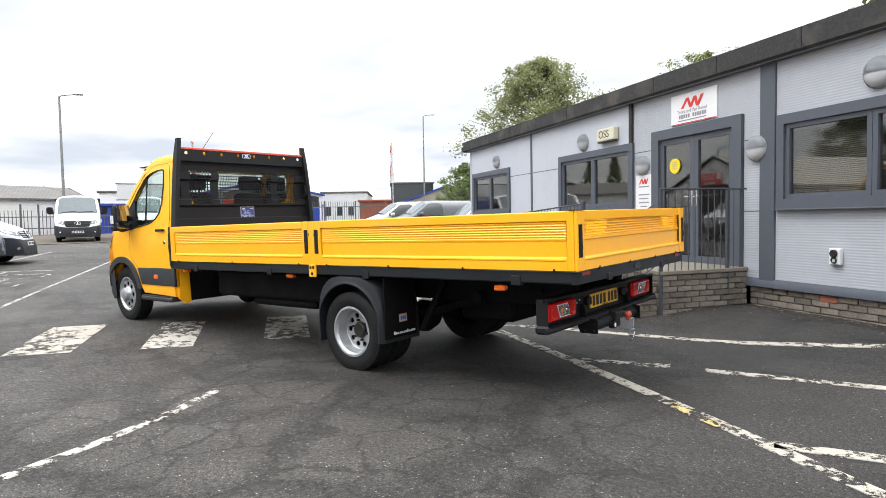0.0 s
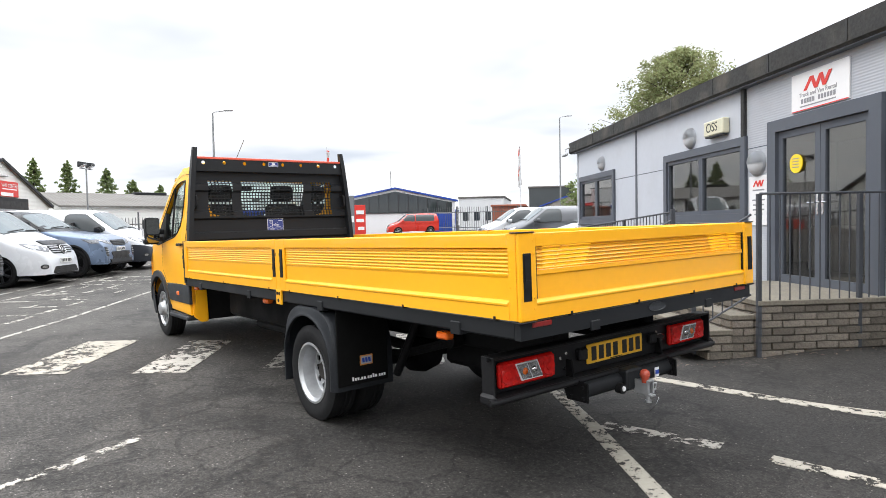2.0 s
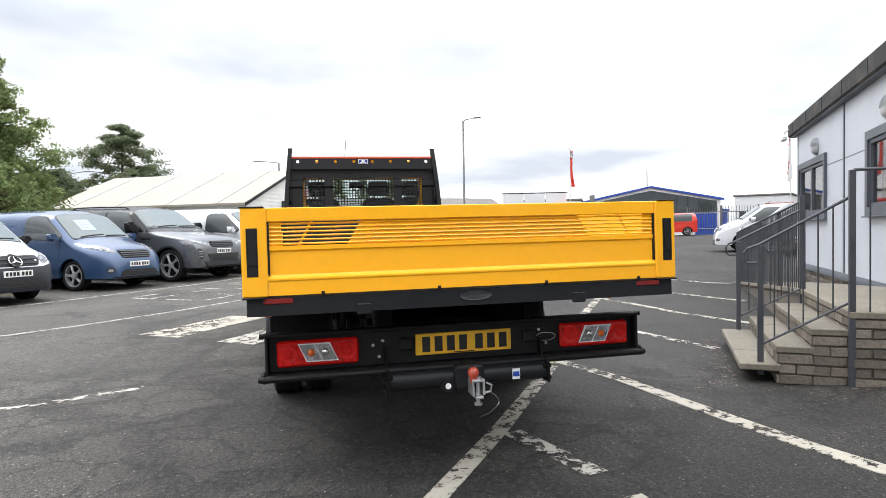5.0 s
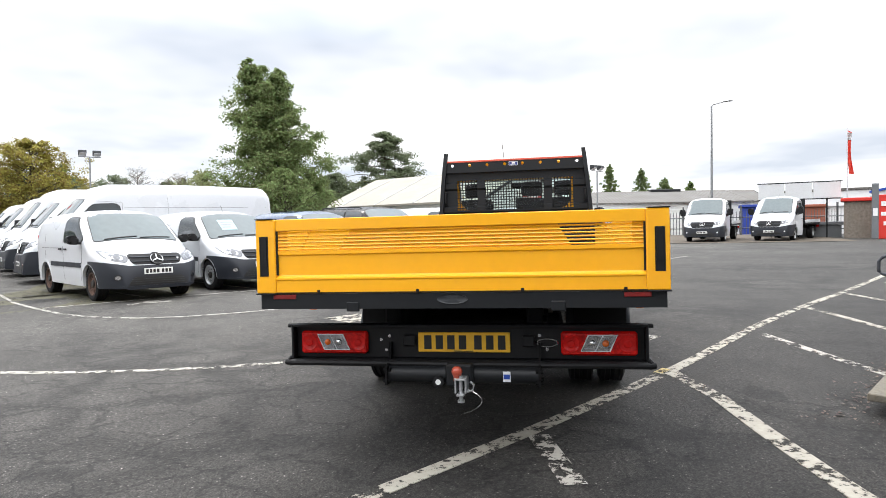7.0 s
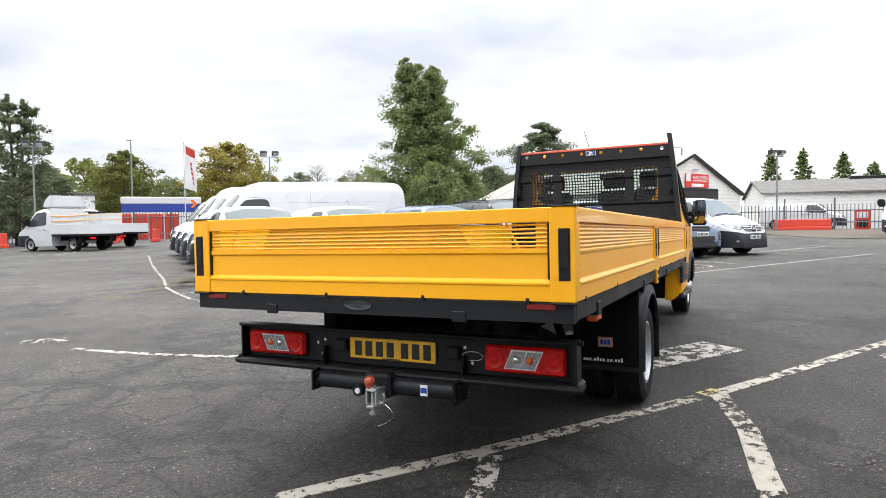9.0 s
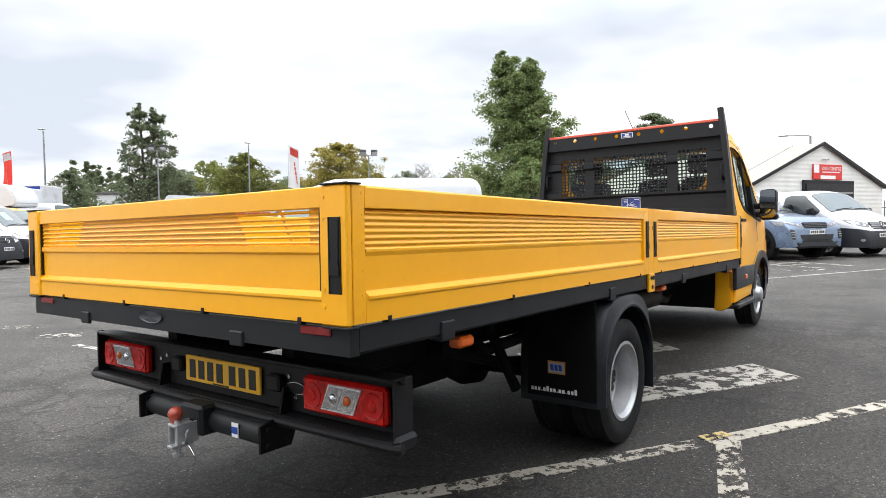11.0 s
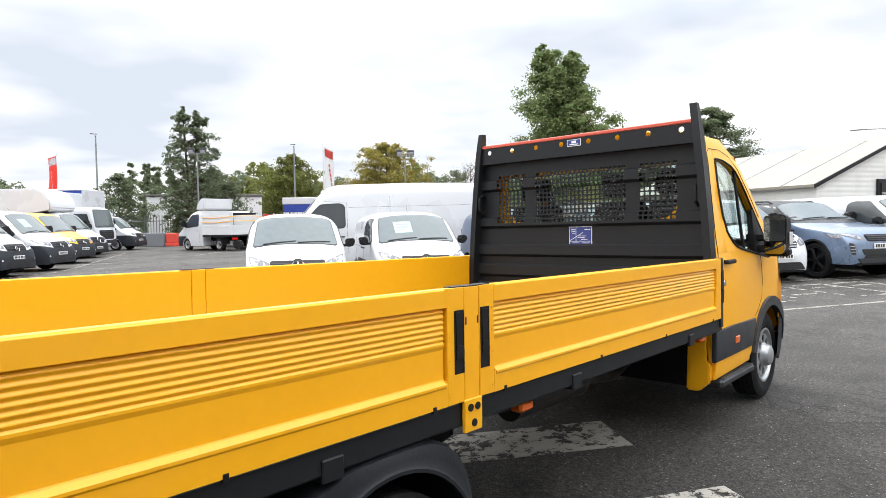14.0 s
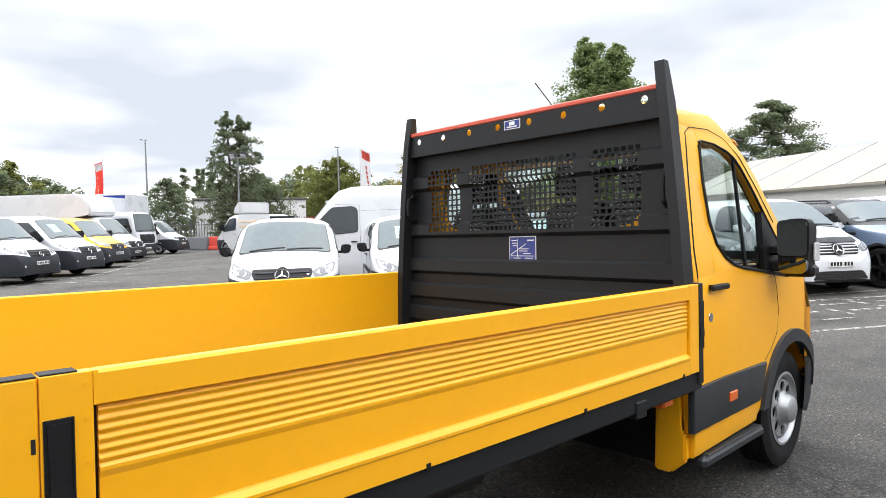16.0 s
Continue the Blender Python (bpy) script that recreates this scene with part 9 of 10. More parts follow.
# small blocks seen past the office corner
for nm, x, y, w, d, h, mat, ang, lab in (("brick_unit", -47, 44, 9, 3, 2.3, REDBRICK, -45, "low brick industrial unit"), ("blue_unit", -53, 39.5, 5, 3, 2.1, BLUETRIM, -45, "low blue industrial unit"), ("dark_unit", -64.0, 67.0, 8, 6, 5.6, GLAZE, -45, "dark clad industrial unit"),
                                         ("grey_unit", -70, 60, 16, 6, 4.2, PALEGREY, -45, "pale grey industrial unit"), ("white_unit", -62, 27.0, 7, 8, 3.5, SIGNWHITE, 65, "white industrial unit behind the billboard"), ("brick_gatehouse", -37.4, 20.2, 1.5, 1.3, 2.0, BRICK, 70, "small brick gatehouse with a red band"), ("brick_shed", -48.8, 21.4, 2.0, 1.7, 1.9, REDBRICK, 65, "small brown brick shed behind the fence"), ("white_shed", -48.4, 23.2, 2.0, 1.9, 1.9, SIGNWHITE, 65, "small white shed behind the fence"),
                                         ("blue_container", -49.6, 18.6, 2.4, 3.2, 2.0, BLUETARP, -10, "blue storage container behind the fence"), ("grey_wall_block", -39.3, 18.6, 0.4, 2.6, 0.7, CONCRETE, -17, "low grey concrete wall"),
                                         ("white_unit", -46, -75, 10, 5, 3.8, PALEGREY, 40, "pale industrial unit behind the trees"), ("white_unit", -29.3, -49.7, 9.85, 3.0, 4.0, SIGNWHITE, 156, "low white industrial unit behind the fence")):
    th = group_at(nm, pose(x, y, ground_z(x, y), 0, 0, ang), lab, "building")
    bm = boxes((-w / 2, w / 2, -d / 2, d / 2, -0.1, h), bevel=0.02)
    part("wall", bm, mat, th)
    bm = boxes((-w / 2 - 0.15, w / 2 + 0.15, -d / 2 - 0.15, d / 2 + 0.15, h + 0.004, h + 0.2), bevel=0.03)
    part("roof", bm, GREYROOF if h > 2.5 else (SIGNRED if mat is BRICK else mat), th)
    if h > 3:
        for k in range(4):
            bm = boxes((w / 2 - 0.02, w / 2 + 0.03, -d / 2 + 0.5 + k * d / 4, -d / 2 + 0.5 + k * d / 4 + d / 8, 1.2, 2.4))
            part("window", bm, GLAZE, th)

# red pump behind the fence
pm = group_at("fuel_pump", pose(-47.2, 11.1, ground_z(-47.2, 11.1), 0, 0, 85), "red pump cabinet with a grey panel behind the fence", "pump")
bm = boxes((-0.42, 0.42, -0.3, 0.3, 0.0, 1.25), bevel=0.03); part("cabinet", bm, REDCAR, pm)
for side in (1, -1):
    bm = boxes((-0.30, 0.30, *sorted((side * 0.301, side * 0.325)), 0.75, 1.12), bevel=0.005); part("panel", bm, PALEGREY, pm)
    bm = boxes((-0.30, 0.30, *sorted((side * 0.301, side * 0.32)), 0.15, 0.60), bevel=0.005); part("hatch", bm, DARK, pm)

# billboard frame
bb = group_at("billboard", pose(-38.6, 17.5, ground_z(-39, 17), 0, 0, 73), "empty white billboard on steel posts", "billboard")
for k in range(3):
    bm = boxes((-2.1 + k * 1.4 + 0.03, -0.7 + k * 1.4 - 0.03, -0.05, 0.05, 2.25, 3.15), bevel=0.01)
    part("board", bm, PALEGREY, bb)
    bm = boxes((-1.44 + k * 1.4, -1.36 + k * 1.4, 0.06, 0.14, 0.0, 3.2))
    part("post", bm, DARK, bb)
bm = boxes((-2.14, 2.14, -0.06, 0.06, 3.16, 3.21), (-2.14, 2.14, -0.06, 0.06, 2.19, 2.24))
part("frame", bm, DARK, bb)

# red totem sign and barriers
tt = group_at("red_totem_sign", pose(-35.6, 20.6, ground_z(-36, 21), 0, 0, 68), "red and grey totem sign with white print", "sign")
bm = boxes((-0.5, 0.5, -0.1, 0.1, 0.0, 2.3), bevel=0.02); part("panel", bm, SIGNRED, tt)
bm = boxes((-0.51, -0.2, -0.12, 0.12, 0.0, 2.9), bevel=0.02); part("pillar", bm, CONCRETE, tt)
for row in ((-0.1, 0.4, -0.125, -0.105, 1.7, 1.95), (-0.1, 0.4, -0.125, -0.105, 1.2, 1.4), (0.0, 0.4, -0.125, -0.105, 0.7, 0.9), (-0.45, -0.25, -0.135, -0.125, 1.2, 1.6)):
    bm = boxes(row)
    part("print_bar", bm, WHITEINK, tt)
for x, y, ln, ang in ((-44.9, 7.7, 3.2, 92), (-21.3, -37.9, 1.25, 104), (-28.0, -36.0, 2.2, 45), (-30.2, -34.4, 2.2, 45)):
    bm = boxes((-ln / 2, ln / 2, -0.2, 0.2, 0.0, 0.25), (-ln / 2 + 0.05, ln / 2 - 0.05, -0.12, 0.12, 0.25, 0.70 if ln > 3 else 0.95), bevel=0.04)
    tagged(part("plastic_barrier", bm, REDBARRIER, None, matrix=pose(x, y, ground_z(x, y), 0, 0, ang)), "red water-filled plastic barrier by the fence", "barrier", "red barriers")
for x, y, ang in ((-20.95, -39.5, 104), (-20.5, -41.2, 104)):
    bm = boxes((-1.0, 1.0, -0.35, 0.35, 0.0, 0.95), bevel=0.04)
    tagged(part("concrete_block", bm, CONCRETE, None, matrix=pose(x, y, ground_z(x, y), 0, 0, ang)), "dark grey concrete block by the fence", "block")


def palisade(pts, h, label, tall=False):
    """A steel palisade fence along a polyline."""
    f = group_at("palisade_fence", pose(*pts[0], 0), label, "fence", kind="structure")
    verts, faces = [], []
    o = Vector((*pts[0], 0))
    for a, b in zip(pts, pts[1:]):
        a, b = Vector((*a, 0)), Vector((*b, 0))
        d = (b - a); n_ = int(d.length / 0.205); d.normalize()
        for k in range(n_):
            p = a + d * (k * 0.205) - o
            z = ground_z(p.x + o.x, p.y + o.y)
            i = len(verts)
            q = Vector((-d.y, d.x, 0)) * 0.02
            for zz, w_ in ((z + 0.08, 0.022), (z + h - 0.10, 0.022), (z + h, 0.005)):
                for s_ in (-1, 1):
                    c = p + d * (w_ * s_)
                    verts.append((c.x, c.y, zz))
                verts.append((p.x + q.x, p.y + q.y, zz))
            faces += [(i, i + 2, i + 5, i + 3), (i + 2, i + 1, i + 4, i + 5), (i + 3, i + 5, i + 8, i + 6), (i + 5, i + 4, i + 7, i + 8)]
        bm = bmesh.new()
        for zz in (0.5, h - 0.45):
            pipe(bm, [tuple(a - o + Vector((0, 0, ground_z(a.x, a.y) + zz))), tuple(b - o + Vector((0, 0, ground_z(b.x, b.y) + zz)))], 0.03, 4)
        part("rail", bm, FENCESTEEL, f)
        for k in range(int(d.length and (b - a).length / 2.75) + 1):
            p = a + d * (k * 2.75) - o
            z = ground_z(p.x + o.x, p.y + o.y)
            bm = boxes((p.x - 0.045, p.x + 0.045, p.y - 0.045, p.y + 0.045, z, z + h + (0.35 if tall else 0.02)))
            part("post", bm, FENCESTEEL, f)
    tagged(part("pales", (verts, [], faces), FENCESTEEL, f), kind="stuff")


palisade([(-46.0, 4.0), (-45.5, 13.2), (-44.0, 17.2), (-38.5, 20.0)], 1.68, "dark steel palisade fence along the yard", True)
palisade([(-46.5, 33.5), (-40.0, 38.5), (-33.0, 43.5)], 2.3, "galvanised steel palisade fence beyond the office")
palisade([(-12.0, -47.0), (-21.5, -43.5), (-31.0, -38.0), (-40.0, -33.5)], 2.3, "galvanised steel palisade fence below the trees")


# red boards behind part of the fence
hb_ = group_at("red_hoarding", pose(-31.6, -38.0, ground_z(-31.6, -38.0), 0, 0, 151.5), "red boarded hoarding behind the steel fence", "hoarding")
for k in range(5):
    bm = boxes((-2.9 + k * 1.16, -1.78 + k * 1.16, -0.03, 0.03, 0.1, 2.12), bevel=0.01)
    part("board", bm, REDBARRIER, hb_)
for k in range(6):
    bm = boxes((-2.99 + k * 1.16, -2.91 + k * 1.16, -0.05, 0.05, 0.0, 2.2), bevel=0.01)
    part("post", bm, PALEGREY, hb_)


# ---- lamp posts, floodlights and flags ----
def floodlight(x, y, h, label="twin floodlight on a steel pole"):
    f = group_at("floodlight_pole", pose(x, y, ground_z(x, y), 0, 0, 140), label, "floodlight", "yard floodlights")
    bm = bmesh.new(); rod(bm, (0, 0, 0), (0, 0, h - 0.4), 0.062, 10, 0.042); part("pole", bm, POLE, f)
    bm = bmesh.new(); rod(bm, (-0.6, 0, h - 0.4), (0.6, 0, h - 0.4), 0.03, 6); part("cross_arm", bm, POLE, f)
    for s_ in (-0.38, 0.38):
        bm = bmesh.new()
        prism(bm, [(-0.20, h - 0.16), (-0.16, h - 0.02), (0.16, h + 0.02), (0.18, h - 0.30), (0.12, h - 0.34)], s_ - 0.21, s_ + 0.21, "x")
        bmesh.ops.bevel(bm, geom=bm.edges[:], offset=0.02, segments=2, affect="EDGES")
        hd = part("lamp_head", bm, GREYPLASTIC, f, "grey floodlight head")
        bm = bmesh.new()
        prism(bm, [(-0.195, h - 0.175), (-0.185, h - 0.165), (0.10, h - 0.325), (0.09, h - 0.335)], s_ - 0.17, s_ + 0.17, "x")
        moved(bm, lambda c: c + Vector((0, -0.006, -0.010)))
        part("lens", bm, CLEARLENS, hd)


floodlight(-21.8, -34.6, 6.7)
floodlight(-30.7, -23.4, 6.0)
floodlight(-43.3, 6.3, 5.0)


def lamp_post(x, y, h, arm, ang, label="tall grey street lamp with a short arm"):
    f = group_at("street_lamp", pose(x, y, ground_z(x, y), 0, 0, ang), label, "street lamp", "street lamps")
    bm = bmesh.new(); rod(bm, (0, 0, 0), (0, 0, h), 0.09, 10, 0.055); part("pole", bm, POLE, f)
    if arm:
        bm = bmesh.new(); pipe(bm, [(0, 0, h - 0.02), (0.15, 0, h + 0.06), (arm, 0, h + 0.14)], 0.035, 6); part("arm", bm, POLE, f)
    bm = boxes((arm - 0.15, arm + 0.40, -0.10, 0.10, h + 0.09, h + 0.18), bevel=0.04); part("lamp_head", bm, POLE, f)


lamp_post(-41.2, 13.3, 8.3, 0.9, 55)
lamp_post(-44.0, 48.0, 11.2, 0.8, 40)
lamp_post(-37.2, -46.9, 9.0, 0.0, 0, "tall slim grey lighting column")
lamp_post(-20.1, -49.8, 9.1, 0.0, 0, "tall slim grey lighting column")
lamp_post(-43.0, 0.8, 5.5, 1.3, -90)


def flag(x, y, h, mat, top_mat, ang, label, w=0.75, drop=2.7, folds=1.0):
    """A banner on a pole; its cloth hangs in folds from a slanted top edge, with a coloured field at the top and printed marks."""
    f = group_at("banner_flag", pose(x, y, ground_z(x, y), 0, 0, ang), label, "flag", "yard flags")
    bm = bmesh.new(); rod(bm, (0, 0, 0), (0, 0, h + 0.15), 0.035, 8, 0.02); part("pole", bm, WHITEVAN, f)

    def cloth(nm, u0, u1, v0, v1, off, mt):
        bm = bmesh.new()
        grid = []
        for i in range(13):
            v = v0 + (v1 - v0) * i / 12
            row = []
            for k in range(9):
                u = u0 + (u1 - u0) * k / 8
                z = h - 0.42 * w * u - v * drop
                row.append(bm.verts.new((0.03 + w * u * (1 - 0.12 * math.sin(3.1 * v + 0.6)), folds * 0.11 * math.sin(6.5 * u + 4 * v) * (0.3 + v) + off, z)))
            grid.append(row)
        for a, b in zip(grid, grid[1:]):
            for k in range(8):
                bm.faces.new((a[k], a[k + 1], b[k + 1], b[k]))
        bmesh.ops.solidify(bm, geom=bm.faces[:], thickness=0.004)
        return part(nm, bm, mt, f)

    cloth("cloth", 0, 1, 0, 1, 0.0, mat)
    for off in (-0.012, 0.012):
        cloth("cloth_field", 0.12, 0.96, 0.03, 0.21, off, top_mat)
        for k in range(5):
            cloth("print_bar", 0.60, 0.70, 0.34 + k * 0.11, 0.42 + k * 0.11, off, top_mat)


flag(-26.2, -26.2, 6.25, FLAGWHITE, FLAGRED, 106, "white banner flag with a red field at the top", 0.85)
flag(-39.1, 20.2, 6.15, FLAGRED, FLAGWHITE, 120, "limp red banner flag with a white field", 0.34, 2.4, 0.8)
flag(-30.0, 29.6, 6.05, FLAGWHITE, FLAGRED, 150, "limp white banner flag with red print on a white pole", 0.42, 2.6, 0.8)
flag(-14.0, -37.0, 6.0, FLAGRED, FLAGWHITE, 10, "red banner flag with white print", 0.5, 2.4)


# ---- trees ----
ROUND = ((0.0, 0.30), (0.15, 0.72), (0.35, 1.0), (0.6, 0.92), (0.8, 0.66), (0.93, 0.36), (1.0, 0.06))
SPIRE = ((0.0, 0.70), (0.12, 1.0), (0.3, 0.92), (0.5, 0.70), (0.7, 0.48), (0.85, 0.32), (0.95, 0.16), (1.0, 0.03))
BROAD = ((0.0, 0.88), (0.12, 1.0), (0.3, 0.93), (0.5, 0.72), (0.66, 0.55), (0.8, 0.34), (0.91, 0.17), (1.0, 0.03))
COLUMN = ((0.0, 0.75), (0.2, 1.0), (0.45, 0.78), (0.65, 0.74), (0.8, 0.62), (0.92, 0.36), (1.0, 0.05))


def leaf_cloud(clumps, per, leaf_size, rs, flat=0.6, droop=0.7):
    """Small bent leaves in uneven clumps, mostly lying with their faces up and outwards."""
    m_ = per * len(clumps)
    cen = np.repeat(np.array([tuple(c) for c, r in clumps]), per, axis=0)
    rad = np.repeat(np.array([r for c, r in clumps]), per)
    v = rs.normal(size=(m_, 3))
    v /= np.linalg.norm(v, axis=1)[:, None]
    out = v.copy()
    v = v * (1, 1, flat) * (rad * rs.random_sample(m_) ** 0.5 * rs.uniform(0.7, 1.25, m_))[:, None]
    p = cen + v
    sz = (leaf_size * rs.uniform(0.55, 1.35, m_))[:, None]
    nrm = out * 0.6 + (0, 0, droop) + rs.normal(size=(m_, 3)) * 0.5
    nrm /= np.linalg.norm(nrm, axis=1)[:, None]
    a = np.cross(nrm, rs.normal(size=(m_, 3))); a /= np.linalg.norm(a, axis=1)[:, None]
    b = np.cross(nrm, a)
    bend = nrm * sz * 0.2
    verts = np.stack([p - a * sz * 0.75, p + b * sz * 0.42 + bend, p + a * sz * 0.75, p - b * sz * 0.42 + bend], axis=1).reshape(-1, 3).tolist()
    faces = [f_ for k in range(0, 4 * m_, 4) for f_ in ((k, k + 1, k + 2), (k, k + 2, k + 3))]
    return verts, [], faces


def tree(x, y, h, crown, leaf, label, seed=1, n=5200, leaf_size=0.2, low=0.25, profile=ROUND, conifer=False, name="tree", bare=False, tops=((0.0, 0.0, 1.0),), clump=0.17, count=72, reach=(0.62, 1.08)):
    """A tree: tapered trunk, limbs and a crown of many small leaves in uneven clumps. crown: its half width; profile: share of it by height."""
    n, leaf_size = int(n * 1.9), leaf_size * 0.64
    rnd = random.Random(seed)
    t = group_at(name, pose(x, y, ground_z(x, y) - 0.1), label, "tree", "trees round the yard")
    bm = bmesh.new()
    tr = 0.020 * h
    lean = (rnd.uniform(-0.03, 0.03), rnd.uniform(-0.03, 0.03))
    for fx, fy, fh in tops:
        stem = [Vector((lean[0] * h * q + fx * max(0, q - 0.25) / 0.75, lean[1] * h * q + fy * max(0, q - 0.25) / 0.75, h * q * (1 if q < 0.3 else fh))) for q in (0, 0.15, 0.35, 0.6, 0.85, 0.97)]
        for k in range(5):
            rod(bm, stem[k], stem[k + 1], tr * (1 - 0.19 * k), 8, tr * (1 - 0.19 * (k + 1)), cap=(k == 0))
    wide = lambda q: np.interp(q, [a for a, b in profile], [b for a, b in profile])
    clumps = []
    count = 50 if conifer else count
    for k in range(count):
        q = (k + rnd.random()) / count
        z = h * (low + (0.97 - low) * q)
        fx, fy, fh = tops[k % len(tops)]
        a = k * 2.399 + rnd.uniform(-0.5, 0.5)
        env = (1 - q) ** 0.75 * (0.75 + 0.5 * ((k // 6) % 2)) if conifer else wide(q)
        ln = crown * max(env, 0.05) * rnd.uniform(*reach)
        qq = z / h
        p0 = Vector((lean[0] * z + fx * max(0, qq - 0.25), lean[1] * z + fy * max(0, qq - 0.25), (z - (0 if conifer else 0.35 * ln)) * (1 if qq < 0.3 else fh)))
        p0.z = max(p0.z, low * h * 0.7)
        p1 = Vector((p0.x + ln * math.cos(a), p0.y + ln * math.sin(a), z * (1 if qq < 0.3 else fh) + ln * (0.10 if not conifer else -0.08) * rnd.uniform(0.2, 1.4)))
        mid_ = p0.lerp(p1, 0.5) + Vector((0, 0, 0.06 * ln))
        rod(bm, p0, mid_, tr * 0.24, 5, tr * 0.15, cap=False); rod(bm, mid_, p1, tr * 0.15, 5, tr * 0.04, cap=False)
        if bare:
            for j in range(9):
                c = p0.lerp(p1, rnd.uniform(0.4, 1.0))
                e = c + Vector((rnd.gauss(0, 0.5), rnd.gauss(0, 0.5), rnd.uniform(0.2, 0.9))) * crown * 0.3
                rod(bm, c, e, tr * 0.05, 4, tr * 0.02, cap=False)
        for j in range(6 if not conifer else 5):
            f = rnd.uniform(0.30, 1.06) ** 0.8
            c = p0.lerp(p1, f) + Vector((rnd.gauss(0, 1), rnd.gauss(0, 1), rnd.gauss(0, 0.7))) * (0.09 * crown * (0.4 if conifer else 0.5 + env))
            clumps.append((c, rnd.uniform(0.55, 1.2) * clump * crown * (0.55 + 0.45 * env)))
    if not conifer:
        for fx, fy, fh in tops:
            for j in range(7):
                q = 0.90 + 0.10 * j / 6
                clumps.append((Vector((lean[0] * h + fx * 0.75 + rnd.gauss(0, 0.05) * crown, lean[1] * h + fy * 0.75 + rnd.gauss(0, 0.05) * crown, h * q * fh)), clump * crown * (1.12 - q) * 2.3))
    part("trunk", bm, BARK, t)
    if n:
        rs = np.random.RandomState(seed + 100)
        part("crown", leaf_cloud(clumps, max(4, n // len(clumps)), leaf_size, rs, 0.38 if conifer else 0.62), leaf, t)
    return t


tree(-34.0, -12.7, 11.4, 3.85, LEAF, "tall broadleaved tree in full green leaf", 3, 44000, 0.19, 0.05, BROAD, tops=((0.95, -2.3, 1.0), (0.1, -0.3, 0.95)), clump=0.20, count=120, reach=(0.5, 1.12))
tree(-30.6, -10.8, 4.6, 2.0, LEAF, "bushy green tree beside the shed", 13, 3500, 0.17, 0.12)
tree(-51.9, -11.9, 9.8, 6.2, LEAFDARK, "dark green pine with open layered limbs", 21, 20000, 0.18, 0.25, conifer=True, clump=0.16)
tree(-51.0, -16.0, 6.0, 2.8, LEAFDARK, "dark green pine beside the shed", 22, 5000, 0.20, 0.25)
tree(-23.6, -40.1, 10.6, 2.7, LEAFDARK, "tall dark green tree behind the floodlight", 31, 12000, 0.19, 0.08, COLUMN, tops=((0.5, -0.2, 1.0), (-0.6, 0.3, 0.97)), clump=0.18)
tree(-27.5, -44.0, 6.2, 3.2, LEAFDARK, "dark green tree by the fence", 33, 9000, 0.2, 0.1)
tree(-49.0, -46.6, 10.2, 5.0, LEAFYELLOW, "broad tree with yellowing autumn leaves", 41, 15000, 0.24, 0.14)
tree(-40.8, -53.6, 9.0, 4.4, LEAFOLIVE, "round tree with olive and yellow leaves", 43, 14000, 0.24, 0.1)
tree(-19.95, 32.4, 10.6, 4.4, LEAFWILLOW, "pale green willow behind the office", 51, 26000, 0.17, 0.15, clump=0.2, count=100)
tree(-22.8, 28.3, 4.2, 1.8, LEAF, "green bush beyond the parked vans", 54, 5000, 0.16, 0.05)
tree(-12.5, 37.0, 10.2, 4.6, LEAFWILLOW, "pale green willow behind the office", 52, 20000, 0.18, 0.15, clump=0.2, count=90)
tree(-2.5, 30.0, 10.4, 4.2, LEAFOLIVE, "tree with yellow green leaves behind the office", 53, 14000, 0.18, 0.15)
for k, (x, y, h) in enumerate(((-87, 5.5, 9.6), (-87, 8.9, 9.4), (-86.6, 13.2, 8.6), (-88.3, 16.3, 7.4), (-88, 19.4, 6.8))):
    tree(x, y, h, 1.9, LEAF, "slender green tree beyond the warehouse", 60 + k, 4500, 0.26, 0.10, SPIRE)
tree(-21.1, -48.0, 5.9, 2.6, LEAFDARK, "dark green conifer behind the fence", 71, 6000, 0.2, 0.05, ROUND, clump=0.2)
tree(-58.0, -42.0, 8.0, 3.6, TWIG, "bare thin-branched tree on the horizon", 81, 0, 0.2, 0.2, bare=True)
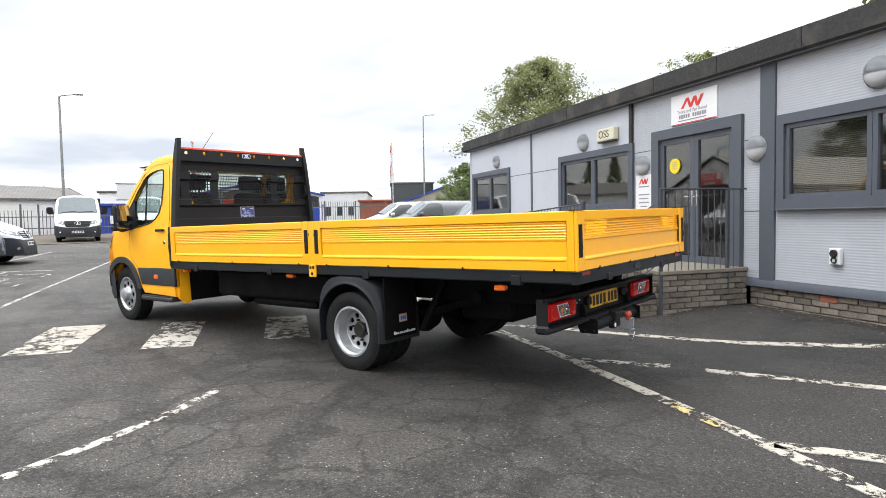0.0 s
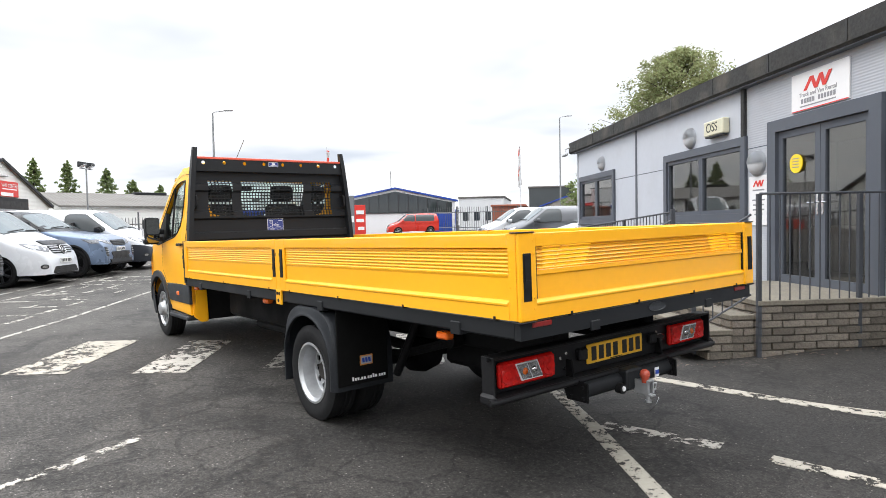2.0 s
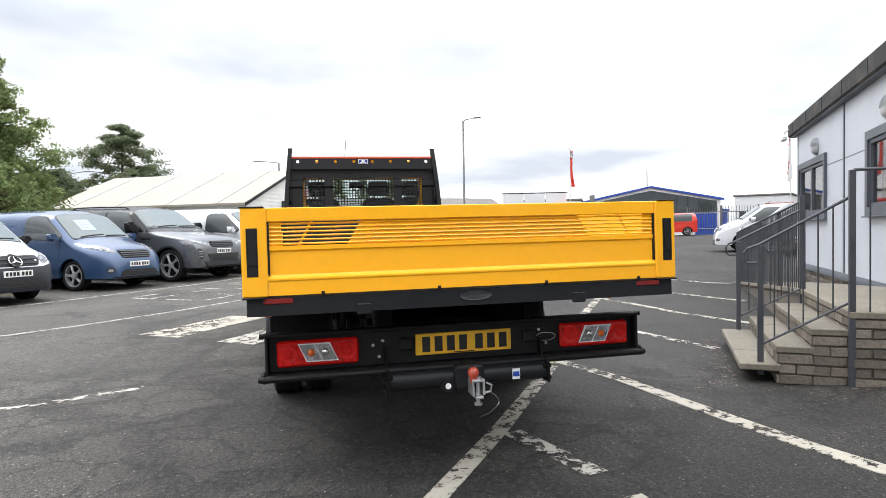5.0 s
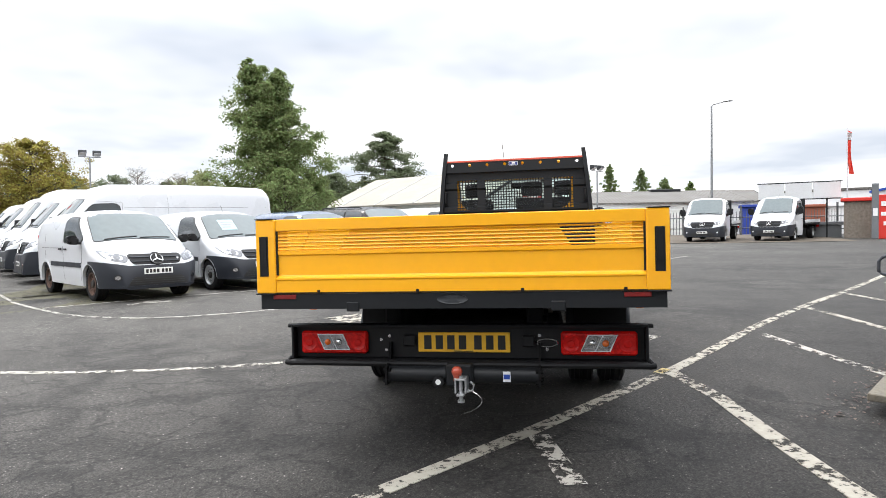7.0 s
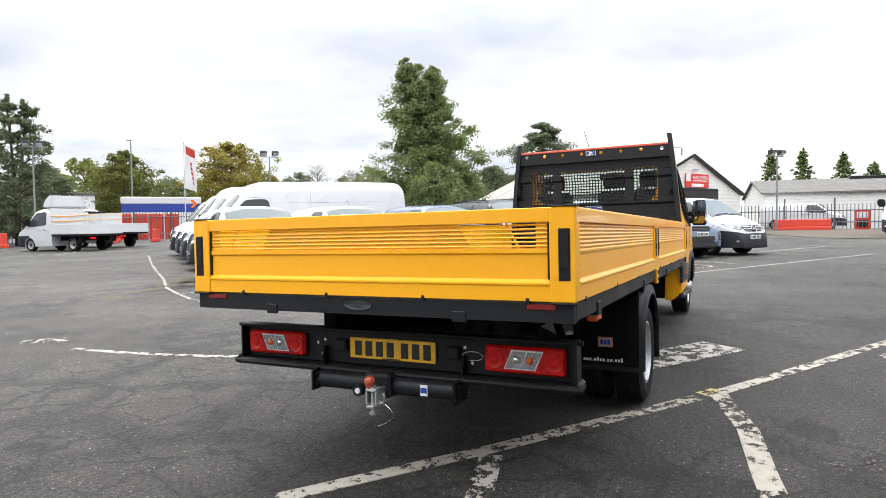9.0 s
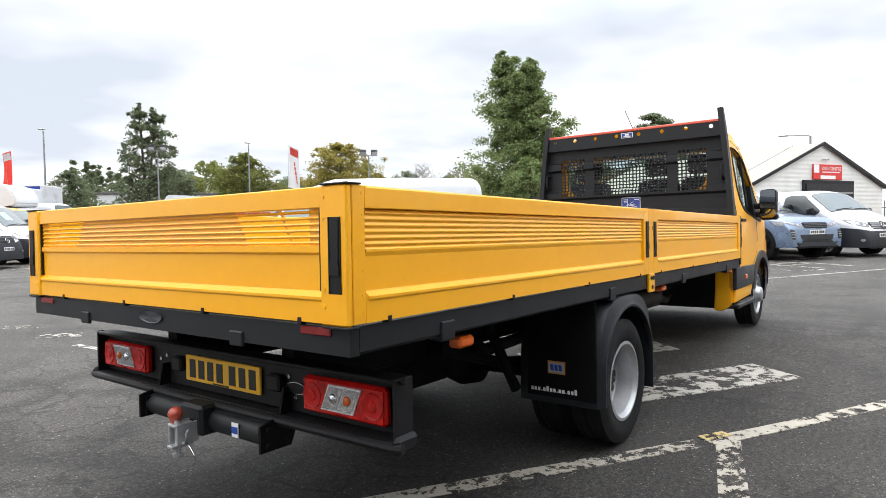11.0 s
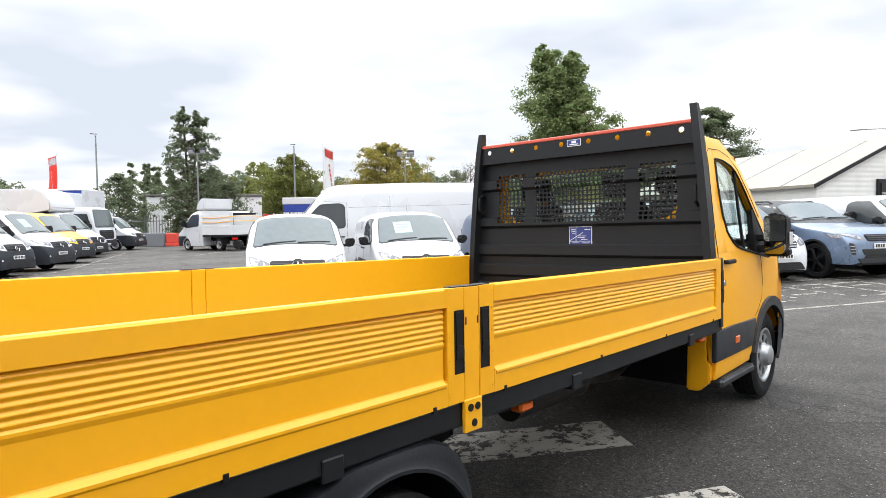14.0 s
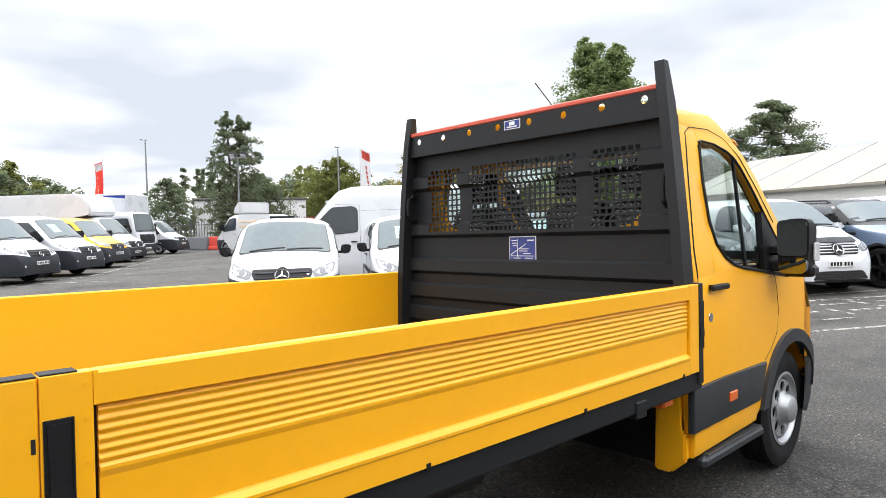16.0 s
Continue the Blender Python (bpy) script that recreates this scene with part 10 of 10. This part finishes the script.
tree(-60.0, -38.5, 7.4, 4.0, TWIG, "bare thin-branched tree on the horizon", 82, 900, 0.14, 0.2, bare=True)
tree(-57.0, -33.5, 7.2, 4.2, LEAFWILLOW, "pale green tree beyond the vans", 83, 4500, 0.22, 0.1)
tree(-64.0, -50.0, 8.0, 4.5, LEAFDARK, "dark hedge tree beyond the vans", 84, 3500, 0.26, 0.1)

# woods on the horizon, too many to count
wood_rs = np.random.RandomState(9)
rnd = random.Random(9)
dark_wood, olive_wood = [], []
for k in range(230):
    left_ = k % 4 == 0
    a = rnd.uniform(-105.2, -90) if left_ else rnd.uniform(-160, -112)
    d = rnd.uniform(72, 84) if left_ else rnd.uniform(78, 118)
    lift = 4.5 + 0.7 * math.sin(a * 0.55) + rnd.uniform(-0.9, 0.4) - (0.7 if a < -137 else 0.0) - (0.30 * max(0.0, -99.5 - a) if left_ else 0.0)
    cx, cy = 1.0 + d * math.cos(radians(a)), 6.0 + d * math.sin(radians(a))
    h = 1.5 + d * math.tan(radians(lift))
    spiky = -116 < a < -112 or (rnd.random() < 0.18 and not left_)
    w_ = rnd.uniform(1.9, 2.8) if spiky else rnd.uniform(2.4, 4.2)
    tgt = olive_wood if rnd.random() < 0.3 and not spiky else dark_wood
    for j in range(17):
        q = (j + rnd.random()) / 17
        env = (1 - q) ** 0.8 if spiky else math.sin(math.pi * (0.16 + 0.80 * q)) ** 0.6
        b = rnd.uniform(0, 6.283)
        rr_ = w_ * env * rnd.uniform(0.3, 0.95)
        tgt.append((Vector((cx + rr_ * math.cos(b), cy + rr_ * math.sin(b), 0.4 + q * h * 0.97)), w_ * rnd.uniform(0.22, 0.42) * (0.4 + 0.6 * env)))
for nm, cl, mat, lab in (("distant_woods", dark_wood, LEAFDARK, "dark green woods on the horizon"), ("distant_autumn_woods", olive_wood, LEAFOLIVE, "olive and yellow woods on the horizon")):
    tagged(part(nm, leaf_cloud(cl, 60, 0.30, wood_rs, 0.75), mat), lab, "woods", kind="stuff")
